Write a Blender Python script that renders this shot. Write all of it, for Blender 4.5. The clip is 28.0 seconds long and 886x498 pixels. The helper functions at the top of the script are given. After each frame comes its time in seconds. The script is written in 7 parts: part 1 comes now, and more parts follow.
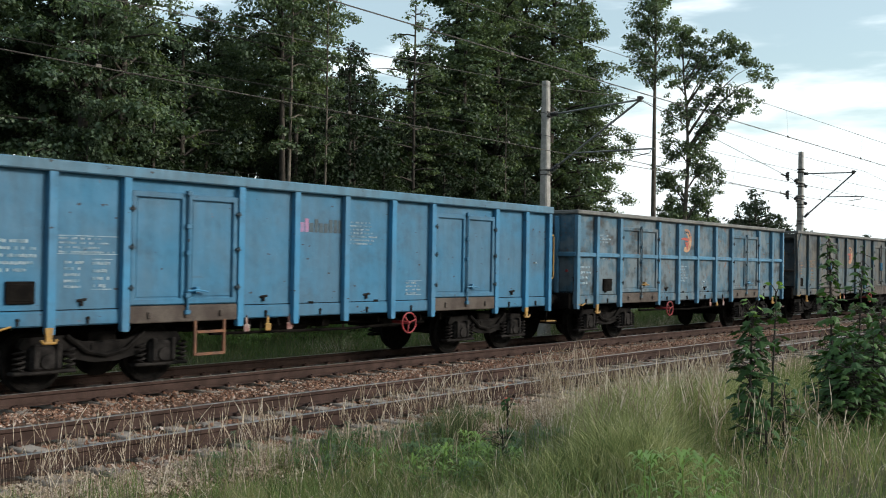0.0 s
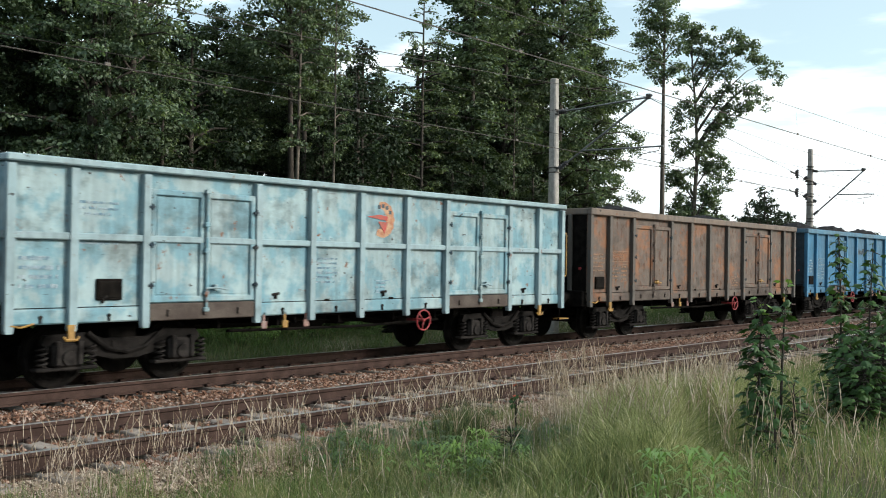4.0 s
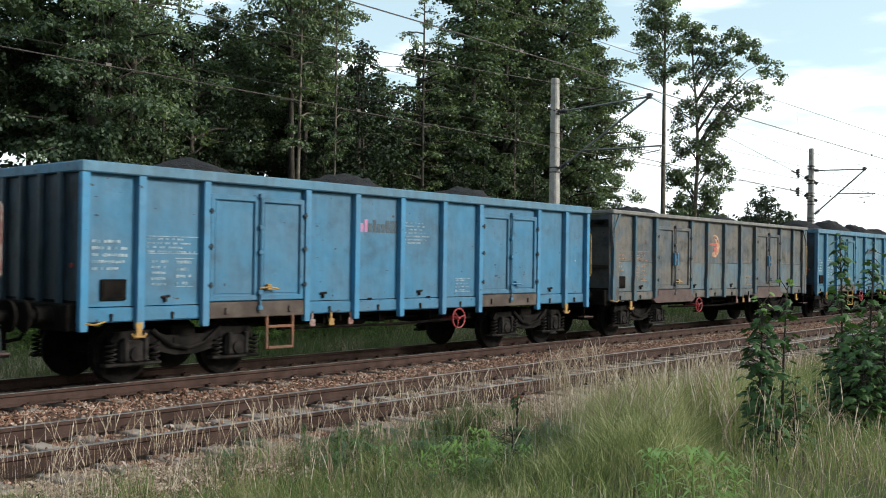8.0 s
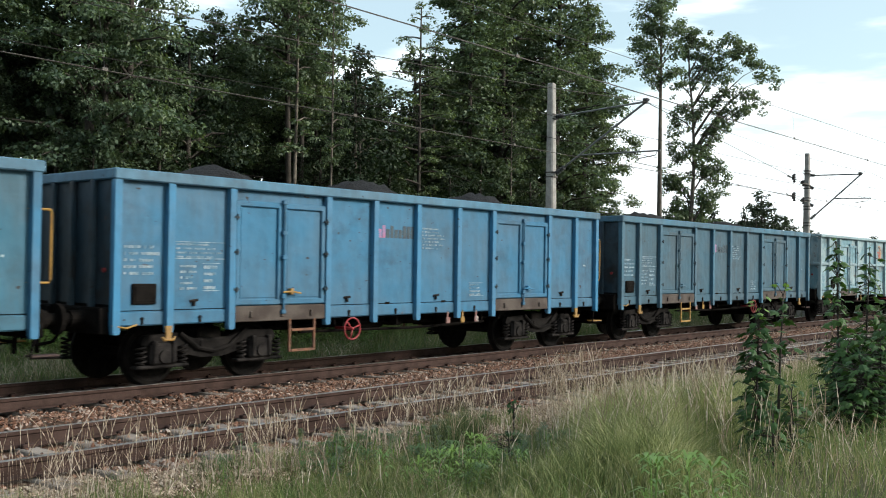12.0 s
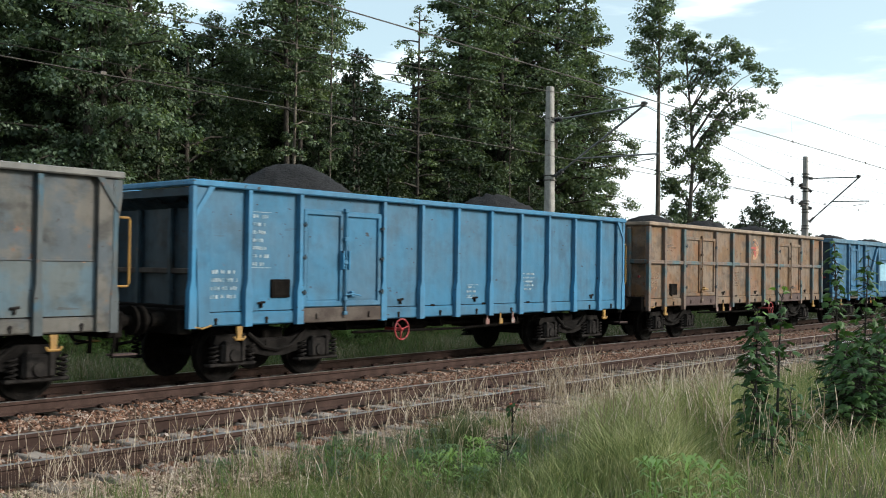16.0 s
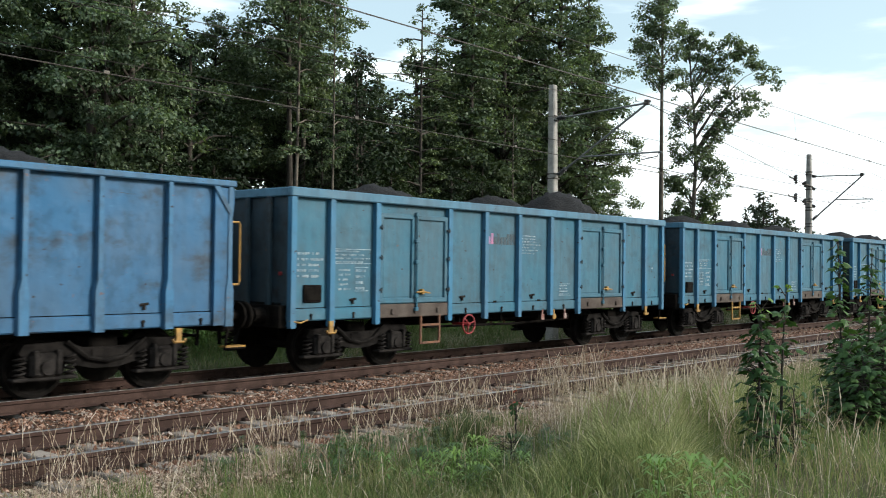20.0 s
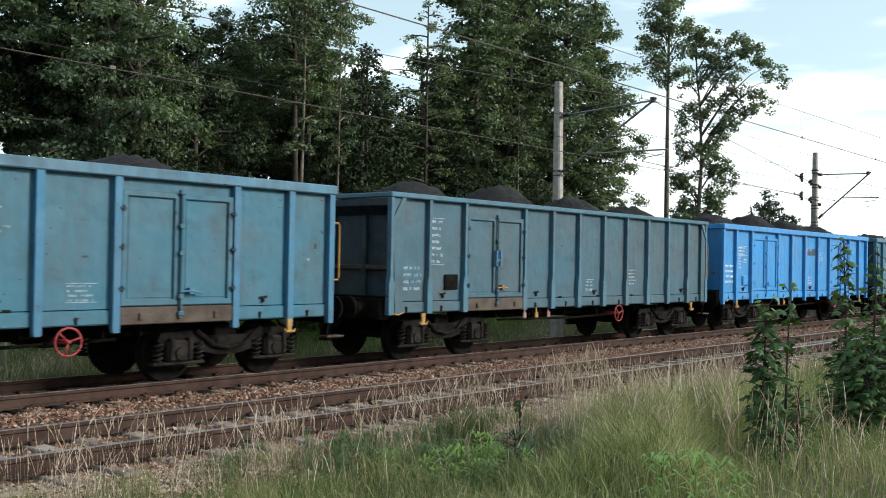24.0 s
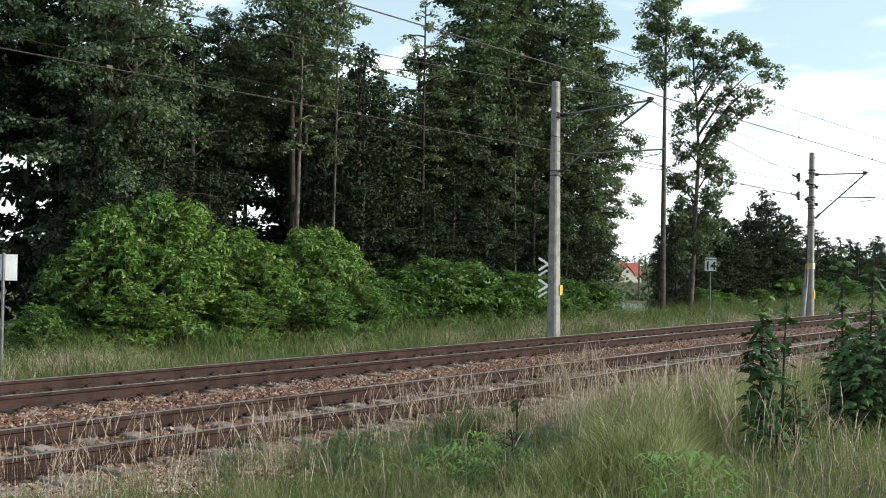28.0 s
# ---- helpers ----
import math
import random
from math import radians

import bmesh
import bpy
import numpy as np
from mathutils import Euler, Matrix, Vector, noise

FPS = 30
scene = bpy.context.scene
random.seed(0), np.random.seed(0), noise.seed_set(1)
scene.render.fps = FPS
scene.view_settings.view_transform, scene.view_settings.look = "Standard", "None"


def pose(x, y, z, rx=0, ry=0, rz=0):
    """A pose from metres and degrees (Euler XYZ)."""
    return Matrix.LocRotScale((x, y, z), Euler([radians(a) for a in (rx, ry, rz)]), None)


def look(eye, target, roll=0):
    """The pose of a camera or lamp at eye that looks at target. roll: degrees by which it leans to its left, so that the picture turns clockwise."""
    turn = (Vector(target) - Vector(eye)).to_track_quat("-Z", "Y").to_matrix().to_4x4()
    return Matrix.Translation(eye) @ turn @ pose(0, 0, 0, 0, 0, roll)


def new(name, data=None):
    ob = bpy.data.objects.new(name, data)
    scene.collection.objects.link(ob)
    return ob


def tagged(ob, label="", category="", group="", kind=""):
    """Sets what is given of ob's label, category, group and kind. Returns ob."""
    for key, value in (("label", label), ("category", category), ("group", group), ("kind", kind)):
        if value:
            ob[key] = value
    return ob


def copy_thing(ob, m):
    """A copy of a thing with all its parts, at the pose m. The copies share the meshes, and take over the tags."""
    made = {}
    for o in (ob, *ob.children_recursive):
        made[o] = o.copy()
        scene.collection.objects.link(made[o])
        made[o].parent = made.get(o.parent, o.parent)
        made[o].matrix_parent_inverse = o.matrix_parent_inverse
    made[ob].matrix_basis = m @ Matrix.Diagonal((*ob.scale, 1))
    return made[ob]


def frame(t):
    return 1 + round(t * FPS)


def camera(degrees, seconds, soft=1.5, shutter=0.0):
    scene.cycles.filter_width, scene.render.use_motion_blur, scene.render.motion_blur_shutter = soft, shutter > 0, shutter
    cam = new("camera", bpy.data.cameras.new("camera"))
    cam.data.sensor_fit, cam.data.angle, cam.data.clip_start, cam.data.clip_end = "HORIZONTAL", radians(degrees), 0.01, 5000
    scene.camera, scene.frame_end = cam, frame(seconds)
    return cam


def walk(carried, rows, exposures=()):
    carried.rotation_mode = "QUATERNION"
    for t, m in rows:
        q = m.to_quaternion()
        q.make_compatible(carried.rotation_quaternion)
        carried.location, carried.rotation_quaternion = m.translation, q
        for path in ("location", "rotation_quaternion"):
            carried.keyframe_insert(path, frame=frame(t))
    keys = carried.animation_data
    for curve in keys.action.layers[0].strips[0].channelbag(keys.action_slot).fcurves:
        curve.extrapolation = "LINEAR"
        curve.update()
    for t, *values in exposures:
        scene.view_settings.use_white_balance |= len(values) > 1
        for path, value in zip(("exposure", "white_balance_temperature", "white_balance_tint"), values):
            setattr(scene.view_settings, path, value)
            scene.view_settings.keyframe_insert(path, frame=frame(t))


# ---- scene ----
EYE_HEIGHT = 1.90
cam = camera(48.7, 28.0, soft=1.0, shutter=0.06)


def aim(yaw, pitch, roll):
    """The camera's pose: yaw from the square view across the tracks towards +x."""
    return pose(0, 0, EYE_HEIGHT, 90 + pitch, 0, -yaw) @ pose(0, 0, 0, 0, 0, roll)


SWAY = (
    (0, 49.932, 0.782, 0.924), (0.5, 49.928, 0.797, 0.940), (1, 49.814, 0.906, 0.954), (1.5, 49.747, 0.848, 0.965), (2, 49.690, 0.797, 0.970),
    (2.5, 49.627, 0.753, 0.972), (3, 49.529, 0.711, 0.971), (3.5, 49.483, 0.674, 0.965), (5.5, 49.386, 0.598, 0.868), (6, 49.355, 0.749, 0.857),
    (6.5, 49.383, 0.787, 0.852), (7, 49.442, 0.781, 0.850), (7.5, 49.458, 0.645, 0.848), (8, 49.394, 0.640, 0.843), (8.5, 49.369, 0.660, 0.838),
    (9, 49.416, 0.753, 0.837), (9.5, 49.469, 0.826, 0.843), (10, 49.521, 0.879, 0.855), (10.5, 49.480, 0.926, 0.866), (11, 49.485, 0.968, 0.870),
    (11.5, 49.498, 0.871, 0.866), (12, 49.590, 0.916, 0.855), (12.5, 49.613, 1.099, 0.844), (14.5, 49.713, 1.191, 0.816), (15, 49.676, 1.163, 0.803),
    (15.5, 49.663, 1.153, 0.791), (16, 49.669, 1.118, 0.781), (16.5, 49.635, 1.032, 0.775), (17, 49.595, 1.002, 0.772), (17.5, 49.521, 1.103, 0.766),
    (18, 49.535, 1.218, 0.756), (18.5, 49.539, 1.196, 0.742), (19, 49.551, 1.130, 0.726), (19.5, 49.522, 1.046, 0.714), (20, 49.488, 1.029, 0.709),
    (20.5, 49.428, 1.047, 0.714), (21, 49.338, 1.031, 0.731), (21.5, 49.224, 1.088, 0.765), (23.5, 49.221, 1.020, 0.985), (24, 49.204, 0.825, 0.994),
    (24.5, 49.163, 0.700, 0.994), (25, 49.165, 0.627, 0.990), (25.5, 49.236, 0.621, 0.986), (26, 49.252, 0.628, 0.984), (26.5, 49.273, 0.690, 0.985),
    (27, 49.300, 0.769, 0.988), (27.5, 49.324, 0.768, 0.993), (28, 49.370, 0.816, 0.998),
)
walk(cam, [(t, aim(a, b, c)) for t, a, b, c in SWAY], [(0, 0.53), (0.5, 0.66), (1.0, 0.77), (1.5, 0.80), (28, 0.80)])

# ---- daylight: bright thin cloud, the sun soft and high behind the camera ----
SUN_TO = Vector((0.46, -0.77, 0.40)).normalized()
world = bpy.data.worlds.new("sky")
scene.world = world
world.use_nodes = True
wn, wl = world.node_tree.nodes, world.node_tree.links
wn.clear()
sky = wn.new("ShaderNodeTexSky")
sky.sky_type, sky.sun_disc = "NISHITA", False
sky.sun_elevation = math.asin(SUN_TO.z)
sky.sun_rotation = math.atan2(SUN_TO.x, SUN_TO.y)
sky.air_density, sky.dust_density, sky.ozone_density = 1.0, 1.5, 0.7
wtc = wn.new("ShaderNodeTexCoord")
wmap = wn.new("ShaderNodeMapping")
wmap.inputs["Scale"].default_value = (1.0, 1.0, 5.0)
wl.new(wtc.outputs["Generated"], wmap.inputs["Vector"])
wnoise = wn.new("ShaderNodeTexNoise")
wnoise.inputs["Scale"].default_value, wnoise.inputs["Detail"].default_value = 5.5, 5.0
wl.new(wmap.outputs["Vector"], wnoise.inputs["Vector"])
wsep = wn.new("ShaderNodeSeparateXYZ")
wl.new(wtc.outputs["Generated"], wsep.inputs["Vector"])
wrise = wn.new("ShaderNodeMapRange")
wrise.inputs["From Min"].default_value, wrise.inputs["From Max"].default_value = 0.0, 0.22
wrise.inputs["To Min"].default_value, wrise.inputs["To Max"].default_value = 0.42, 0.0
wl.new(wsep.outputs["Z"], wrise.inputs["Value"])
wsum = wn.new("ShaderNodeMath")
wsum.operation = "ADD"
wl.new(wnoise.outputs["Fac"], wsum.inputs[0])
wl.new(wrise.outputs["Result"], wsum.inputs[1])
wramp = wn.new("ShaderNodeMapRange")
wramp.interpolation_type = "SMOOTHSTEP"
wramp.inputs["From Min"].default_value, wramp.inputs["From Max"].default_value = 0.50, 0.74
wramp.inputs["To Min"].default_value, wramp.inputs["To Max"].default_value = 0.20, 0.92
wl.new(wsum.outputs["Value"], wramp.inputs["Value"])
wmix = wn.new("ShaderNodeMix")
wmix.data_type = "RGBA"
# cloud is brightest overhead and dimmer towards the horizon
wlift = wn.new("ShaderNodeMapRange")
wlift.inputs["From Min"].default_value, wlift.inputs["From Max"].default_value = 0.0, 0.75
wlift.inputs["To Min"].default_value, wlift.inputs["To Max"].default_value = 0.0, 1.0
wl.new(wsep.outputs["Z"], wlift.inputs["Value"])
wcloud = wn.new("ShaderNodeMix")
wcloud.data_type = "RGBA"
wcloud.inputs["A"].default_value, wcloud.inputs["B"].default_value = (7.0, 7.65, 7.9, 1), (12.6, 13.8, 14.1, 1)
wl.new(wlift.outputs["Result"], wcloud.inputs["Factor"])
wl.new(wcloud.outputs["Result"], wmix.inputs["B"])
wl.new(wramp.outputs["Result"], wmix.inputs["Factor"])
wtint = wn.new("ShaderNodeMix")
wtint.data_type, wtint.blend_type = "RGBA", "MULTIPLY"
wtint.inputs["Factor"].default_value = 1.0
wtint.inputs["B"].default_value = (0.96, 1.09, 0.99, 1)
wl.new(sky.outputs["Color"], wtint.inputs["A"])
wl.new(wtint.outputs["Result"], wmix.inputs["A"])
wback = wn.new("ShaderNodeBackground")
wback.inputs["Strength"].default_value = 0.110
wl.new(wmix.outputs["Result"], wback.inputs["Color"])
wout = wn.new("ShaderNodeOutputWorld")
wl.new(wback.outputs["Background"], wout.inputs["Surface"])

sun = new("sun", bpy.data.lights.new("sun", "SUN"))
sun.data.energy, sun.data.angle, sun.data.color = 2.75, radians(12), (1.0, 0.95, 0.88)
sun.matrix_world = look(SUN_TO * 100, (0, 0, 0))


# ---- materials ----
class Nodes:
    """A small node-tree writer for one material."""

    def __init__(self, name):
        self.m = bpy.data.materials.new(name)
        self.m.use_nodes = True
        self.t = self.m.node_tree
        self.t.nodes.clear()
        self.out = self.t.nodes.new("ShaderNodeOutputMaterial")

    def add(self, kind):
        return self.t.nodes.new(kind)

    def put(self, node, key, value):
        s = node.inputs[key]
        if isinstance(value, bpy.types.NodeSocket):
            self.t.links.new(value, s)
        elif isinstance(value, tuple) and len(value) == 3 and s.type == "RGBA":
            s.default_value = (*value, 1)
        else:
            s.default_value = value

    def noise(self, scale, detail=4, vec=None, rough=0.55):
        n = self.add("ShaderNodeTexNoise")
        self.put(n, "Scale", scale), self.put(n, "Detail", detail), self.put(n, "Roughness", rough)
        if vec is not None:
            self.put(n, "Vector", vec)
        return n.outputs["Fac"]

    def band(self, value, lo, hi, a=0.0, b=1.0):
        n = self.add("ShaderNodeMapRange")
        n.interpolation_type = "SMOOTHSTEP"
        for k, x in (("Value", value), ("From Min", lo), ("From Max", hi), ("To Min", a), ("To Max", b)):
            self.put(n, k, x)
        return n.outputs["Result"]

    def math(self, op, a, b):
        n = self.add("ShaderNodeMath")
        n.operation = op
        self.put(n, 0, a), self.put(n, 1, b)
        return n.outputs["Value"]

    def mix(self, fac, a, b, blend="MIX"):
        n = self.add("ShaderNodeMix")
        n.data_type, n.blend_type = "RGBA", blend
        self.put(n, "Factor", fac), self.put(n, "A", a), self.put(n, "B", b)
        return n.outputs["Result"]

    def coords(self, scale=(1, 1, 1), shift=True):
        tc = self.add("ShaderNodeTexCoord")
        mp = self.add("ShaderNodeMapping")
        self.put(mp, "Vector", tc.outputs["Object"])
        self.put(mp, "Scale", scale)
        if shift:
            oi = self.add("ShaderNodeObjectInfo")
            c = self.add("ShaderNodeCombineXYZ")
            for k, f in (("X", 37.0), ("Y", 61.0), ("Z", 13.0)):
                self.put(c, k, self.math("MULTIPLY", oi.outputs["Random"], f))
            self.put(mp, "Location", c.outputs["Vector"])
        return mp.outputs["Vector"]

    def surface(self, color, rough=0.6, metal=0.0, bump=None, depth=0.01, spec=0.5):
        b = self.add("ShaderNodeBsdfPrincipled")
        self.put(b, "Base Color", color), self.put(b, "Roughness", rough), self.put(b, "Metallic", metal)
        self.put(b, "Specular IOR Level", spec)
        if bump is not None:
            n = self.add("ShaderNodeBump")
            self.put(n, "Height", bump), self.put(n, "Distance", depth), self.put(n, "Strength", 0.6)
            self.put(b, "Normal", n.outputs["Normal"])
        self.t.links.new(b.outputs["BSDF"], self.out.inputs["Surface"])
        return b


def shade(c, k):
    return tuple(min(1.0, x * k) for x in c)


def rough_mat(name, a, b, scale=8.0, rough=0.8, metal=0.0, depth=0.01, fine=60.0, spec=0.4, shift=True):
    """Two mottled colours and a fine grain."""
    n = Nodes(name)
    v = n.coords(shift=shift)
    big, small = n.noise(scale, 5, v), n.noise(fine, 3, v)
    col = n.mix(n.band(big, 0.35, 0.65), a, b)
    col = n.mix(n.band(small, 0.3, 0.75, 0.0, 0.55), col, n.mix(1.0, col, (0.45, 0.42, 0.40), "MULTIPLY"))
    n.surface(col, rough, metal, small, depth, spec)
    return n.m


def paint(name, base, dust=(0.066, 0.078, 0.082), dusty=0.5, rust=0.1, rough=0.5, patch=None, soot=0.3, flakes=0.0):
    """Wagon paint: faded in clouds, run with dust in upright streaks, chipped to rust."""
    base = tuple(0.98 * x + 0.011 for x in base)
    n = Nodes(name)
    v = n.coords()
    run = n.coords((5.0, 5.0, 0.55))
    big, chips, streak = n.noise(0.9, 6, v), n.noise(5.5, 8, v, 0.65), n.noise(1.6, 5, run)
    faded = n.mix(n.band(big, 0.32, 0.68, 0.0, 0.65), shade(base, 1.06), tuple(0.68 * x + 0.32 * (0.55 * sum(base) / 3 + 0.03) for x in base))
    if patch:
        faded = n.mix(n.band(n.noise(1.7, 6, v, 0.6), 0.44, 0.58), faded, patch)
    dirt = n.math("MULTIPLY", n.band(streak, 0.30, 0.66), n.band(big, 0.25, 0.62, 0.15, 1.0))
    col = n.mix(n.math("MULTIPLY", dirt, dusty), faded, dust)
    smear = n.noise(1.3, 7, n.coords((1.0, 1.0, 1.6)), 0.62)
    col = n.mix(n.band(smear, 0.50, 0.70, 0.0, soot), col, (0.024, 0.024, 0.023))
    grime = n.noise(4.2, 6, n.coords((1.0, 1.0, 0.8)), 0.6)
    col = n.mix(n.band(grime, 0.48, 0.66, 0.0, 0.55 * soot), col, n.mix(1.0, col, (0.42, 0.40, 0.37), "MULTIPLY"))
    scrape = n.noise(3.2, 4, n.coords((0.5, 0.5, 3.2)), 0.5)
    col = n.mix(n.band(scrape, 0.725, 0.745, 0.0, 0.75 * soot), col, (0.035, 0.025, 0.02))
    col = n.mix(n.band(chips, 0.70 - 0.18 * rust, 0.76 - 0.10 * rust, 0.0, min(1.0, 0.5 + rust)), col, (0.13, 0.055, 0.03))
    if flakes:
        spot = n.noise(5.5, 3, n.coords((1.4, 1.4, 0.75)), 0.5)
        col = n.mix(n.band(spot, 0.615, 0.645, 0.0, flakes), col, (0.058, 0.026, 0.016))
        glow = n.noise(0.8, 5, n.coords((1.0, 1.0, 1.4)), 0.6)
        col = n.mix(n.band(glow, 0.52, 0.64, 0.0, 0.75 * flakes), col, (0.200, 0.078, 0.030))
    nick = n.noise(7.5, 2, n.coords((1.0, 1.0, 1.7)), 0.4)
    col = n.mix(n.band(nick, 0.735, 0.75, 0.0, 0.85), col, (0.022, 0.018, 0.016))
    wear = n.noise(11, 6, n.coords((0.7, 0.7, 1.0)), 0.7)
    col = n.mix(n.band(wear, 0.60, 0.68, 0.0, 0.35), col, n.mix(1.0, col, (1.5, 1.4, 1.3), "MULTIPLY"))
    n.surface(col, n.band(streak, 0.2, 0.8, rough - 0.05, rough + 0.25), 0.0, n.math("ADD", n.noise(1.5, 2, v), n.math("MULTIPLY", n.noise(9, 5, v), 0.10)), 0.07, 0.22)
    return n.m


def leaf_mat(name, dark, light, through_light=0.25, rough=0.5, spec=0.32):
    n = Nodes(name)
    g = n.add("ShaderNodeNewGeometry")
    r = g.outputs["Random Per Island"]
    oi = n.add("ShaderNodeObjectInfo")
    col = n.mix(r, dark, light)
    col = n.mix(n.math("MULTIPLY", oi.outputs["Random"], 0.45), col, n.mix(1.0, col, (1.35, 1.15, 0.7), "MULTIPLY"))
    b = n.surface(col, rough, 0.0, None, 0.01, spec)
    tr = n.add("ShaderNodeBsdfTranslucent")
    n.put(tr, "Color", n.mix(1.0, col, (1.2, 1.30, 0.65), "MULTIPLY"))
    mx = n.add("ShaderNodeMixShader")
    n.put(mx, 0, through_light)
    n.t.links.new(b.outputs["BSDF"], mx.inputs[1])
    n.t.links.new(tr.outputs["BSDF"], mx.inputs[2])
    n.t.links.new(mx.outputs["Shader"], n.out.inputs["Surface"])
    return n.m


def ramp_mat(name, stops, rough=0.85, fine=40.0, through_light=0.0, patchy=0.0):
    """Pieces of one mesh coloured by chance from a row of colours, patchy: how far whole patches lean one way."""
    n = Nodes(name)
    g = n.add("ShaderNodeNewGeometry")
    cr = n.add("ShaderNodeValToRGB")
    while len(cr.color_ramp.elements) < len(stops):
        cr.color_ramp.elements.new(0.5)
    for e, (p, c) in zip(cr.color_ramp.elements, stops):
        e.position, e.color = p, (*c, 1)
    fac = g.outputs["Random Per Island"]
    if patchy:
        patch = n.band(n.noise(1.7, 3, n.coords(shift=False), 0.6), 0.36, 0.64)
        fac = n.math("ADD", n.math("MULTIPLY", fac, 1 - patchy), n.math("MULTIPLY", patch, patchy))
    n.put(cr, "Fac", fac)
    small = n.noise(fine, 3, n.coords(shift=False))
    col = n.mix(n.band(small, 0.3, 0.7, 0, 0.4), cr.outputs["Color"], n.mix(1.0, cr.outputs["Color"], (0.5, 0.45, 0.42), "MULTIPLY"))
    b = n.surface(col, rough, 0.0, None, 0.01, 0.25)
    if through_light:
        tr = n.add("ShaderNodeBsdfTranslucent")
        n.put(tr, "Color", n.mix(1.0, col, (1.12, 1.10, 0.90), "MULTIPLY"))
        mx = n.add("ShaderNodeMixShader")
        n.put(mx, 0, through_light)
        n.t.links.new(b.outputs["BSDF"], mx.inputs[1])
        n.t.links.new(tr.outputs["BSDF"], mx.inputs[2])
        n.t.links.new(mx.outputs["Shader"], n.out.inputs["Surface"])
    return n.m


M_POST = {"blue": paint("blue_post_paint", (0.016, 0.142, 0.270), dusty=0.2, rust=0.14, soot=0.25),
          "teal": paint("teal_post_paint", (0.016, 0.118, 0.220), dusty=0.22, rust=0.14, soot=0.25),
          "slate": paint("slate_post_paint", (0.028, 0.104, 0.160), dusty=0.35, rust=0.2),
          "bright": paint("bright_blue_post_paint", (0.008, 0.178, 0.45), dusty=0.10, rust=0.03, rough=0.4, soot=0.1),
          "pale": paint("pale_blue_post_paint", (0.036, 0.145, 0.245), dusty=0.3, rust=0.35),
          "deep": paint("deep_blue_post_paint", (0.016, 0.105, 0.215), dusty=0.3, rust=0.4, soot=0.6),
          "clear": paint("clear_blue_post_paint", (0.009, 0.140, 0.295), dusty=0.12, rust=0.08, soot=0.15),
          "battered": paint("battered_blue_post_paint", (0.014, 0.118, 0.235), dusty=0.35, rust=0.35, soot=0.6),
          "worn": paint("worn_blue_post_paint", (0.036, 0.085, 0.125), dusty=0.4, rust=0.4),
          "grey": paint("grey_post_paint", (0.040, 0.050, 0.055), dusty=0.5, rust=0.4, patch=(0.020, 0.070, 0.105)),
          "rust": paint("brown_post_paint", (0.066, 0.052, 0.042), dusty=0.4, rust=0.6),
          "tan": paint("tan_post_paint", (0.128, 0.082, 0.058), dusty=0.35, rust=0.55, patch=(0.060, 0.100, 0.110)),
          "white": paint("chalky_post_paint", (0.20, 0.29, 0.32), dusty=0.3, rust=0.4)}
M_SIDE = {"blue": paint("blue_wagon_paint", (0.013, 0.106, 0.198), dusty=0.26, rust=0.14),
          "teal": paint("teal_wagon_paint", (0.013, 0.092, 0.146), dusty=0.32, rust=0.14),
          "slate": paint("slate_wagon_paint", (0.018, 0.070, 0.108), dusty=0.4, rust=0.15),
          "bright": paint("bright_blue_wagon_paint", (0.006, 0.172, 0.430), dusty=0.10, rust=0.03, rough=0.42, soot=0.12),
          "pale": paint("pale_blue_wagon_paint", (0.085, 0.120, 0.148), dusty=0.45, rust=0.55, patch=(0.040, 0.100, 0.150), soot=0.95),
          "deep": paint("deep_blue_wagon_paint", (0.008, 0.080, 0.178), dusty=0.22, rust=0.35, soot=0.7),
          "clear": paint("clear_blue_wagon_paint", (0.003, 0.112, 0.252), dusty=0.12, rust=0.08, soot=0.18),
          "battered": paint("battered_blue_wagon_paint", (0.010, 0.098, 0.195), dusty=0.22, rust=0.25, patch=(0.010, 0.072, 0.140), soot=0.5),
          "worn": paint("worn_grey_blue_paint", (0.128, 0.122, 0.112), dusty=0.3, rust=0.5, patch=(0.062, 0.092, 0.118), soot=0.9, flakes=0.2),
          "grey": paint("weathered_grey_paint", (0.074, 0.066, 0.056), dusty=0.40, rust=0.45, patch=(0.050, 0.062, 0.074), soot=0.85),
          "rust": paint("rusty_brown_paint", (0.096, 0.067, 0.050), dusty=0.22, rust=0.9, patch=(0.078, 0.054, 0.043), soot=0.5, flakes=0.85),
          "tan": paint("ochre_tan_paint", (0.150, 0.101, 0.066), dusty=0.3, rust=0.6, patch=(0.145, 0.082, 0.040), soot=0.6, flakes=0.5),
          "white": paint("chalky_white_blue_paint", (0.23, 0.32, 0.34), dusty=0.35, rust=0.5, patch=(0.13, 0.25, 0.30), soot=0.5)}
# blue wagon ends: colour darkened for the shade between wagons, with soot and rust
M_END = paint("grimy_shaded_end_paint", (0.003, 0.022, 0.038), dusty=0.3, rust=0.3, soot=0.9)
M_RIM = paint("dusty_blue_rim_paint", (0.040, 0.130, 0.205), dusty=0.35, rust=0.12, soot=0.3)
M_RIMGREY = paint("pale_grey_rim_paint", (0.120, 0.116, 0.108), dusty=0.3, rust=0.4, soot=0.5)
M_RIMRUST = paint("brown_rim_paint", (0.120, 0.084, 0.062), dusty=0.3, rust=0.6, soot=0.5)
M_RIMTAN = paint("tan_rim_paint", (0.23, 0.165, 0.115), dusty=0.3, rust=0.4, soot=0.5)
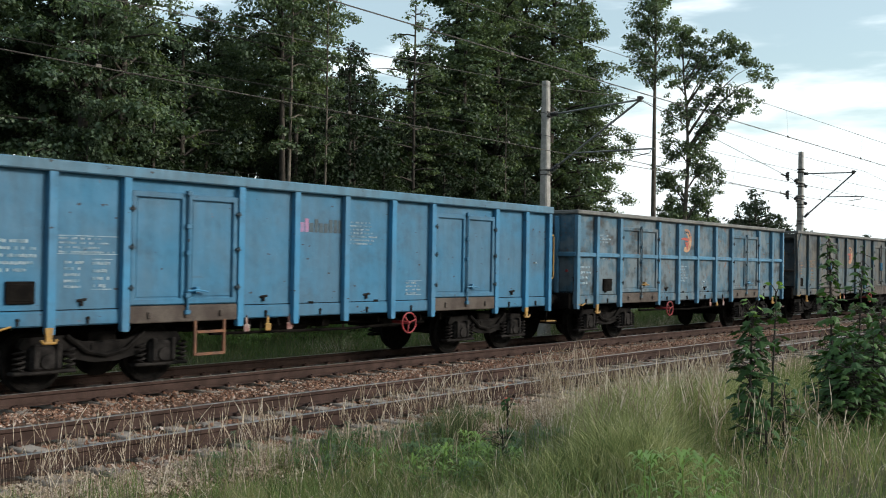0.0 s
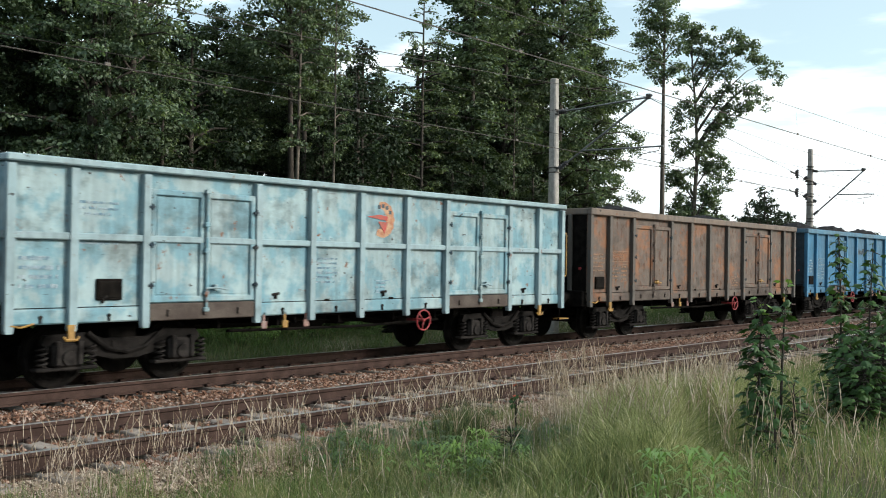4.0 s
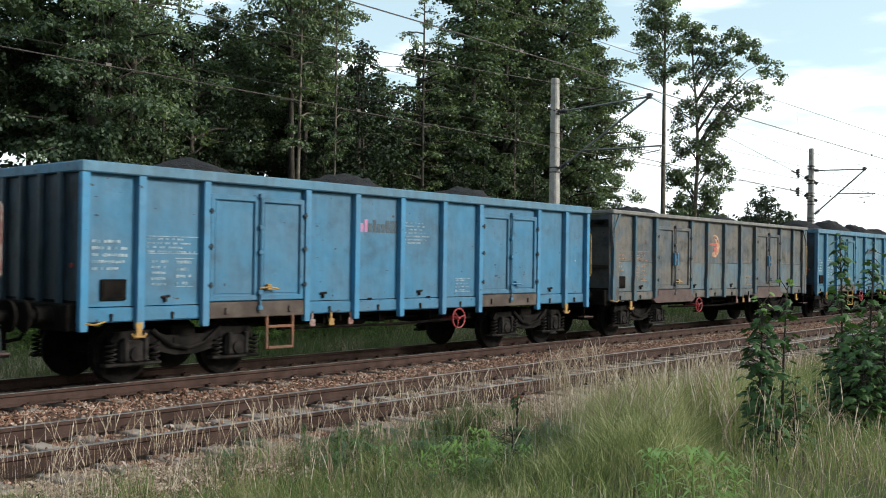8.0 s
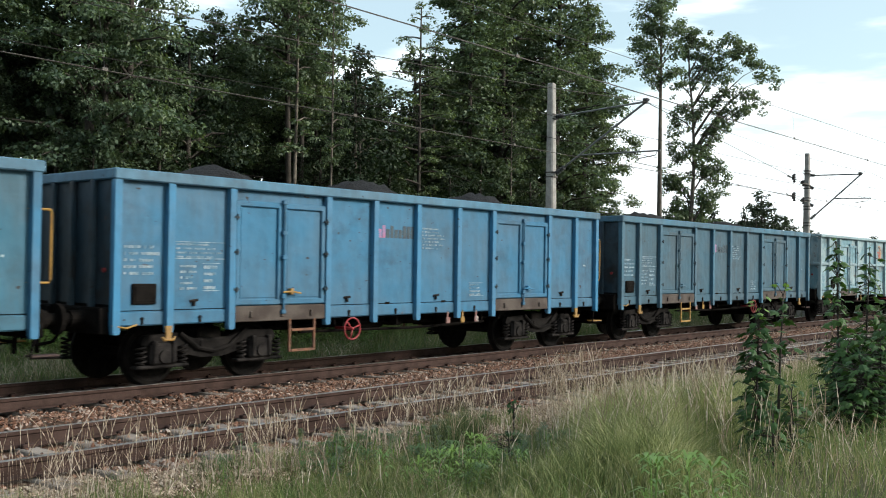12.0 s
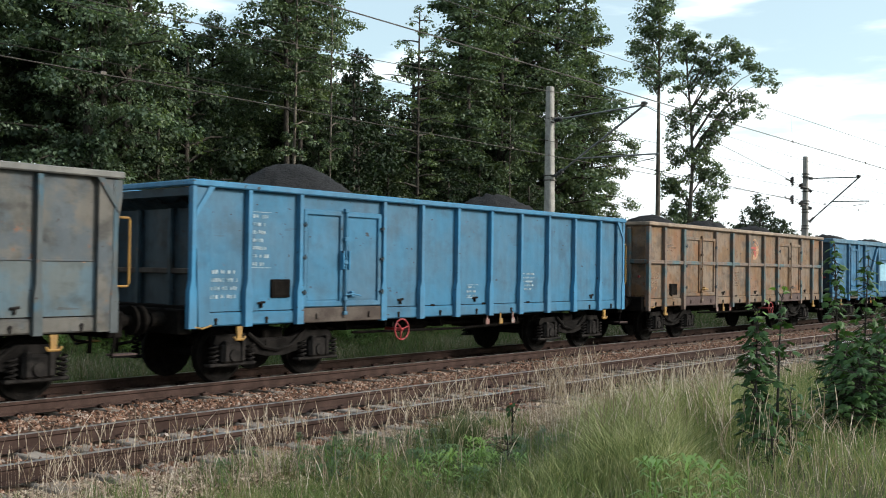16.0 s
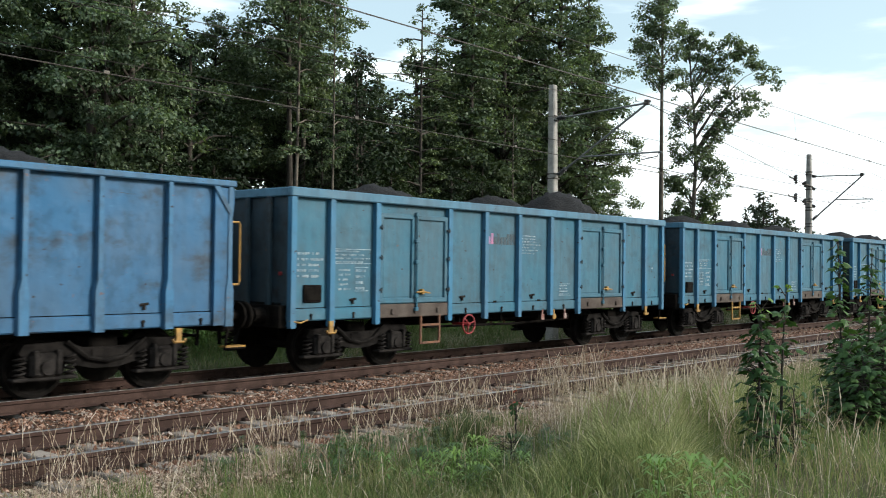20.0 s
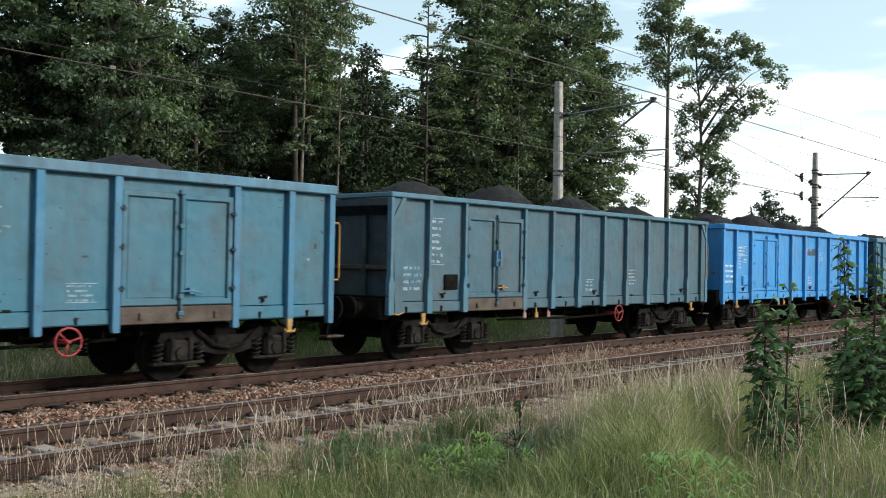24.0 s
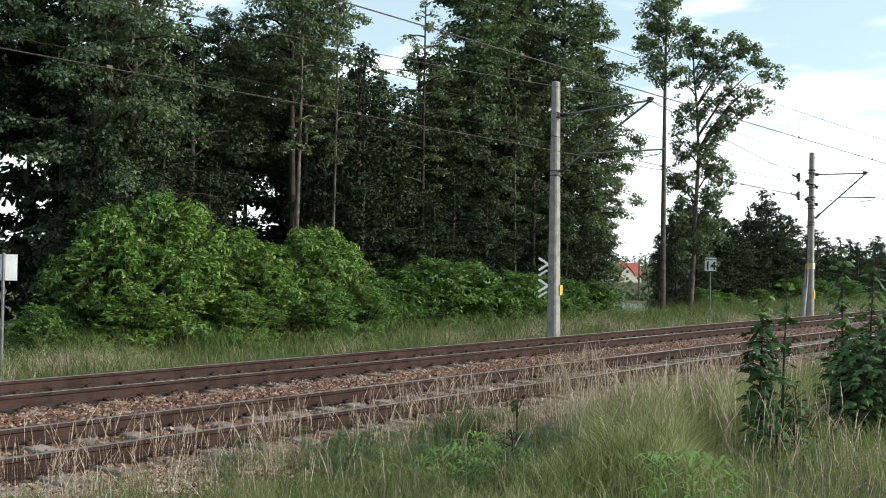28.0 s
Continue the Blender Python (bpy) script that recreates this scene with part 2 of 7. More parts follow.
# undercarriage steels: grime and the overhang's shade both put into near-black colours
M_BOX = rough_mat("dusty_shaded_cast_steel", (0.011, 0.0100, 0.0098), (0.028, 0.0252, 0.024), 7, 0.9, 0.0, 0.01, 60, 0.05)
M_GEAR = rough_mat("grimy_shaded_steel", (0.0045, 0.004, 0.0038), (0.011, 0.0095, 0.0084), 6, 0.9, 0.0, 0.01, 60, 0.04)
M_BOGIEFRAME = rough_mat("dusty_shaded_bogie_frame", (0.006, 0.0054, 0.0052), (0.016, 0.0143, 0.0135), 5, 0.9, 0.0, 0.01, 60, 0.06)
M_WHEEL = rough_mat("worn_shaded_wheel_steel", (0.0045, 0.004, 0.0038), (0.011, 0.0096, 0.0088), 9, 0.8, 0.0, 0.01, 60, 0.06)
M_SILL = rough_mat("dusty_rust_sill", (0.038, 0.026, 0.021), (0.078, 0.062, 0.052), 3, 0.8, 0.1)
M_SILLRED = rough_mat("red_brown_sill", (0.046, 0.026, 0.024), (0.072, 0.044, 0.039), 3, 0.8)
M_SILLORANGE = rough_mat("faded_orange_step", (0.17, 0.072, 0.036), (0.10, 0.050, 0.032), 6, 0.8)
M_COAL = rough_mat("black_coal", (0.0045, 0.0046, 0.0056), (0.0105, 0.0105, 0.0118), 7, 0.85, 0, 0.06, 22, 0.25)
M_YELLOW = rough_mat("yellow_paint", (0.32, 0.175, 0.030), (0.22, 0.12, 0.030), 9, 0.55)
M_SIGN = rough_mat("yellow_enamel", (0.72, 0.44, 0.045), (0.62, 0.36, 0.04), 6, 0.5)
M_RED = rough_mat("red_paint", (0.30, 0.022, 0.026), (0.20, 0.020, 0.024), 9, 0.5)
M_WHITE = rough_mat("stencil_white", (0.29, 0.36, 0.40), (0.09, 0.18, 0.25), 9, 0.7)
M_CLEARWHITE = rough_mat("fresh_stencil_white", (0.52, 0.57, 0.60), (0.34, 0.42, 0.48), 9, 0.7)
M_FAINT = rough_mat("faded_orange_stencil", (0.25, 0.13, 0.075), (0.15, 0.11, 0.08), 7, 0.7)
M_INK = rough_mat("dark_lettering", (0.020, 0.035, 0.05), (0.03, 0.06, 0.08), 7, 0.6)
M_PINK = rough_mat("pink_lettering", (0.34, 0.13, 0.24), (0.22, 0.14, 0.26), 7, 0.6)
M_PATCHBLUE = rough_mat("fresh_blue_patch", (0.006, 0.092, 0.270), (0.008, 0.100, 0.255), 4, 0.5)
M_RAIL = rough_mat("rusty_rail_steel", (0.034, 0.0205, 0.017), (0.060, 0.037, 0.031), 5, 0.85, 0.0, 0.01, 60, 0.12)
M_SHINE = rough_mat("polished_rail_head", (0.48, 0.47, 0.475), (0.34, 0.325, 0.325), 3, 0.33, 0.9, 0.0002)
M_SLEEPER = rough_mat("grey_concrete", (0.29, 0.25, 0.215), (0.15, 0.12, 0.10), 5, 0.9)
M_STONES = ramp_mat("ballast_stone", [(0.0, (0.060, 0.030, 0.020)), (0.30, (0.140, 0.064, 0.038)), (0.58, (0.230, 0.125, 0.080)), (0.80, (0.31, 0.205, 0.155)), (0.93, (0.43, 0.35, 0.30)), (1.0, (0.05, 0.036, 0.03))])
M_GRAVEL = ramp_mat("pale_gravel", [(0.0, (0.13, 0.094, 0.066)), (0.35, (0.255, 0.190, 0.135)), (0.65, (0.37, 0.290, 0.215)), (0.88, (0.52, 0.43, 0.34)), (1.0, (0.15, 0.075, 0.045))])
M_BED = rough_mat("ballast_bed", (0.065, 0.038, 0.026), (0.12, 0.075, 0.052), 18, 0.95, 0, 0.03, 45, 0.2, False)
M_SOIL = rough_mat("grassy_soil", (0.045, 0.055, 0.02), (0.09, 0.085, 0.045), 1.2, 0.95, 0, 0.03, 20, 0.2, False)
M_MAST = rough_mat("cast_concrete", (0.34, 0.325, 0.305), (0.245, 0.235, 0.22), 4, 0.9)
M_METAL = rough_mat("galvanised_steel", (0.22, 0.23, 0.23), (0.15, 0.155, 0.155), 9, 0.55, 0.5)
M_DARKMETAL = rough_mat("dark_fittings", (0.05, 0.045, 0.04), (0.08, 0.07, 0.06), 12, 0.6, 0.3)
M_WIRE = rough_mat("copper_wire", (0.06, 0.055, 0.05), (0.09, 0.08, 0.07), 4, 0.6, 0.4)
M_FEEDER = rough_mat("sooty_feeder_wire", (0.014, 0.013, 0.012), (0.022, 0.020, 0.018), 4, 0.9, 0.0, 0.001, 60, 0.1)
M_PLATE = rough_mat("white_enamel", (0.74, 0.76, 0.77), (0.62, 0.64, 0.66), 3, 0.5)
M_BLACK = rough_mat("black_enamel", (0.015, 0.015, 0.016), (0.03, 0.03, 0.03), 6, 0.5)
M_BARK = rough_mat("dark_bark", (0.026, 0.021, 0.017), (0.052, 0.043, 0.034), 6, 0.9, 0, 0.04, 30)
M_PALEBARK = rough_mat("pale_alder_bark", (0.125, 0.108, 0.086), (0.060, 0.050, 0.040), 4, 0.9, 0, 0.03, 30)
M_ALDER = leaf_mat("alder_leaf", (0.038, 0.066, 0.044), (0.124, 0.170, 0.106), 0.36)
# leaf colour darkened to stand for the shade inside the wood
M_UNDER = leaf_mat("painted_shade_leaf", (0.010, 0.020, 0.012), (0.031, 0.048, 0.027), 0.24, 0.6, 0.2)
M_BUSH = leaf_mat("elder_leaf", (0.064, 0.142, 0.040), (0.172, 0.278, 0.088), 0.34)
M_SHRUB = leaf_mat("shrub_leaf", (0.049, 0.112, 0.030), (0.124, 0.216, 0.062), 0.3)
M_MAPLE = leaf_mat("maple_leaf", (0.020, 0.052, 0.020), (0.052, 0.104, 0.034), 0.2, 0.5, 0.15)
M_FRESH = leaf_mat("fresh_leaf", (0.10, 0.18, 0.045), (0.16, 0.27, 0.08), 0.3)
M_REDLEAF = leaf_mat("red_leaf", (0.26, 0.05, 0.03), (0.34, 0.08, 0.045), 0.2)
M_GRASS = ramp_mat("green_grass", [(0.0, (0.040, 0.080, 0.022)), (0.45, (0.128, 0.182, 0.060)), (0.8, (0.235, 0.252, 0.115)), (1.0, (0.34, 0.31, 0.17))], 0.7, 40.0, 0.35, 0.4)
M_VERGE = ramp_mat("verge_grass_green", [(0.0, (0.040, 0.086, 0.022)), (0.5, (0.102, 0.164, 0.046)), (0.85, (0.22, 0.215, 0.095)), (1.0, (0.40, 0.34, 0.20))], 0.75, 40.0, 0.2, 0.35)
M_HAY = ramp_mat("pale_hay_grass", [(0.0, (0.028, 0.050, 0.018)), (0.32, (0.130, 0.170, 0.055)), (0.66, (0.31, 0.335, 0.135)), (1.0, (0.66, 0.60, 0.41))], 0.7, 40.0, 0.22, 0.42)
M_STRAW = ramp_mat("dry_straw", [(0.0, (0.22, 0.165, 0.115)), (0.5, (0.46, 0.375, 0.30)), (1.0, (0.82, 0.73, 0.65))], 0.8, 40.0, 0.3)
M_TUFT = ramp_mat("dark_tall_grass", [(0.0, (0.030, 0.052, 0.018)), (0.5, (0.075, 0.115, 0.042)), (0.85, (0.15, 0.18, 0.08)), (1.0, (0.36, 0.31, 0.19))], 0.7, 40.0, 0.25)
M_SAGE = leaf_mat("sage_leaf", (0.042, 0.068, 0.034), (0.135, 0.175, 0.105), 0.2)
M_NETTLE = leaf_mat("nettle_leaf", (0.026, 0.062, 0.022), (0.085, 0.150, 0.050), 0.25)
M_ROOF = rough_mat("red_roof_tile", (0.34, 0.080, 0.052), (0.26, 0.062, 0.045), 1.5, 0.7)
M_RENDER = rough_mat("cream_render", (0.60, 0.55, 0.46), (0.52, 0.48, 0.41), 1, 0.9)
M_GLASS = rough_mat("dark_window_glass", (0.03, 0.035, 0.04), (0.05, 0.055, 0.06), 2, 0.1)
M_STONEWALL = rough_mat("old_concrete_kerb", (0.26, 0.25, 0.23), (0.18, 0.17, 0.16), 3, 0.9)


def water_mat():
    n = Nodes("pond_water")
    n.surface((0.02, 0.03, 0.035), 0.06, 0.0, n.noise(6, 3, n.coords((1, 3, 1), False)), 0.06, 1.0)
    return n.m


M_WATER = water_mat()


# ---- mesh tools ----
class Geo:
    """Collects boxes, tubes and prisms into one mesh."""

    def __init__(self):
        self.v, self.f = [], []

    def add(self, verts, faces):
        k = len(self.v)
        self.v += [tuple(p) for p in verts]
        self.f += [tuple(i + k for i in f) for f in faces]
        return self

    def box(self, x0, x1, y0, y1, z0, z1):
        v = [(x, y, z) for x in (x0, x1) for y in (y0, y1) for z in (z0, z1)]
        return self.add(v, [(0, 1, 3, 2), (4, 6, 7, 5), (0, 4, 5, 1), (2, 3, 7, 6), (0, 2, 6, 4), (1, 5, 7, 3)])

    def cbox(self, x0, x1, y0, y1, z0, z1, c=0.012):
        """A box with all edges chamfered by c."""
        bm = bmesh.new()
        bmesh.ops.create_cube(bm, size=1)
        for p in bm.verts:
            p.co = Vector(((x0 + x1) / 2 + p.co.x * (x1 - x0), (y0 + y1) / 2 + p.co.y * (y1 - y0), (z0 + z1) / 2 + p.co.z * (z1 - z0)))
        c = min(c, 0.4 * min(abs(x1 - x0), abs(y1 - y0), abs(z1 - z0)))
        bmesh.ops.bevel(bm, geom=bm.edges[:], offset=c, segments=1, affect="EDGES", profile=0.5)
        bm.verts.index_update()
        self.add([p.co[:] for p in bm.verts], [[p.index for p in f.verts] for f in bm.faces])
        bm.free()
        return self

    def prism(self, poly, axis, a, b):
        """A polygon in the two other axes, drawn out along axis from a to b."""
        n = len(poly)
        v = []
        for s in (a, b):
            for p, q in poly:
                v.append({"x": (s, p, q), "y": (p, s, q), "z": (p, q, s)}[axis])
        f = [tuple(range(n))[::-1], tuple(range(n, 2 * n))]
        f += [(i, (i + 1) % n, n + (i + 1) % n, n + i) for i in range(n)]
        return self.add(v, f)

    def tube(self, path, radii, n=8, cap=True):
        path = [Vector(p) for p in path]
        if not isinstance(radii, (list, tuple)):
            radii = [radii] * len(path)
        radii = [float(r) for r in radii]
        v, f = [], []
        for i, (p, r) in enumerate(zip(path, radii)):
            d = (path[min(i + 1, len(path) - 1)] - path[max(i - 1, 0)]).normalized()
            side = d.cross(Vector((0, 0, 1)) if abs(d.z) < 0.9 else Vector((1, 0, 0))).normalized()
            up = side.cross(d)
            v += [p + r * (math.cos(2 * math.pi * k / n) * side + math.sin(2 * math.pi * k / n) * up) for k in range(n)]
        for i in range(len(path) - 1):
            f += [(i * n + k, i * n + (k + 1) % n, (i + 1) * n + (k + 1) % n, (i + 1) * n + k) for k in range(n)]
        if cap:
            f += [tuple(range(n))[::-1], tuple(range((len(path) - 1) * n, len(path) * n))]
        return self.add(v, f)

    def ring(self, center, axis, radius, r, n=20, m=6):
        """A torus about axis ('x', 'y' or 'z')."""
        v, f = [], []
        for i in range(n):
            a = 2 * math.pi * i / n
            for k in range(m):
                b = 2 * math.pi * k / m
                q, w = (radius + r * math.cos(b)), r * math.sin(b)
                p = {"y": (q * math.cos(a), w, q * math.sin(a)), "x": (w, q * math.cos(a), q * math.sin(a)), "z": (q * math.cos(a), q * math.sin(a), w)}[axis]
                v.append(Vector(center) + Vector(p))
        for i in range(n):
            for k in range(m):
                f.append((i * m + k, ((i + 1) % n) * m + k, ((i + 1) % n) * m + (k + 1) % m, i * m + (k + 1) % m))
        return self.add(v, f)

    def mesh(self, name, smooth=False):
        me = bpy.data.meshes.new(name)
        me.from_pydata(self.v, [], self.f)
        if smooth:
            me.polygons.foreach_set("use_smooth", [True] * len(me.polygons))
        me.update()
        return me


def array_mesh(name, verts, faces):
    """A mesh from arrays: verts n x 3, faces m x k."""
    verts, faces = np.asarray(verts, np.float32), np.asarray(faces, np.int32)
    me = bpy.data.meshes.new(name)
    me.vertices.add(len(verts))
    me.vertices.foreach_set("co", verts.ravel())
    m, k = faces.shape
    me.loops.add(m * k)
    me.loops.foreach_set("vertex_index", faces.ravel())
    me.polygons.add(m)
    me.polygons.foreach_set("loop_start", np.arange(0, m * k, k, dtype=np.int32))
    me.update(calc_edges=True)
    return me


def coat(ob, material):
    if not ob.data.materials:
        ob.data.materials.append(material)
    ob.material_slots[0].link = "OBJECT"
    ob.material_slots[0].material = material
    return ob


def part(name, data, material, parent, label="", m=None):
    ob = coat(new(name, data), material)
    ob.parent = parent
    if m is not None:
        ob.matrix_basis = m
    return tagged(ob, label)


def thing(name, data, material, label, category, group="", kind="", m=None):
    ob = new(name, data)
    if data is not None:
        coat(ob, material)
    if m is not None:
        ob.matrix_basis = m
    return tagged(ob, label, category, group, kind)


def smooth(a, b, x):
    t = np.clip((x - a) / (b - a), 0, 1)
    return t * t * (3 - 2 * t)


# ---- the ground and the two tracks ----
NEAR, FAR = 9.81, 13.86      # centre lines of the tracks
GAUGE = 1.505


def ground_z(x, y):
    x, y = np.asarray(x, float), np.asarray(y, float)
    z = 0.15 - 0.60 * smooth(3.0, 7.4, y)
    z = z - 0.10 * smooth(15.6, 16.6, y) + 0.17 * smooth(17.5, 22.0, y)
    z = z - 3.2 * np.clip((y - 22.5) / 18.0, 0, 1)
    wave = 0.05 * np.sin(0.9 * x + 0.6 * np.sin(0.7 * y)) * np.sin(1.1 * y + 0.4 * x)
    return z + wave * (1 - smooth(7.2, 7.8, y) * (1 - smooth(16.4, 17.2, y)))


def build_ground():
    xs = np.concatenate([[-2500, -1200, -700], np.arange(-500, -20, 40), np.arange(-20, 80, 1.0), np.arange(80, 520, 40), [700, 1200, 2500]])
    ys = np.concatenate([[-2500, -1000, -300, -100, -40, -15], np.arange(-6, 34, 0.6), np.arange(34, 90, 8), [120, 300, 1000, 2500]])
    gx, gy = np.meshgrid(xs, ys, indexing="ij")
    v = np.stack([gx, gy, ground_z(gx, gy)], -1).reshape(-1, 3)
    a = np.arange(len(xs) * len(ys)).reshape(len(xs), len(ys))
    f = np.stack([a[:-1, :-1], a[1:, :-1], a[1:, 1:], a[:-1, 1:]], -1).reshape(-1, 4)
    thing("ground", array_mesh("ground", v, f), M_SOIL, "overgrown grassy ground beside the railway", "ground", kind="structure")


build_ground()

BED = ((7.05, -0.62), (7.75, -0.235), (11.2, -0.225), (11.7, -0.185), (12.4, -0.195), (13.2, -0.262), (15.0, -0.262), (15.8, -0.30), (16.6, -0.62))
bed = Geo()
bed.prism([(p, q) for p, q in BED], "x", -650, 700)
ballast = thing("ballast", bed.mesh("ballast"), M_BED, "rust-brown crushed stone ballast under both tracks", "ballast", kind="structure")


def rail_profile(y):
    half = [(0.070, -0.178), (0.070, -0.166), (0.014, -0.146), (0.009, -0.058), (0.034, -0.042), (0.036, -0.006), (0.028, 0.0)]
    return [(y + a, b) for a, b in half] + [(y - a, b) for a, b in half[::-1]]


for y0, trim in ((NEAR - GAUGE / 2, 0.005), (NEAR + GAUGE / 2, 0.005), (FAR - GAUGE / 2, 0.003), (FAR + GAUGE / 2, 0.003)):
    r = thing("rail", Geo().prism(rail_profile(y0), "x", -650, 700).mesh("rail"), M_RAIL, "rust-brown steel rail with a polished running surface", "rail", "rails")
    part("running_surface", Geo().cbox(-650, 700, y0 - 0.030, y0 + 0.030, -trim, 0.0045, 0.002).mesh("running_surface"), M_SHINE, r, "bright polished steel strip")


def sleeper_mesh():
    g = Geo()
    prof = [(-0.135, -0.36), (0.135, -0.36), (0.115, -0.19), (0.10, -0.18), (-0.10, -0.18), (-0.115, -0.19)]
    g.prism(prof, "y", -1.3, 1.3)
    return g.mesh("sleeper")


def clip_mesh():
    g = Geo()
    for s in (-1, 1):
        for q in (-1, 1):
            y = s * GAUGE / 2 + q * 0.10
            g.cbox(-0.075, 0.075, y - 0.045, y + 0.045, -0.19, -0.135, 0.012)
            g.tube([(0, y, -0.15), (0, y, -0.118)], 0.026, 6)
    return g.mesh("rail_clip")


ME_SLEEPER, ME_CLIP = sleeper_mesh(), clip_mesh()
rnd = random.Random(5)
for yc in (NEAR, FAR):
    for i in range(118):
        s = part("sleeper", ME_SLEEPER, M_SLEEPER, ballast, "", pose(1.1 + 0.6 * i + rnd.uniform(-0.02, 0.02), yc + rnd.uniform(-0.03, 0.03), rnd.uniform(-0.012, -0.001), 0, 0, rnd.uniform(-1, 1)))
        part("rail_clip", ME_CLIP, M_RAIL, s)
far_sleepers = Geo()
for yc in (NEAR, FAR):
    for i in list(range(-60, 0)) + list(range(118, 320)):
        x = 1.1 + 0.6 * i
        far_sleepers.box(x - 0.12, x + 0.12, yc - 1.3, yc + 1.3, -0.32, -0.185)
tagged(part("distant_sleepers", far_sleepers.mesh("distant_sleepers"), M_SLEEPER, ballast), kind="stuff")


def scatter_stones():
    rs = np.random.RandomState(3)
    n = 92000
    x = np.concatenate([1.5 + 36 * rs.rand(n) ** 1.25, 2.5 + 16 * rs.rand(40000) ** 1.2])
    y = np.concatenate([7.15 + 9.1 * rs.rand(n), 7.1 + 1.75 * rs.rand(40000)])
    n += 40000
    z = np.interp(y, [p for p, q in BED], [q for p, q in BED])
    z = z + 0.022 * (0.5 + 0.5 * np.sin(2.1 * x + 1.7 * y)) * rs.rand(n)
    z = z + 0.012
    # clear of the sleepers' tops and of the rails
    ph = np.abs(((x - 1.1 + 0.3) % 0.6) - 0.3)
    on = ((np.abs(y - NEAR) < 1.3) | (np.abs(y - FAR) < 1.3)) & (ph < 0.13)
    rail = np.minimum(np.abs(np.abs(y - NEAR) - GAUGE / 2), np.abs(np.abs(y - FAR) - GAUGE / 2)) < 0.09
    covered = (y > FAR - 1.4) & (y < FAR - 0.84)      # the far sleepers' ends lie buried
    keep = ~rail & (~on | covered | (rs.rand(n) < 0.16))
    z = np.where(on, np.maximum(z, -0.17), z)
    x, y, z = x[keep], y[keep], z[keep]
    n = len(x)
    base = np.array([(1, 0, -0.5), (0, 1, -0.5), (-1, 0, -0.5), (0, -1, -0.5), (0.25, 0.15, 0.55)], float)
    size = (0.013 + 0.020 * rs.rand(n, 1, 1)) * np.where(y < 8.75 + 0.25 * np.sin(3 * x), 0.66, 1.0)[:, None, None]
    v = base[None] * size * (0.6 + 0.8 * rs.rand(n, 5, 1)) + 0.007 * rs.randn(n, 5, 3) * np.array([1, 1, 0.6])
    a = rs.rand(n) * 6.28
    c, s = np.cos(a)[:, None], np.sin(a)[:, None]
    t = rs.randn(n)[:, None] * 0.5
    v = np.stack([c * v[..., 0] - s * v[..., 1], s * v[..., 0] + c * v[..., 1], v[..., 2] * 0.8 + t * v[..., 0]], -1)
    v += np.stack([x, y, z], -1)[:, None]
    tri = np.array([(0, 1, 4), (1, 2, 4), (2, 3, 4), (3, 0, 4)])
    pale = y < 8.75 + 0.25 * np.sin(3 * x)
    for name, pick, material in (("stones", ~pale, M_STONES), ("gravel", pale, M_GRAVEL)):
        k = int(pick.sum())
        f = (tri[None] + 5 * np.arange(k)[:, None, None]).reshape(-1, 3)
        tagged(part(name, array_mesh(name, v[pick].reshape(-1, 3), f), material, ballast), kind="stuff")


scatter_stones()


# ---- open coal wagons ----
HALF, WIDE, TOP = 6.46, 1.44, 3.20       # half length, half width, height of the body over the rail
POSTS2 = (-6.40, -5.52, -4.40, -2.36, -1.20, -0.03, 1.18, 2.32, 4.38, 5.48, 6.38)
DOORS2 = ((-4.40, -2.36), (2.32, 4.38))
POSTS1 = (-6.42, -5.36, -4.28, -2.26, -1.20, -0.12, 0.97, 2.04, 3.10, 4.18, 5.30, 6.38)
DOORS1 = ((-4.28, -2.26),)
POSTSH = (-6.34, -5.29, -4.21, -2.19, -1.17, -0.04, 1.08, 2.17, 4.14, 5.25, 6.36)
DOORSH = ((-4.21, -2.19), (2.17, 4.14))
POSTSX = (-6.42, -4.56, -3.48, -2.60, -0.89, 0.66, 2.42, 3.33, 4.40, 6.30)
DOORSX = ((-4.56, -3.48),)
REVERSED = {1, 5, 8, 11, 13, 14, 16, 18, 24, 28, 30, 31, 39}      # wagons coupled the other way round
CACHE = {}


def cached(key, make):
    if key not in CACHE:
        CACHE[key] = make()
    return CACHE[key]


def side_mesh(s, seam):
    """A long wall, its foot folded in and, on some, a pressed fold across it. s: -1 near, 1 far."""
    y = s * (WIDE - 0.095)
    g = Geo()
    g.box(-HALF + 0.02, HALF - 0.02, min(y, y - s * 0.035), max(y, y - s * 0.035), 1.175, TOP - 0.08)
    y2 = s * (WIDE - 0.075)
    g.cbox(-HALF + 0.02, HALF - 0.02, min(y2, y2 - s * 0.10), max(y2, y2 - s * 0.10), 0.95, 1.16, 0.02)
    if seam:
        g.cbox(-HALF + 0.03, HALF - 0.03, min(y, y + s * 0.018), max(y, y + s * 0.018), 1.92, 1.945, 0.008)
    return g.mesh("side_wall")


def rim_mesh(h):
    g = Geo()
    for s in (-1, 1):
        a, b = sorted((s * (WIDE - 0.10), s * (WIDE + 0.022)))
        g.cbox(-HALF - 0.02, HALF + 0.02, a, b, TOP - h, TOP, 0.018)
        a, b = sorted((s * (HALF - 0.10), s * (HALF + 0.021)))
        g.cbox(a, b, -WIDE + 0.09, WIDE - 0.09, TOP - h + 0.004, TOP - 0.004, 0.018)
    return g.mesh("top_rim")


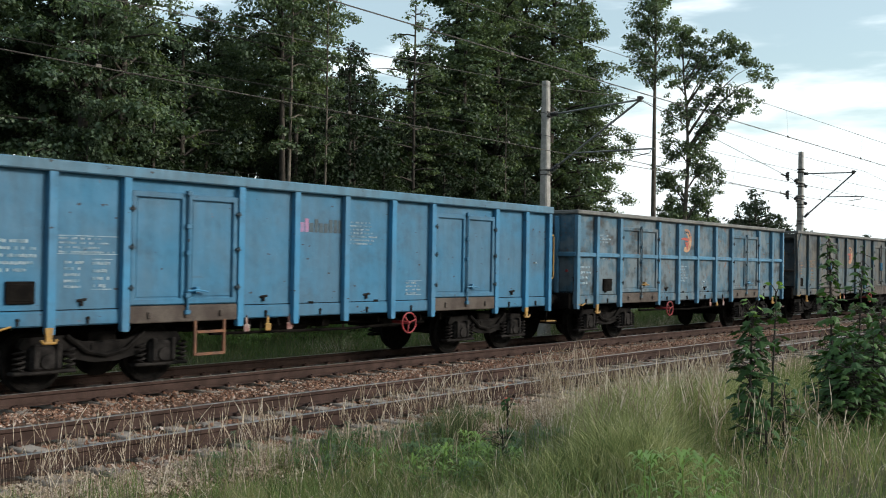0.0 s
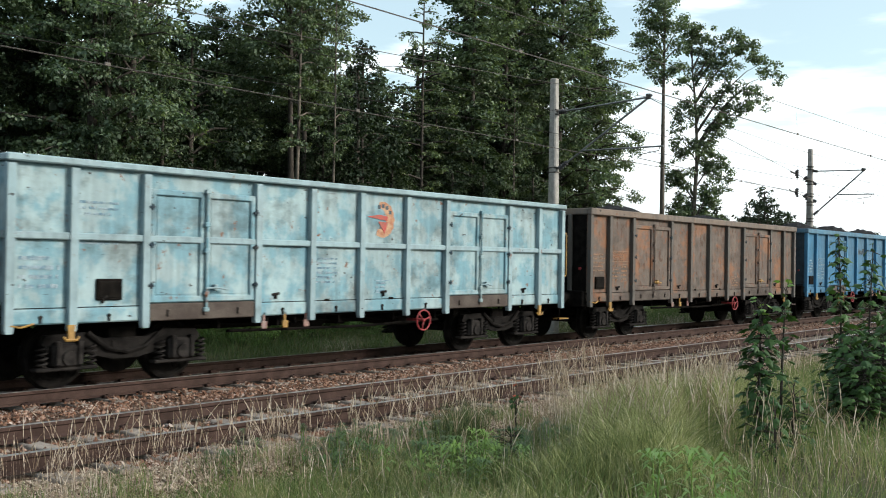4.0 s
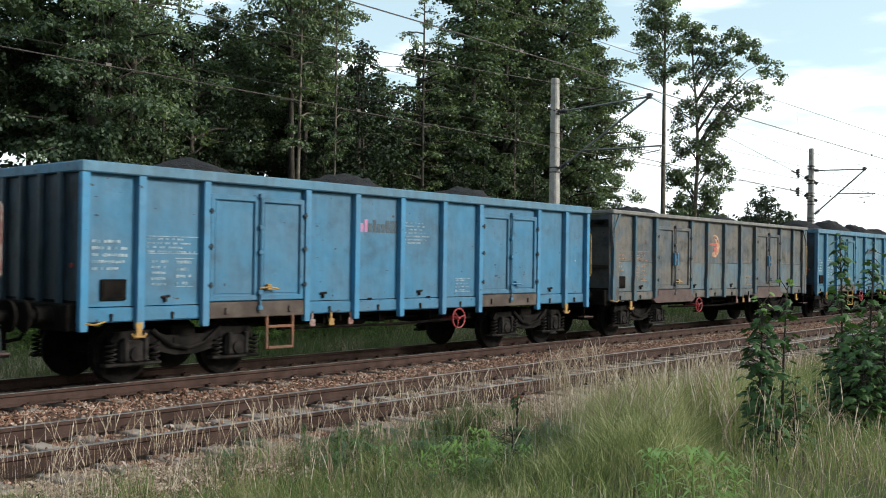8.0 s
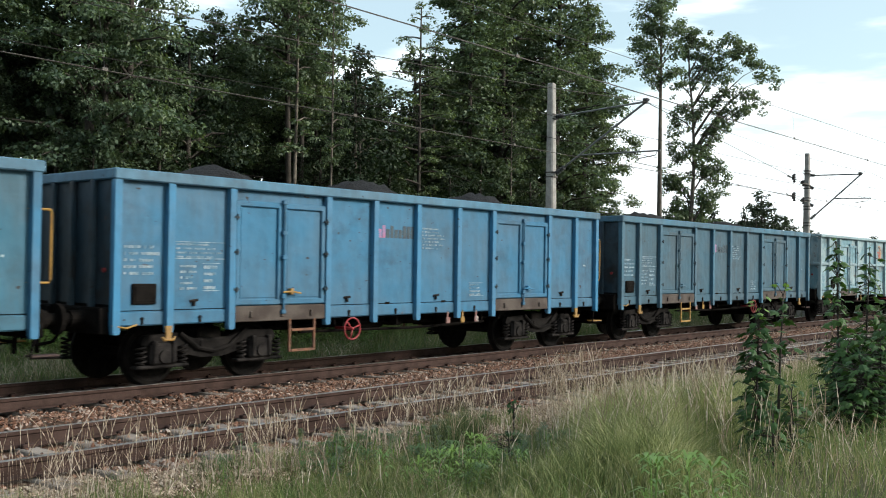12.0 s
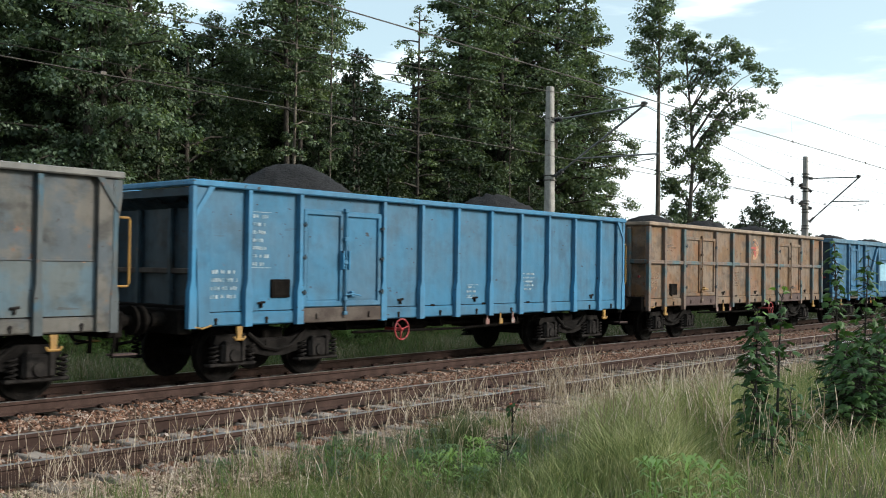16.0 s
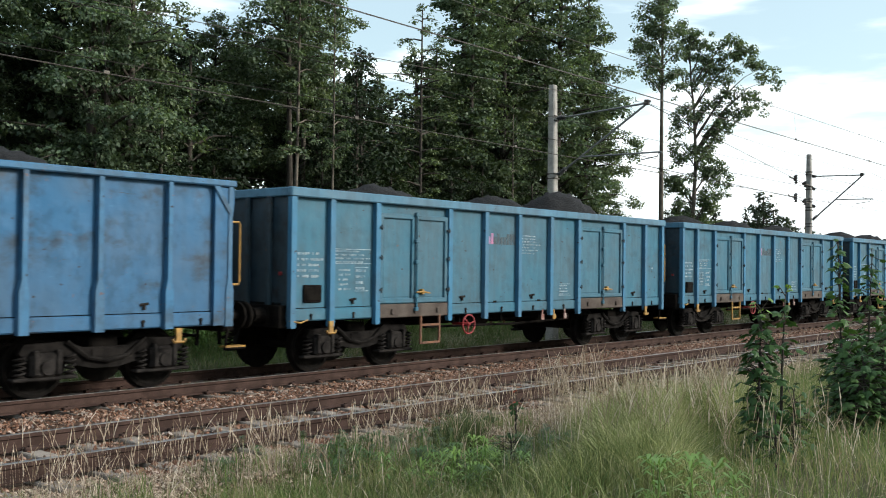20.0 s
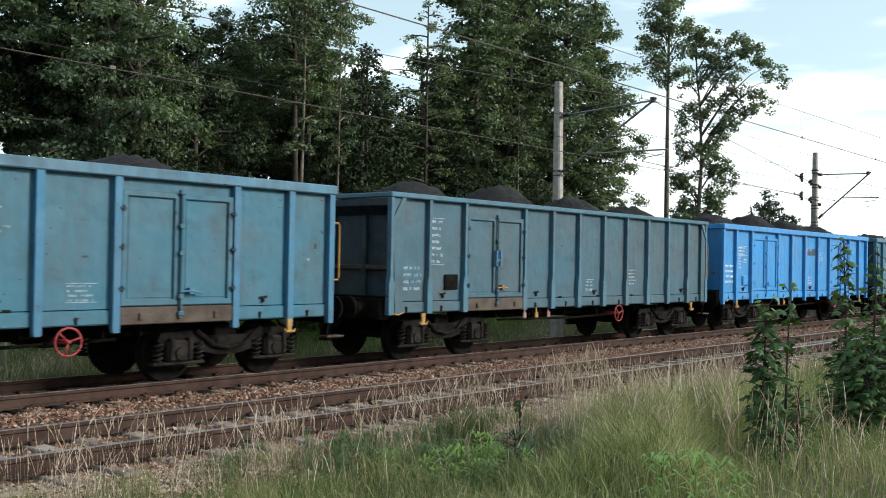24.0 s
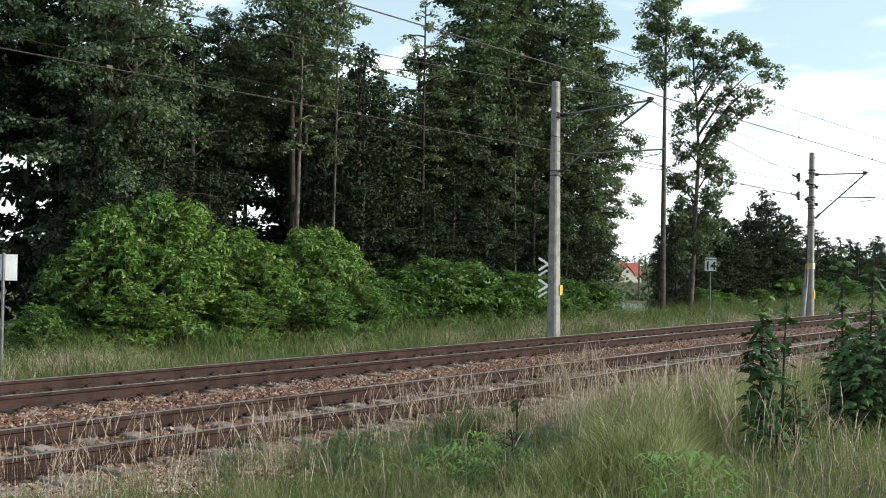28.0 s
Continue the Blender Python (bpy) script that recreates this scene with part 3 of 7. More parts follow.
def slim_post_mesh(low):
    """A narrow pressed rib between the doors of a hooded wagon."""
    return Geo().prism([(-0.036, TOP - 0.12), (-0.036, 1.62), (-0.062, 1.46), (-0.062, low), (0.062, low), (0.062, 1.46), (0.036, 1.62), (0.036, TOP - 0.12)], "y", -WIDE + 0.01, -WIDE + 0.09).mesh("post")


def post_mesh(taper, low):
    """A pressed top-hat post on the near side, centred on x = 0, widening to its foot on some wagons."""
    g = Geo()
    y0, y1 = -WIDE, -WIDE + 0.09
    if taper:
        poly = [(-0.040, TOP - 0.10), (-0.040, 1.66), (-0.078, 1.50), (-0.078, low), (0.078, low), (0.078, 1.50), (0.040, 1.66), (0.040, TOP - 0.10)]
        front = [(x * 0.90, z) for x, z in poly]
    else:
        poly = [(-0.062, TOP - 0.13), (-0.062, low + 0.05), (-0.05, low), (0.05, low), (0.062, low + 0.05), (0.062, TOP - 0.13)]
        front = [(x * 0.93, z) for x, z in poly]
    n = len(poly)
    v = [(x, y0, z) for x, z in front] + [(x, y1, z) for x, z in poly]
    f = [tuple(range(n))[::-1], tuple(range(n, 2 * n))] + [(i, (i + 1) % n, n + (i + 1) % n, n + i) for i in range(n)]
    return g.add(v, f).mesh("post")


def door_mesh(w, belt):
    """One leaf, centred on x = 0: a frame round a sunk panel."""
    g = Geo()
    y0, y1, z0, z1, b = -WIDE + 0.022, -WIDE + 0.095, 1.21, 2.87, 0.09
    loops = ((0.0, y1), (0.0, y0 + 0.012), (0.012, y0), (b - 0.012, y0), (b, y0 + 0.012), (b, y0 + 0.042), (b + 0.02, y0 + 0.042), (b + 0.03, y0 + 0.034))
    v = [p for d, y in loops for p in ((-w / 2 + d, y, z0 + d), (w / 2 - d, y, z0 + d), (w / 2 - d, y, z1 - d), (-w / 2 + d, y, z1 - d))]
    k = 4 * (len(loops) - 1)
    g.add(v, [(3, 2, 1, 0), (k, k + 1, k + 2, k + 3)] + [(4 * i + j, 4 * i + (j + 1) % 4, 4 * i + 4 + (j + 1) % 4, 4 * i + 4 + j) for i in range(len(loops) - 1) for j in range(4)])
    if belt:
        g.cbox(-w / 2 + b, w / 2 - b, y0, y1, 2.10, 2.18, 0.012)
    return g.mesh("door")


def hinge_mesh():
    g = Geo()
    g.cbox(-0.045, 0.045, -WIDE - 0.018, -WIDE + 0.03, -0.02, 0.02, 0.006)
    g.tube([(0, -WIDE - 0.018, -0.045), (0, -WIDE - 0.018, 0.045)], 0.014, 6)
    return g.mesh("hinge")


def lock_bar_mesh():
    g = Geo()
    g.tube([(0, -WIDE - 0.018, 1.12), (0, -WIDE - 0.018, 2.92)], 0.02, 6)
    for z in (1.09, 1.34, 1.98, 2.38, 2.88):
        g.cbox(-0.045, 0.045, -WIDE - 0.04, -WIDE + 0.03, z - 0.035, z + 0.035, 0.01)
    return g.mesh("lock_bar")


def lever_mesh():
    return Geo().cbox(-0.022, 0.022, -WIDE - 0.05, -WIDE + 0.03, 1.85, 2.18, 0.01).mesh("lock_lever")


def latch_mesh():
    g = Geo()
    g.tube([(-0.02, -WIDE - 0.03, 1.41), (0.17, -WIDE - 0.04, 1.42), (0.36, -WIDE - 0.03, 1.39)], 0.016, 6)
    g.cbox(0.13, 0.20, -WIDE - 0.045, -WIDE + 0.04, 1.37, 1.47, 0.01)
    return g.mesh("latch")


def door_sill_mesh(w):
    g = Geo()
    g.cbox(-w / 2, w / 2, -WIDE + 0.012, -WIDE + 0.10, 0.945, 1.195, 0.012)
    for x in (-w / 3, 0, w / 3):
        g.cbox(x - 0.03, x + 0.03, -WIDE - 0.02, -WIDE + 0.03, 1.01, 1.11, 0.008)
    return g.mesh("door_sill")


def hood_sill_mesh(w):
    """The deeper sill of the hooded wagons, flared towards its foot."""
    g = Geo()
    g.prism([(-w / 2, 1.195), (-w / 2, 1.05), (-w / 2 - 0.24, 0.95), (-w / 2 - 0.10, 0.86), (w / 2 + 0.10, 0.86), (w / 2 + 0.24, 0.95), (w / 2, 1.05), (w / 2, 1.195)], "y", -WIDE - 0.012, -WIDE + 0.10)
    return g.mesh("door_sill")


def end_mesh(hood):
    """The end wall at +x with its fold; with a hood the wall stands back under the top."""
    g = Geo()
    x = HALF - (0.34 if hood else 0.05)
    g.box(x - 0.04, x, -WIDE + 0.10, WIDE - 0.10, 0.95, TOP - 0.10)
    if hood:
        g.prism([(x - 0.02, 2.78), (HALF - 0.04, 2.96), (HALF - 0.02, TOP - 0.12), (x - 0.02, TOP - 0.12)], "y", -WIDE + 0.12, WIDE - 0.12)
    else:
        g.cbox(x, x + 0.03, -WIDE + 0.10, WIDE - 0.10, 0.95, 1.17, 0.01)
    return g.mesh("end_wall")


def end_rib_mesh(z):
    x = HALF - 0.34
    return Geo().cbox(x - 0.004, x + 0.07, -WIDE + 0.12, WIDE - 0.12, z - 0.045, z + 0.045).mesh("end_rib")


def end_post_mesh(hood):
    g = Geo()
    x = HALF - (0.34 if hood else 0.05)
    g.cbox(x, x + 0.085, -0.055, 0.055, 0.92, TOP - 0.14 if not hood else 2.80, 0.02)
    return g.mesh("end_post")


def corner_cheek_mesh():
    """The side sheet that stands out past a hooded end, at +x."""
    g = Geo()
    g.prism([(HALF - 0.36, 0.95), (HALF - 0.16, 0.95), (HALF - 0.10, 2.1), (HALF + 0.0, 2.85), (HALF + 0.0, TOP - 0.12), (HALF - 0.36, TOP - 0.12)], "y", -WIDE + 0.02, -WIDE + 0.08)
    return g.mesh("corner_plate")


def frame_mesh():
    g = Geo()
    for s in (-1, 1):
        g.prism([(s * 1.05, 0.92), (s * 1.17, 0.92), (s * 1.17, 1.21), (s * 1.05, 1.21)], "x", -HALF, HALF)
        g.cbox(s * HALF - 0.12, s * HALF + 0.12, -1.30, 1.30, 0.84, 1.22, 0.02)
    for x in (-2.4, -0.8, 0.8, 2.4):
        g.box(x - 0.06, x + 0.06, -1.35, 1.35, 0.98, 1.2)
    g.box(-6.3, 6.3, -0.16, 0.16, 0.86, 1.2)
    return g.mesh("underframe")


def floor_mesh():
    return Geo().box(-HALF + 0.05, HALF - 0.05, -WIDE + 0.1, WIDE - 0.1, 1.20, 1.26).mesh("floor_plate")


def buffer_mesh():
    g = Geo()
    y = 0.875
    g.tube([(HALF + 0.10, y, 1.06), (HALF + 0.13, y, 1.06), (HALF + 0.14, y, 1.06), (HALF + 0.36, y, 1.06), (HALF + 0.36, y, 1.06), (HALF + 0.50, y, 1.06)], [0.17, 0.17, 0.12, 0.12, 0.085, 0.085], 14)
    g.tube([(HALF + 0.49, y, 1.06), (HALF + 0.53, y, 1.06), (HALF + 0.55, y, 1.06)], [0.22, 0.22, 0.20], 18)
    return g.mesh("buffer", False)


def coupling_mesh():
    g = Geo()
    g.cbox(HALF + 0.10, HALF + 0.34, -0.06, 0.06, 1.0, 1.14)
    g.ring((HALF + 0.38, 0, 0.95), "y", 0.11, 0.025, 12, 5)
    g.tube([(HALF + 0.38, 0.02, 0.84), (HALF + 0.36, 0.02, 0.52)], 0.035, 6)
    g.tube([(HALF + 0.10, 0.35, 0.98), (HALF + 0.30, 0.35, 0.70), (HALF + 0.52, 0.30, 0.66)], 0.028, 6)
    return g.mesh("coupling")


def bolster_mesh():
    g = Geo()
    g.cbox(-0.22, 0.22, -1.02, 1.02, 0.52, 0.86, 0.03)
    g.cbox(-0.95, 0.95, -0.12, 0.12, 0.55, 0.72, 0.02)
    return g.mesh("bogie")


def side_frame_mesh():
    """A cast side frame with a bellied middle, arched over both axle boxes, on the near side."""
    g = Geo()
    up = [(-1.28, 0.66), (-1.22, 0.78), (-0.62, 0.80), (-0.34, 0.70), (0.34, 0.70), (0.62, 0.80), (1.22, 0.78), (1.28, 0.66)]
    lo = [(1.20, 0.56), (0.72, 0.55), (0.50, 0.47), (0.20, 0.40), (-0.20, 0.40), (-0.50, 0.47), (-0.72, 0.55), (-1.20, 0.56)]
    g.prism(up + lo, "y", -1.08, -0.98)
    g.cbox(-0.24, 0.24, -1.10, -0.97, 0.50, 0.68, 0.02)
    g.tube([(-0.62, -1.11, 0.80), (-0.3, -1.12, 0.56), (0, -1.12, 0.50), (0.3, -1.12, 0.56), (0.62, -1.11, 0.80)], 0.035, 6)
    return g.mesh("side_frame")


def axle_box_mesh():
    g = Geo()
    g.cbox(-0.23, 0.23, -1.17, -0.92, 0.33, 0.66, 0.035)
    g.cbox(-0.20, -0.12, -1.20, -1.10, 0.36, 0.70, 0.015)
    g.cbox(0.12, 0.20, -1.20, -1.10, 0.36, 0.70, 0.015)
    g.tube([(0, -1.15, 0.46), (0, -1.20, 0.46)], [0.115, 0.10], 12)
    g.cbox(-0.46, 0.46, -1.14, -0.96, 0.285, 0.335, 0.015)
    return g.mesh("axle_box")


def spring_mesh():
    g = Geo()
    g.tube([(0.070 * math.cos(k * 0.9), -1.09 + 0.070 * math.sin(k * 0.9), 0.34 + 0.070 * k * 0.9 / 6.283) for k in range(30)], 0.022, 3)
    return g.mesh("spring", True)


def wheelset_mesh():
    g = Geo()
    g.tube([(0, -0.98, 0), (0, 0.98, 0)], 0.075, 10)
    for s in (-1, 1):
        ys = [0.815, 0.815, 0.80, 0.77, 0.77, 0.80, 0.79, 0.69, 0.69, 0.665, 0.665]
        rs = [0.04, 0.14, 0.15, 0.17, 0.36, 0.40, 0.455, 0.462, 0.49, 0.485, 0.40]
        path = list(zip(ys, rs))
        n = 18
        v = [(r * math.cos(2 * math.pi * k / n), s * y, r * math.sin(2 * math.pi * k / n)) for y, r in path for k in range(n)]
        f = [(i * n + k, i * n + (k + 1) % n, (i + 1) * n + (k + 1) % n, (i + 1) * n + k) for i in range(len(path) - 1) for k in range(n)]
        g.add(v, f)
        g.tube([(0, s * 0.665, 0), (0, s * 0.70, 0)], 0.40, n)
        g.cbox(-0.05, 0.05, min(s * 0.80, s * 0.83), max(s * 0.80, s * 0.83), 0.20, 0.30, 0.01)
    return g.mesh("wheelset")


def bracket_mesh():
    g = Geo()
    g.prism([(-0.055, 0.94), (0.055, 0.94), (0.04, 0.80), (0.05, 0.74), (-0.05, 0.74), (-0.04, 0.80)], "y", -WIDE - 0.018, -WIDE + 0.02)
    g.tube([(-0.11, -WIDE - 0.01, 0.78), (-0.08, -WIDE - 0.02, 0.735), (0.08, -WIDE - 0.02, 0.735), (0.11, -WIDE - 0.01, 0.78)], 0.02, 6)
    return g.mesh("rope_hook")


def ladder_mesh():
    g = Geo()
    y = -WIDE + 0.03
    for x in (-0.27, 0.27):
        g.cbox(x - 0.022, x + 0.022, y - 0.02, y + 0.02, 0.42, 0.97, 0.006)
    for z in (0.44, 0.78):
        g.cbox(-0.25, 0.25, y - 0.03, y + 0.03, z - 0.022, z + 0.022, 0.006)
    return g.mesh("step_ladder")


def handwheel_mesh():
    g = Geo()
    c = (0, -WIDE - 0.02, 0.75)
    g.ring(c, "y", 0.19, 0.016, 22, 6)
    for a in (0.3, 0.3 + 2.094, 0.3 + 4.189):
        g.tube([c, (0.19 * math.cos(a), c[1], c[2] + 0.19 * math.sin(a))], 0.014, 6)
    g.tube([(0, c[1] - 0.02, 0.75), (0, -WIDE + 0.4, 0.75)], 0.03, 8)
    return g.mesh("brake_wheel", True)


def tank_mesh():
    g = Geo()
    g.tube([(-0.50, -0.75, 0.84), (-0.44, -0.75, 0.84), (0.34, -0.75, 0.84), (0.40, -0.75, 0.84)], [0.10, 0.16, 0.16, 0.10], 14)
    g.cbox(0.55, 0.80, -0.95, -0.6, 0.72, 0.98, 0.03)
    return g.mesh("air_tank")


def rigging_mesh():
    g = Geo()
    for z, y in ((0.92, -1.12), (0.80, -0.9), (0.74, -0.5)):
        g.tube([(-3.2, y, z), (3.2, y, z - 0.02)], 0.022, 6)
    for x in (-2.9, -1.7, -0.3, 1.1, 2.3, 2.9):
        g.box(x - 0.02, x + 0.02, -1.14, -0.88, 0.76, 1.0)
    for x in (-2.05, -1.75, -1.45):
        g.tube([(x, -1.22, 1.16), (x + 0.04, -1.24, 0.80)], 0.02, 6)
    g.cbox(1.55, 2.05, -0.8, 0.2, 0.62, 0.95, 0.04)
    # dark filler block, no known part, added to darken the open underside
    g.cbox(-2.7, 2.7, -0.42, 0.42, 0.70, 0.93, 0.03)
    g.tube([(-2.6, -0.95, 0.70), (0.4, -0.95, 0.66), (2.6, -0.95, 0.71)], 0.028, 6)
    return g.mesh("brake_rigging")


def valve_mesh():
    g = Geo()
    for x in (0,):
        g.cbox(x - 0.06, x + 0.06, -1.38, -1.355, 0.74, 0.86, 0.01)
        g.box(x - 0.02, x + 0.02, -1.365, -1.34, 0.84, 1.0)
    return g.mesh("changeover_plate")


def handle_mesh():
    g = Geo()
    g.tube([(-0.95, -WIDE + 0.03, 0.97), (-0.75, -WIDE - 0.02, 0.93), (-0.55, -WIDE + 0.03, 0.97)], 0.014, 6)
    return g.mesh("coupler_grip")


def grab_mesh():
    """An upright grab rail at the end, +x."""
    g = Geo()
    x, y = HALF - 0.03, -WIDE + 0.08
    g.tube([(x - 0.3, y + 0.05, 1.58), (x + 0.17, y, 1.58), (x + 0.19, y, 1.62), (x + 0.19, y, 2.52), (x + 0.17, y, 2.56), (x - 0.3, y + 0.05, 2.56)], 0.018, 6)
    return g.mesh("grab_rail")


def foot_step_mesh():
    x, y = HALF - 0.02, -WIDE + 0.12
    return Geo().tube([(x, y + 0.1, 1.0), (x, y, 0.86), (x - 0.05, y, 0.58), (x + 0.34, y, 0.57), (x + 0.36, y + 0.15, 0.57)], 0.022, 6).mesh("foot_step")


def tread_mesh():
    x, y = HALF - 0.02, -WIDE + 0.12
    return Geo().cbox(x - 0.04, x + 0.35, y - 0.02, y + 0.16, 0.585, 0.612, 0.006).mesh("step_tread")


def gusset_mesh():
    """A slanting brace at the top corner, +x."""
    g = Geo()
    g.prism([(HALF - 0.07, 2.62), (HALF - 0.07, 2.74), (HALF - 0.30, TOP - 0.10), (HALF - 0.40, TOP - 0.10)], "y", -WIDE - 0.005, -WIDE + 0.06)
    return g.mesh("corner_brace")


def belt_mesh():
    return Geo().cbox(-HALF + 0.03, HALF - 0.03, -WIDE + 0.018, -WIDE + 0.075, 2.09, 2.19, 0.014).mesh("belt_rail")


def end_belt_mesh():
    return Geo().cbox(HALF - 0.05, HALF + 0.03, -WIDE + 0.05, WIDE - 0.05, 2.09, 2.20, 0.014).mesh("end_belt")


def tie_mesh():
    """A small lashing ring at the foot of the wall."""
    g = Geo()
    g.tube([(0, -WIDE + 0.08, 1.05), (0, -WIDE + 0.05, 1.05)], 0.026, 8)
    g.box(-0.012, 0.012, -WIDE + 0.05, -WIDE + 0.075, 0.97, 1.05)
    return g.mesh("lashing_ring")


def cock_mesh():
    g = Geo()
    g.tube([(-0.06, -WIDE + 0.095, 1.29), (0.06, -WIDE + 0.05, 1.31)], 0.023, 6)
    g.box(-0.015, 0.015, -WIDE + 0.05, -WIDE + 0.09, 1.22, 1.29)
    return g.mesh("side_lug")


def stencil_mesh(seed, x0, z0, w, h, rows, box=False, size=0.4):
    """Rows of broken short bars, standing for lettering too worn to read."""
    r = random.Random(seed)
    g = Geo()
    y0, y1 = -WIDE + 0.086, -WIDE + 0.0955
    step = h / rows
    for k in range(rows):
        z, x = z0 + h - (k + 0.5) * step, x0
        end = x0 + w * r.uniform(0.65, 1.0)
        while x < end - 0.02:
            d = min(0.55 * step, 0.055) * r.uniform(0.45, 1.0)
            g.box(x, min(x + d, end), y0, y1, z - size * step * r.uniform(0.35, 0.62), z + size * step * r.uniform(0.45, 0.65))
            x += d + (0.014 if r.random() < 0.82 else 0.06)
    if box:
        for a, b in ((z0, z0 + 0.012), (z0 + h, z0 + h + 0.012)):
            g.box(x0 - 0.02, x0 + w + 0.02, y0, y1, a, b)
    return g.mesh("stencil")


def emblem_mesh():
    """A worn crescent badge, open to one side."""
    g = Geo()
    y0, y1 = -WIDE + 0.089, -WIDE + 0.096
    out = [(0.31 * math.cos(a) * (0.96 if i % 2 else 1.04), 2.62 + 0.33 * math.sin(a)) for i, a in enumerate(np.linspace(-2.1, 1.9, 20))]
    back = [(-0.10 + 0.20 * math.cos(a), 2.64 + 0.20 * math.sin(a)) for a in np.linspace(1.6, -1.7, 9)]
    n = len(out)
    for i in range(n - 1):
        a, b = back[min(8, (n - 1 - i) * 9 // n)], back[min(8, (n - 2 - i) * 9 // n)]
        quad = [out[i], out[i + 1], b] if a == b else [out[i], out[i + 1], b, a]
        g.prism(quad, "y", y0, y1)
    return g.mesh("badge")


def wing_mesh():
    """A red wedge pointing out of the badge."""
    g = Geo()
    y0, y1 = -WIDE + 0.084, -WIDE + 0.0885
    g.prism([(-0.40, 2.66), (0.12, 2.60), (0.14, 2.68), (-0.10, 2.71)], "y", y0, y1)
    g.prism([(-0.12, 2.585), (0.14, 2.575), (0.05, 2.36)], "y", y0, y1)
    return g.mesh("badge_wing")


def badge_bar_mesh():
    y0, y1 = -WIDE + 0.084, -WIDE + 0.0885
    g = Geo()
    for i, a in enumerate((2.0, 1.55, 1.1, 0.6)):
        x, z = 0.23 * math.cos(a), 2.62 + 0.25 * math.sin(a)
        g.box(x - 0.032, x + 0.032, y0, y1, z - 0.035, z + 0.035)
    return g.mesh("badge_letter")


def plate_mesh():
    g = Geo()
    g.cbox(-0.20, 0.20, -WIDE + 0.055, -WIDE + 0.10, 1.26, 1.56, 0.012)
    g.cbox(-0.165, 0.165, -WIDE + 0.045, -WIDE + 0.06, 1.295, 1.525, 0.006)
    return g.mesh("label_holder")


def coal_mesh(kind):
    """Coal in one to four heaps. kind 0 lies below the rim."""
    heaps = {0: ((0, 5.5, -0.12),), 1: ((-2.8, 2.0, 0.27), (2.4, 2.0, 0.22)), 2: ((-3.8, 1.7, 0.29), (-0.3, 1.8, 0.35), (3.4, 1.8, 0.31)),
             3: ((-4.4, 1.6, 0.42), (-1.5, 1.6, 0.48), (1.6, 1.6, 0.46), (4.4, 1.5, 0.34)), 4: ((-3.2, 2.2, 0.56), (2.9, 1.9, 0.40)), 5: ((-3.0, 2.0, 0.30), (0.7, 1.5, 0.32), (3.5, 2.0, 0.62)), 6: ((-3.9, 1.5, 0.32), (1.0, 1.8, 0.12), (4.3, 1.8, 0.18))}[kind]
    xs, ys = np.linspace(-HALF + 0.06, HALF - 0.06, 84), np.linspace(-WIDE + 0.11, WIDE - 0.11, 18)
    gx, gy = np.meshgrid(xs, ys, indexing="ij")
    z = np.full(gx.shape, TOP - 0.28)
    for c, w, h in heaps:
        d = np.sqrt(((gx - c) / w) ** 2 + (gy / 1.5) ** 2)
        z = np.maximum(z, TOP - 0.28 + (h + 0.28) * (0.5 + 0.5 * np.cos(math.pi * np.clip(d, 0, 1))) ** 0.8)
    rs = np.random.RandomState(40 + kind)
    z = z + 0.030 * rs.randn(*z.shape) + 0.03 * np.sin(3 * gx + 2 * gy)
    edge = np.minimum(1, (WIDE - 0.11 - np.abs(gy)) / 0.12)
    z = np.where(edge < 1, np.minimum(z, TOP - 0.15 + 0.15 * edge), z)
    a = np.arange(z.size).reshape(z.shape)
    f = np.stack([a[:-1, :-1], a[1:, :-1], a[1:, 1:], a[:-1, 1:]], -1).reshape(-1, 4)
    return array_mesh("coal_load", np.stack([gx, gy, z], -1).reshape(-1, 3), f)


TURN = pose(0, 0, 0, 0, 0, 180)     # the far side and the other end are the near ones turned round


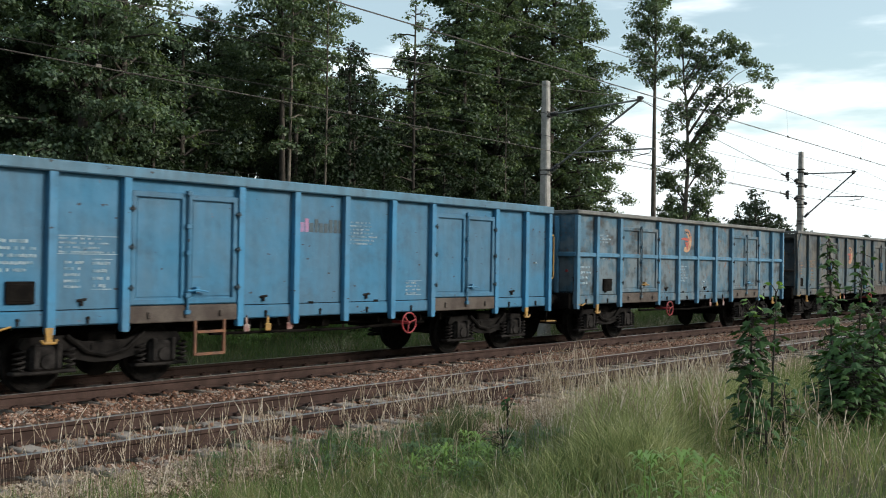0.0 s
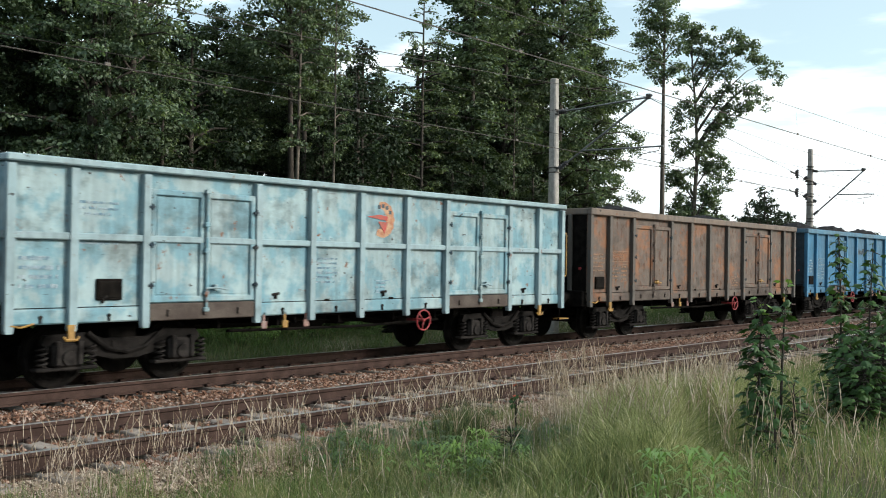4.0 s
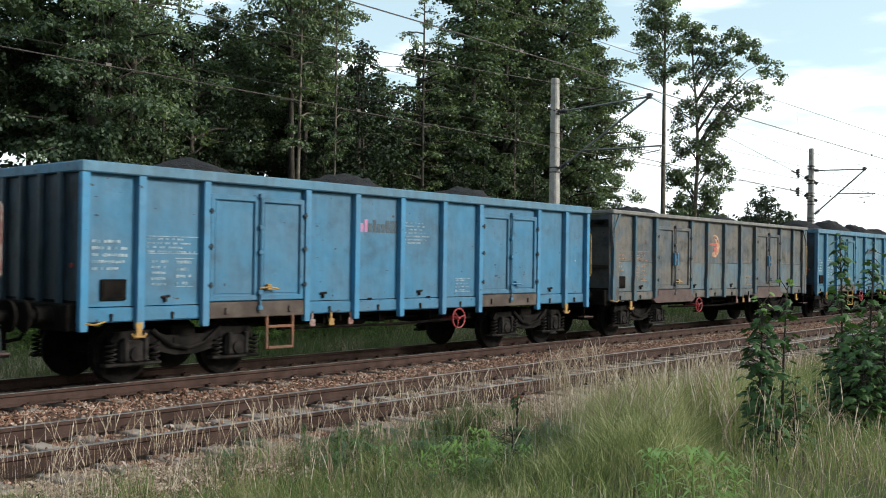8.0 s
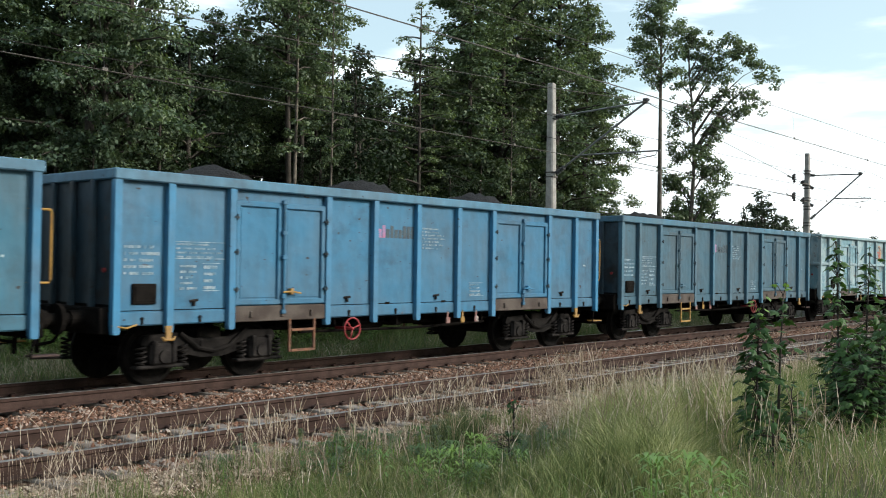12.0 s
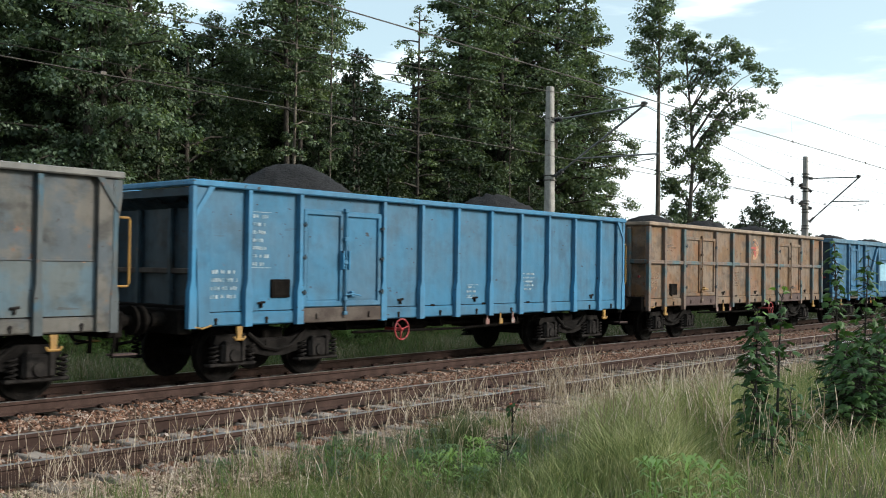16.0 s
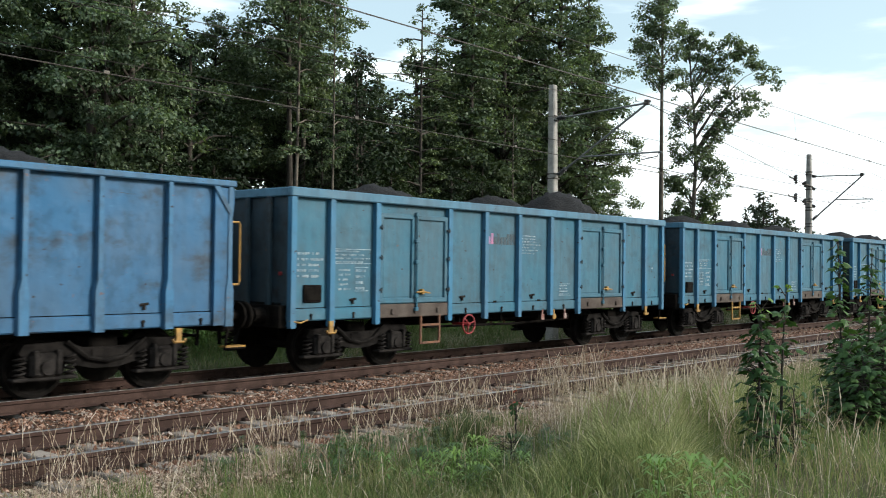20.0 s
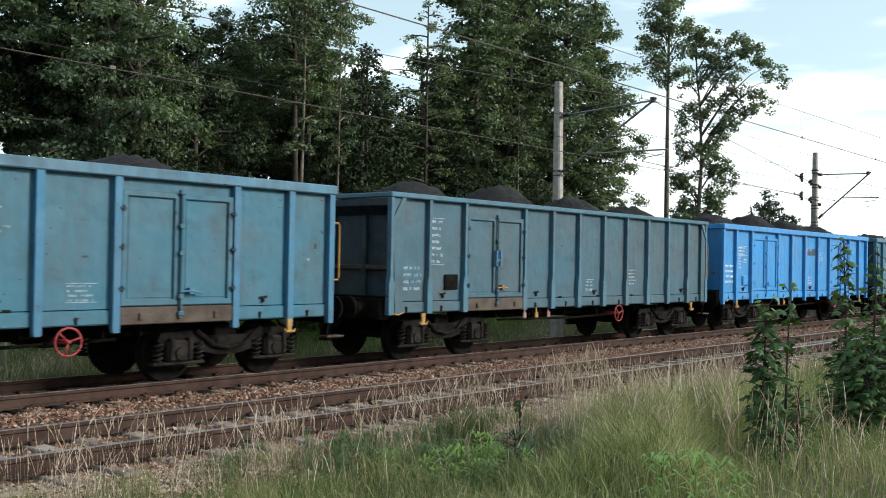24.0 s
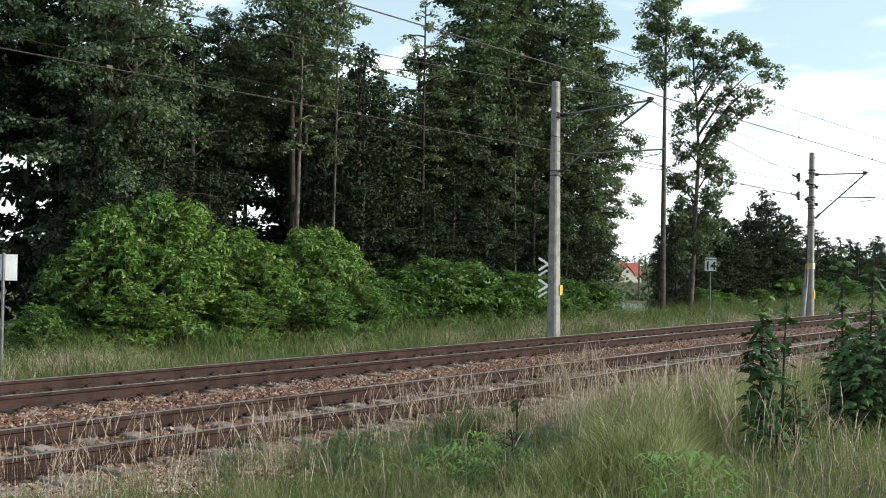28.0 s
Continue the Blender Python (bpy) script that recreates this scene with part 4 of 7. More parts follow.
def wagon(style, colour, coal, label, seed):
    """One wagon. style: plain, belt, hood, single or braced."""
    r = random.Random(seed)
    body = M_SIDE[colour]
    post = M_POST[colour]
    hood = style in ("hood", "single")
    single = style == "single"
    posts, doors = {"single": (POSTS1, DOORS1), "braced": (POSTSX, DOORSX), "hood": (POSTSH, DOORSH)}.get(style, (POSTS2, DOORS2))
    w = thing("coal_wagon", None, None, label, "freight wagon", "wagons of the coal train")
    seam = style == "hood"
    for s, nm in ((-1, "near"), (1, "far")):
        part("side_wall", cached(("side", s, seam), lambda: side_mesh(s, seam)), body, w)
    if style == "hood":
        for turn in (Matrix(), TURN):
            part("lower_panel", cached("lower_panel", lambda: Geo().box(-HALF + 0.03, HALF - 0.03, -WIDE + 0.0905, -WIDE + 0.097, 1.18, 1.915).mesh("lower_panel")), M_LOWER, w, "blue-grey lower side sheet", turn)
    thick = 0.16 if style in ("plain", "braced") else 0.10
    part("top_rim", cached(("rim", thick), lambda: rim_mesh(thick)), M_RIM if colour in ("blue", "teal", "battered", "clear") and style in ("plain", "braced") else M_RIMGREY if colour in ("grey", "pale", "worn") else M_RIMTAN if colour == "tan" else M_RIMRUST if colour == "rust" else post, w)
    part("underframe", cached("frame", frame_mesh), M_GEAR, w, "grimy steel underframe, its colour blackened for shade")
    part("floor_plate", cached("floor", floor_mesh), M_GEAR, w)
    part("coal_load", cached(("coal", coal), lambda: coal_mesh(coal)), M_COAL, w, "heaped dull black coal")
    low = {"plain": 0.84, "belt": 0.85, "braced": 0.88}.get(style, 0.93)
    pm = cached(("post", single, low), lambda: post_mesh(single, low))
    for turn in (Matrix(), TURN):
        for x in posts:
            slim = style == "hood" and not any(x in d for d in doors)
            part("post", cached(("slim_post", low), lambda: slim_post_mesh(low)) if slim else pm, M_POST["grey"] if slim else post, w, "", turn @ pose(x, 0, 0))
        for a, b in doors:
            lw = (b - a - 0.13) / (1 if style == "braced" else 2) - 0.012
            mids = [(a + b) / 2] if style == "braced" else [(a + b) / 2 - lw / 2 - 0.006, (a + b) / 2 + lw / 2 + 0.006]
            dm = cached(("door", round(lw, 3), style == "belt"), lambda: door_mesh(lw, style == "belt"))
            for i, x in enumerate(mids):
                d = part("door", dm, body, w, "", turn @ pose(x, 0, 0))
                if turn == TURN:
                    continue
                for z in (1.46, 2.05, 2.60):
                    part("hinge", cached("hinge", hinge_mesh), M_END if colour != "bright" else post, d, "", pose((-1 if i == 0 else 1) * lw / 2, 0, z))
                if i == len(mids) - 1:
                    part("lock_bar", cached("lock", lock_bar_mesh), body, d, "", pose(-lw / 2, 0, 0))
                    if hood:
                        for q in (-0.07, 0.07):
                            part("lock_lever", cached("lever", lever_mesh), M_POST["blue"], d, "", pose(-lw / 2 + q, 0, 0))
                    part("latch", cached("latch", latch_mesh), M_YELLOW if r.random() < 0.6 else post, d, "", pose(-lw / 2, 0, 0))
            sw = b - a - 0.13
            part("door_sill", cached(("sill", round(sw, 3), style == "hood"), lambda: hood_sill_mesh(sw) if style == "hood" else door_sill_mesh(sw)), body if colour == "bright" else M_SILLRED if colour in ("grey", "tan", "worn") and seed % 2 else M_SILL, w, "dusty rust-brown sill", turn @ pose((a + b) / 2, 0, 0))
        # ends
        # darker copies of the body colour hold the shade of the gap and the grime
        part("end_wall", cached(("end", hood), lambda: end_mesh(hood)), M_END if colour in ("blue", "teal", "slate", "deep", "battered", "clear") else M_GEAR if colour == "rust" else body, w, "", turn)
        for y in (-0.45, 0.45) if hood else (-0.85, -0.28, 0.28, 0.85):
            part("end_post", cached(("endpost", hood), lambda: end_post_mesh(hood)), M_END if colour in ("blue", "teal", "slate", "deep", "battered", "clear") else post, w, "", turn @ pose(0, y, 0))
        if hood:
            for z in (1.80,):
                part("end_rib", cached(("end_rib", z), lambda: end_rib_mesh(z)), M_SILL, w, "rusty cross rib", turn)
            part("corner_plate", cached("cheek", corner_cheek_mesh), body, w, "", turn)
            part("corner_plate", cached("cheek_b", lambda: mirrored(cached("cheek", corner_cheek_mesh))), body, w, "", turn)
        if hood:
            part("corner_brace", cached("gusset", gusset_mesh), post, w, "", turn)
            part("corner_brace", cached("gusset_b", lambda: mirrored(cached("gusset", gusset_mesh))), post, w, "", turn)
        for y in (0, -1.75):
            part("buffer", cached("buffer", buffer_mesh), M_GEAR, w, "", turn @ pose(0, y, 0))
        part("coupling", cached("coupling", coupling_mesh), M_GEAR, w, "", turn)
        part("grab_rail", cached("grab", grab_mesh), M_YELLOW if colour != "rust" else M_PALEPLATE, w, "yellow grab rail" if colour != "rust" else "pale grab rail", turn)
        fs = part("foot_step", cached("foot_step", foot_step_mesh), M_GEAR, w, "", turn)
        part("step_tread", cached("tread", tread_mesh), M_YELLOW if r.random() < 0.5 else M_SILLRED, fs)
        part("rope_hook", cached("bracket", bracket_mesh), M_YELLOW, w, "yellow rope hook", turn @ pose(-5.55, 0, 0))
        part("rope_hook", cached("bracket", bracket_mesh), M_YELLOW, w, "yellow rope hook", turn @ pose(5.46, 0, 0))
        part("brake_wheel", cached("handwheel", handwheel_mesh), M_RED, w, "red spoked brake handwheel", turn @ pose(-1.80 if seed in REVERSED else 2.70 if colour == "bright" else 1.60, 0, 0))
        for x in () if turn == TURN else (-5.95, -4.95, -1.8, -0.6, 0.55, 1.75, 4.9, 5.9):
            part("lashing_ring", cached("tie", tie_mesh), M_BOX if colour not in ("bright",) else post, w, "", pose(x, 0, 0))
        for x in () if turn == TURN else (-5.0, -1.85, 0.55, 4.95):
            part("side_lug", cached("lug", cock_mesh), M_BOX, w, "", turn @ pose(x + r.uniform(-0.1, 0.1), 0, 0))
        if style == "belt":
            part("belt_rail", cached("belt", belt_mesh), post, w, "", turn)
            part("end_belt", cached("endbelt", end_belt_mesh), post, w, "", turn)
        part("coupler_grip", cached("grip", handle_mesh), M_YELLOW, w, "", turn @ pose(-HALF + 0.95, 0.0, 0))
        if turn != TURN:
            part("label_holder", cached("plate", plate_mesh), M_GEAR if colour != "bright" else post, w, "dark label holder", turn @ pose(-4.66 if single else -4.95 if style == "belt" else -4.80 if colour == "bright" else -5.92, 0, 0.12 if single or colour == "bright" else 0))
    if style == "plain" and colour not in ("rust", "bright"):
        step_paint = M_YELLOW if seed % 3 else M_SILLORANGE
        for turn in (Matrix(), TURN):
            part("step_ladder", cached("ladder", ladder_mesh), step_paint, w, "yellow double step" if seed % 3 else "faded orange-brown double step", turn @ pose(-2.93, 0, 0))
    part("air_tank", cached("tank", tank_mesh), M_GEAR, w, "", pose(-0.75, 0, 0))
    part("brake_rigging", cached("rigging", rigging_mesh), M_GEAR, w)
    for x, mat, look_of in ((-2.18, M_PALEPLATE, "worn pale brake plate"), (-1.74, M_YELLOW, "yellow brake plate"), (-1.28, M_REDPLATE, "worn red brake plate")):
        x = -0.35 - x if seed in REVERSED else x
        part("changeover_plate", cached("valve", valve_mesh), mat, w, look_of, pose(x, 0, 0))
    if not hood:
        part("reflector", cached("reflector", lambda: Geo().tube([(-HALF + 0.06, -1.12, 1.75), (-HALF + 0.02, -1.12, 1.75)], 0.035, 10).mesh("reflector")), M_RED, w, "small red reflector")
    # bogies
    for bx in (-4.50, 4.50):
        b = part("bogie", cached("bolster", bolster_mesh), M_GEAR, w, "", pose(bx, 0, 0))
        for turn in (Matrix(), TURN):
            part("side_frame", cached("sideframe", side_frame_mesh), M_BOGIEFRAME, b, "", turn)
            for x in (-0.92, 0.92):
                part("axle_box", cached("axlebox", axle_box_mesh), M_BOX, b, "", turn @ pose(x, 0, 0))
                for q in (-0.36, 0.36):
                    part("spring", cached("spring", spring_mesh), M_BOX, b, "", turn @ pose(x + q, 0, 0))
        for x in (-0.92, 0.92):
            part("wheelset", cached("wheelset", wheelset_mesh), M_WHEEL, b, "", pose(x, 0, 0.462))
    markings(w, style, colour, seed)
    return w


def mirrored(me):
    """The same shape on the other side of the wagon."""
    m = me.copy()
    m.transform(Matrix.Diagonal((1, -1, 1, 1)))
    m.flip_normals()
    return m


def markings(w, style, colour, seed):
    """Stencilled data, badges and patches on the long wall towards the near track."""
    k = seed % 4
    ink = M_FAINT if colour in ("grey", "worn", "rust", "tan") else M_CLEARWHITE if colour == "bright" else M_WHITE
    def st(key, mat, *a, label=""):
        tagged(part("stencil", cached((key, k), lambda: stencil_mesh(k * 7 + len(key), *a)), mat, w), label, kind="stuff")
    if style == "single":
        st("num1", ink, -6.25, 1.34, 0.90, 0.52, 4)
        st("data1", ink, -5.24, 1.86, 0.36, 0.90, 7, True)
        st("foot1", ink, -5.25, 0.99, 0.35, 0.12, 2, True)
        st("box1", ink, 0.25, 1.30, 0.34, 0.26, 3, True)
        st("addr1", ink, 2.15, 1.42, 0.55, 0.42, 5)
    elif style == "braced":
        st("numx", ink, -5.45, 1.62, 0.70, 0.55, 3)
        st("datax", ink, -6.25, 1.50, 0.65, 0.90, 6)
        st("boxx", ink, 0.95, 1.30, 0.40, 0.25, 3, True)
    elif colour == "bright":
        st("numh", ink, -6.22, 1.42, 0.80, 0.62, 4)
        st("datah", ink, -5.28, 2.28, 0.66, 0.28, 3, True)
        st("tableh", ink, -5.34, 1.90, 0.32, 0.34, 4, True)
        st("markh", ink, -4.88, 2.04, 0.30, 0.16, 2)
        st("boxh", ink, 0.42, 1.40, 0.34, 0.24, 3, True)
        st("addrh", ink, 1.40, 2.20, 0.50, 0.34, 6)
        st("footh", ink, -5.36, 1.00, 0.50, 0.10, 1, True)
        part("lettering", cached("word", lambda: word_mesh(-0.86, 0.78)), M_INK, w, "", pose(1.2, 0, 0))
        part("lettering", cached("word_a", lambda: word_mesh(-1.08, 0.22)), M_PINK, w, "", pose(1.2, 0, 0))
    elif style == "belt":
        st("numb", ink, -6.25, 1.40, 0.60, 0.50, 4)
        st("datab", ink, -5.40, 2.02, 0.75, 0.14, 2)
        st("datab2", ink, -5.42, 2.42, 0.70, 0.24, 3)
        st("addrb", ink, -1.08, 1.45, 0.60, 0.48, 6)
        st("boxb", ink, 0.40, 1.28, 0.34, 0.22, 3, True)
    else:
        st("num", ink, -6.25, 1.66, 0.58, 0.48, 5)
        st("data", ink, -5.38, 1.93, 0.86, 0.25, 4, True)
        st("table", ink, -5.30, 1.44, 0.34, 0.42, 5)
        st("table2", ink, -4.88, 1.44, 0.28, 0.42, 4, True)
        st("foot", ink, -2.25, 1.00, 0.30, 0.10, 2)
        st("foot2", ink, 4.55, 1.00, 0.70, 0.10, 1)
        st("box", ink, 1.62, 1.27, 0.42, 0.26, 4, True)
        st("mark", ink, 5.90, 1.88, 0.14, 0.09, 1)
        if colour not in ("grey", "rust", "worn"):
            st("addr", ink, 0.07, 2.18, 0.78, 0.44, 7)
            part("lettering", cached("word", lambda: word_mesh(-0.86, 0.78)), M_INK, w)
            part("lettering", cached("word_a", lambda: word_mesh(-1.08, 0.22)), M_PINK, w)
    if colour in ("grey", "tan", "pale", "white", "worn") and seed != 39:
        x = {"grey": -0.6, "worn": -0.6, "tan": 0.55, "pale": -0.62, "white": 0.55}[colour]
        b = part("badge", cached("emblem", emblem_mesh), M_BADGE, w, "worn red and cream crescent badge", pose(x, 0, -0.2 if style == "hood" else 0))
        tagged(b, "worn red and cream crescent badge", kind="stuff")
        part("badge_wing", cached("wing", wing_mesh), M_REDWORN, b)
        part("badge_letter", cached("badge_bars", badge_bar_mesh), M_INK, b)
    if style == "braced":
        rough_edge = random.Random(seed)
        for x, z, a, b in ((-0.05, 1.62, 0.42, 0.72), (5.28, 1.46, 0.39, 0.64)):
            ring = [(x - a, z), (x - a * 0.2, z), (x + a * 0.4, z), (x + a, z), (x + a, z + b * 0.5), (x + a, z + b), (x + a * 0.3, z + b), (x - a * 0.5, z + b), (x - a, z + b), (x - a, z + b * 0.4)]
            ring = [(p + rough_edge.uniform(-0.022, 0.022), q + rough_edge.uniform(-0.022, 0.022)) for p, q in ring]
            part("paint_patch", Geo().prism(ring, "y", -WIDE + 0.088, -WIDE + 0.096).mesh("paint_patch"), M_PALEPATCH, w, "pale blue painted-out patch")
        for x0, x1 in ((-2.56, -0.95), (2.34, 0.74)):
            g = Geo().prism([(x0, 1.06), (x0 + (0.16 if x1 > x0 else -0.16), 1.06), (x1, TOP - 0.25), (x1 - (0.16 if x1 > x0 else -0.16), TOP - 0.25)][::1], "y", -WIDE + 0.01, -WIDE + 0.07)
            part("diagonal_brace", g.mesh("diagonal_brace"), M_POST[colour], w)
        part("flap_rail", Geo().cbox(-0.9, 0.56, -WIDE + 0.01, -WIDE + 0.07, 2.48, 2.56).mesh("flap_rail"), M_POST[colour], w)
    if seed == 39:
        for x, z, a, b in ((0.48, 2.18, 0.44, 0.72), (4.82, 1.40, 0.34, 0.60)):
            part("paint_patch", Geo().box(x - a, x + a, -WIDE + 0.088, -WIDE + 0.096, z, z + b).mesh("paint_patch"), M_PATCHBLUE, w, "fresh bright blue painted-out patch")


def word_mesh(x0, width):
    """Plain upright bars of a word's length and height."""
    r = random.Random(int(width * 100))
    g = Geo()
    x = x0
    while x < x0 + width - 0.05:
        d = r.uniform(0.07, 0.10)
        g.box(x, x + d, -WIDE + 0.089, -WIDE + 0.096, 2.38, 2.38 + r.choice((0.16, 0.16, 0.23)))
        x += d + 0.025
    return g.mesh("lettering")


M_BADGE = rough_mat("cream_badge", (0.38, 0.25, 0.15), (0.30, 0.12, 0.06), 9, 0.7)
M_LOWER = paint("blue_grey_lower_paint", (0.062, 0.078, 0.082), dusty=0.35, rust=0.35, patch=(0.060, 0.098, 0.125), soot=0.6)
M_REDPLATE = rough_mat("worn_red_plate", (0.17, 0.060, 0.050), (0.24, 0.15, 0.13), 14, 0.7)
M_PALEPLATE = rough_mat("pale_worn_plate", (0.26, 0.22, 0.20), (0.18, 0.08, 0.07), 14, 0.7)
M_REDWORN = rough_mat("worn_red", (0.36, 0.05, 0.04), (0.26, 0.08, 0.06), 12, 0.7)
M_PALEPATCH = rough_mat("pale_blue_patch", (0.25, 0.45, 0.55), (0.17, 0.35, 0.46), 3, 0.6, 0.0, 0.001)

LOOKS = {"blue": "dusty blue", "teal": "faded teal-blue", "slate": "grimy grey-teal", "bright": "clean bright blue", "pale": "scuffed light blue", "grey": "weathered grey", "worn": "worn grey and blue", "deep": "dirty blue", "battered": "smudged blue", "clear": "clear mid-blue",
         "rust": "rust-brown", "tan": "ochre tan", "white": "chalky white-blue"}
FORMS = {"plain": "ribbed steel coal wagon with two door pairs", "belt": "coal wagon with belt rail and two door pairs", "hood": "coal wagon with hooded ends and pressed sides",
         "single": "coal wagon with one pair of doors and flared ribs", "braced": "coal wagon with diagonal braces and pale patches"}
# style, colour, coal, by how much its coupling stands out of step (m)
TRAIN = [("plain", "blue", 0, 0), ("belt", "pale", 0, -0.06), ("hood", "grey", 0, 0.04), ("plain", "blue", 1, -0.10), ("plain", "blue", 2, -0.10), ("plain", "teal", 1, -0.03),
         ("belt", "white", 0, -0.05), ("plain", "rust", 1, -0.08), ("plain", "blue", 2, -0.12), ("plain", "blue", 2, -0.08), ("plain", "blue", 3, -0.02), ("plain", "rust", 2, 0.25), ("plain", "blue", 2, 0.36),
         ("hood", "grey", 1, 0.26), ("plain", "teal", 3, 0.14), ("single", "blue", 1, 0.14), ("plain", "blue", 2, 0.05), ("plain", "teal", 2, 0.0), ("plain", "blue", 2, -0.07), ("plain", "slate", 1, -0.10),
         ("belt", "white", 0, -0.14), ("plain", "clear", 1, -0.18), ("plain", "clear", 2, -0.20), ("hood", "grey", 0, -0.16), ("single", "blue", 4, -0.11), ("belt", "tan", 2, 0.0), ("braced", "battered", 1, -0.09),
         ("single", "battered", 6, -0.09), ("hood", "worn", 1, -0.09), ("single", "deep", 2, 0.0), ("plain", "teal", 5, 0.04), ("plain", "teal", 2, -0.02), ("plain", "teal", 2, -0.02), ("plain", "teal", 2, -0.06),
         ("plain", "teal", 1, -0.15), ("plain", "teal", 2, -0.08), ("single", "slate", 3, 0.18), ("plain", "bright", 3, 0.10), ("plain", "teal", 1, 0.02), ("hood", "worn", 3, 0.07)]
WAGONS = []
for i, (style, colour, coal, step) in enumerate(TRAIN):
    label = "%s %s" % (LOOKS[colour], FORMS[style]) if i < 39 else "worn grey coal wagon with hooded ends and fresh blue patches"
    w = wagon(style, colour, coal, label, i)
    WAGONS.append((w, 18.72 - 6.46 + 14.04 * i + step))


def run(t):
    """How far the train has come after t seconds."""
    return 0.08 + 21.05 * t - 0.0118 * t * t


def motions():
    """The train passes towards -x, its wheels rolling; they are turned while their wagon is in sight."""
    for w, start in WAGONS:
        walk(w, [(t, pose(start - run(t), FAR, 0)) for t in (0, 4, 8, 12, 16, 20, 24, 28)])
        ticks = [k / FPS for k in range(28 * FPS + 1)]
        seen = [t for t in ticks if -2 < start - run(t) < 46]
        rows = sorted(set([0.0] + seen + [28.0]))
        first = seen[0] if seen else 0.0
        last = seen[-1] if seen else 0.0
        for b in w.children:
            if not b.name.startswith("bogie"):
                continue
            for axle in b.children:
                if axle.name.startswith("wheelset"):
                    x = axle.location.x
                    walk(axle, [(t, pose(x, 0, 0.462, 0, -math.degrees((run(min(max(t, first), last)) - run(first)) / 0.462) % 360, 0)) for t in rows])


# ---- masts, wires and signs ----
def mast(x, y, top, base_w, top_w, label, lean=0.0):
    z0 = float(ground_z(x, y)) - 0.3
    g = Geo()
    poly = lambda w: [(-w, -w * 0.7), (-w * 0.7, -w), (w * 0.7, -w), (w, -w * 0.7), (w, w * 0.7), (w * 0.7, w), (-w * 0.7, w), (-w, w * 0.7)]
    rows = [(z0, base_w / 2), (top - 0.02, top_w / 2), (top, top_w / 2 - 0.02)]
    v = [(x + a + lean * (z - 3) / 8, y + b, z) for z, w in rows for a, b in poly(w)]
    f = [tuple(range(8))[::-1], tuple(range(16, 24))] + [(i * 8 + k, i * 8 + (k + 1) % 8, i * 8 + 8 + (k + 1) % 8, i * 8 + 8 + k) for i in range(2) for k in range(8)]
    return thing("catenary_mast", g.add(v, f).mesh("catenary_mast"), M_MAST, label, "mast", "catenary masts")


def clamp(parent, x, y, z, w):
    g = Geo()
    for dz in (-0.07, 0.07):
        g.cbox(x - w, x + w, y - w, y + w, z + dz - 0.025, z + dz + 0.025, 0.01)
    part("clamp", g.mesh("clamp"), M_DARKMETAL, parent)


def insulator(parent, a, b):
    a, b = Vector(a), Vector(b)
    n = 9
    path = [a.lerp(b, i / (n - 1)) for i in range(n)]
    part("insulator", Geo().tube(path, [0.035 if i % 2 == 0 else 0.085 for i in range(n)], 8).mesh("insulator"), M_BLACK, parent)


def cantilever(parent, x, y, hi, lo, tip_y, tip_z, contact_z):
    top, foot, tip = Vector((x, y - 0.15, hi)), Vector((x, y - 0.18, lo)), Vector((x, tip_y, tip_z))
    part("stay_tube", Geo().tube([top, tip], 0.03, 8).mesh("stay_tube"), M_METAL, parent)
    part("bracket_tube", Geo().tube([foot, tip + Vector((0, -0.12, 0.06))], 0.035, 8).mesh("bracket_tube"), M_METAL, parent)
    k = (contact_z + 0.25 - lo) / (tip_z - lo)
    mid = foot.lerp(tip, k)
    end = Vector((x, tip_y - 0.5, contact_z + 0.22))
    part("registration_arm", Geo().tube([mid, end], 0.025, 8).mesh("registration_arm"), M_METAL, parent)
    part("steady_arm", Geo().tube([end + Vector((0, 0.1, 0)), end + Vector((0, 0.15, -0.12)), (x, tip_y + 0.25, contact_z + 0.02)], 0.014, 6).mesh("steady_arm"), M_DARKMETAL, parent)
    part("wire_clip", Geo().cbox(x - 0.05, x + 0.05, tip_y - 0.07, tip_y + 0.07, tip_z - 0.06, tip_z + 0.10).mesh("wire_clip"), M_DARKMETAL, parent)
    insulator(parent, foot, foot.lerp(tip, 0.10))
    insulator(parent, top, top.lerp(tip, 0.09))


m1 = mast(25.36, 17.2, 7.60, 0.345, 0.215, "tall tapered grey concrete catenary mast with clamps", -0.08)
clamp(m1, 25.36, 17.2, 6.55, 0.135)
clamp(m1, 25.36, 17.2, 4.75, 0.15)
cantilever(m1, 25.36, 17.2, 6.55, 4.78, 13.95, 6.72, 5.05)
part("warning_plate", Geo().cbox(25.42, 25.57, 17.005, 17.028, 0.96, 1.28, 0.004).mesh("warning_plate"), M_SIGN, m1, "yellow warning plate")

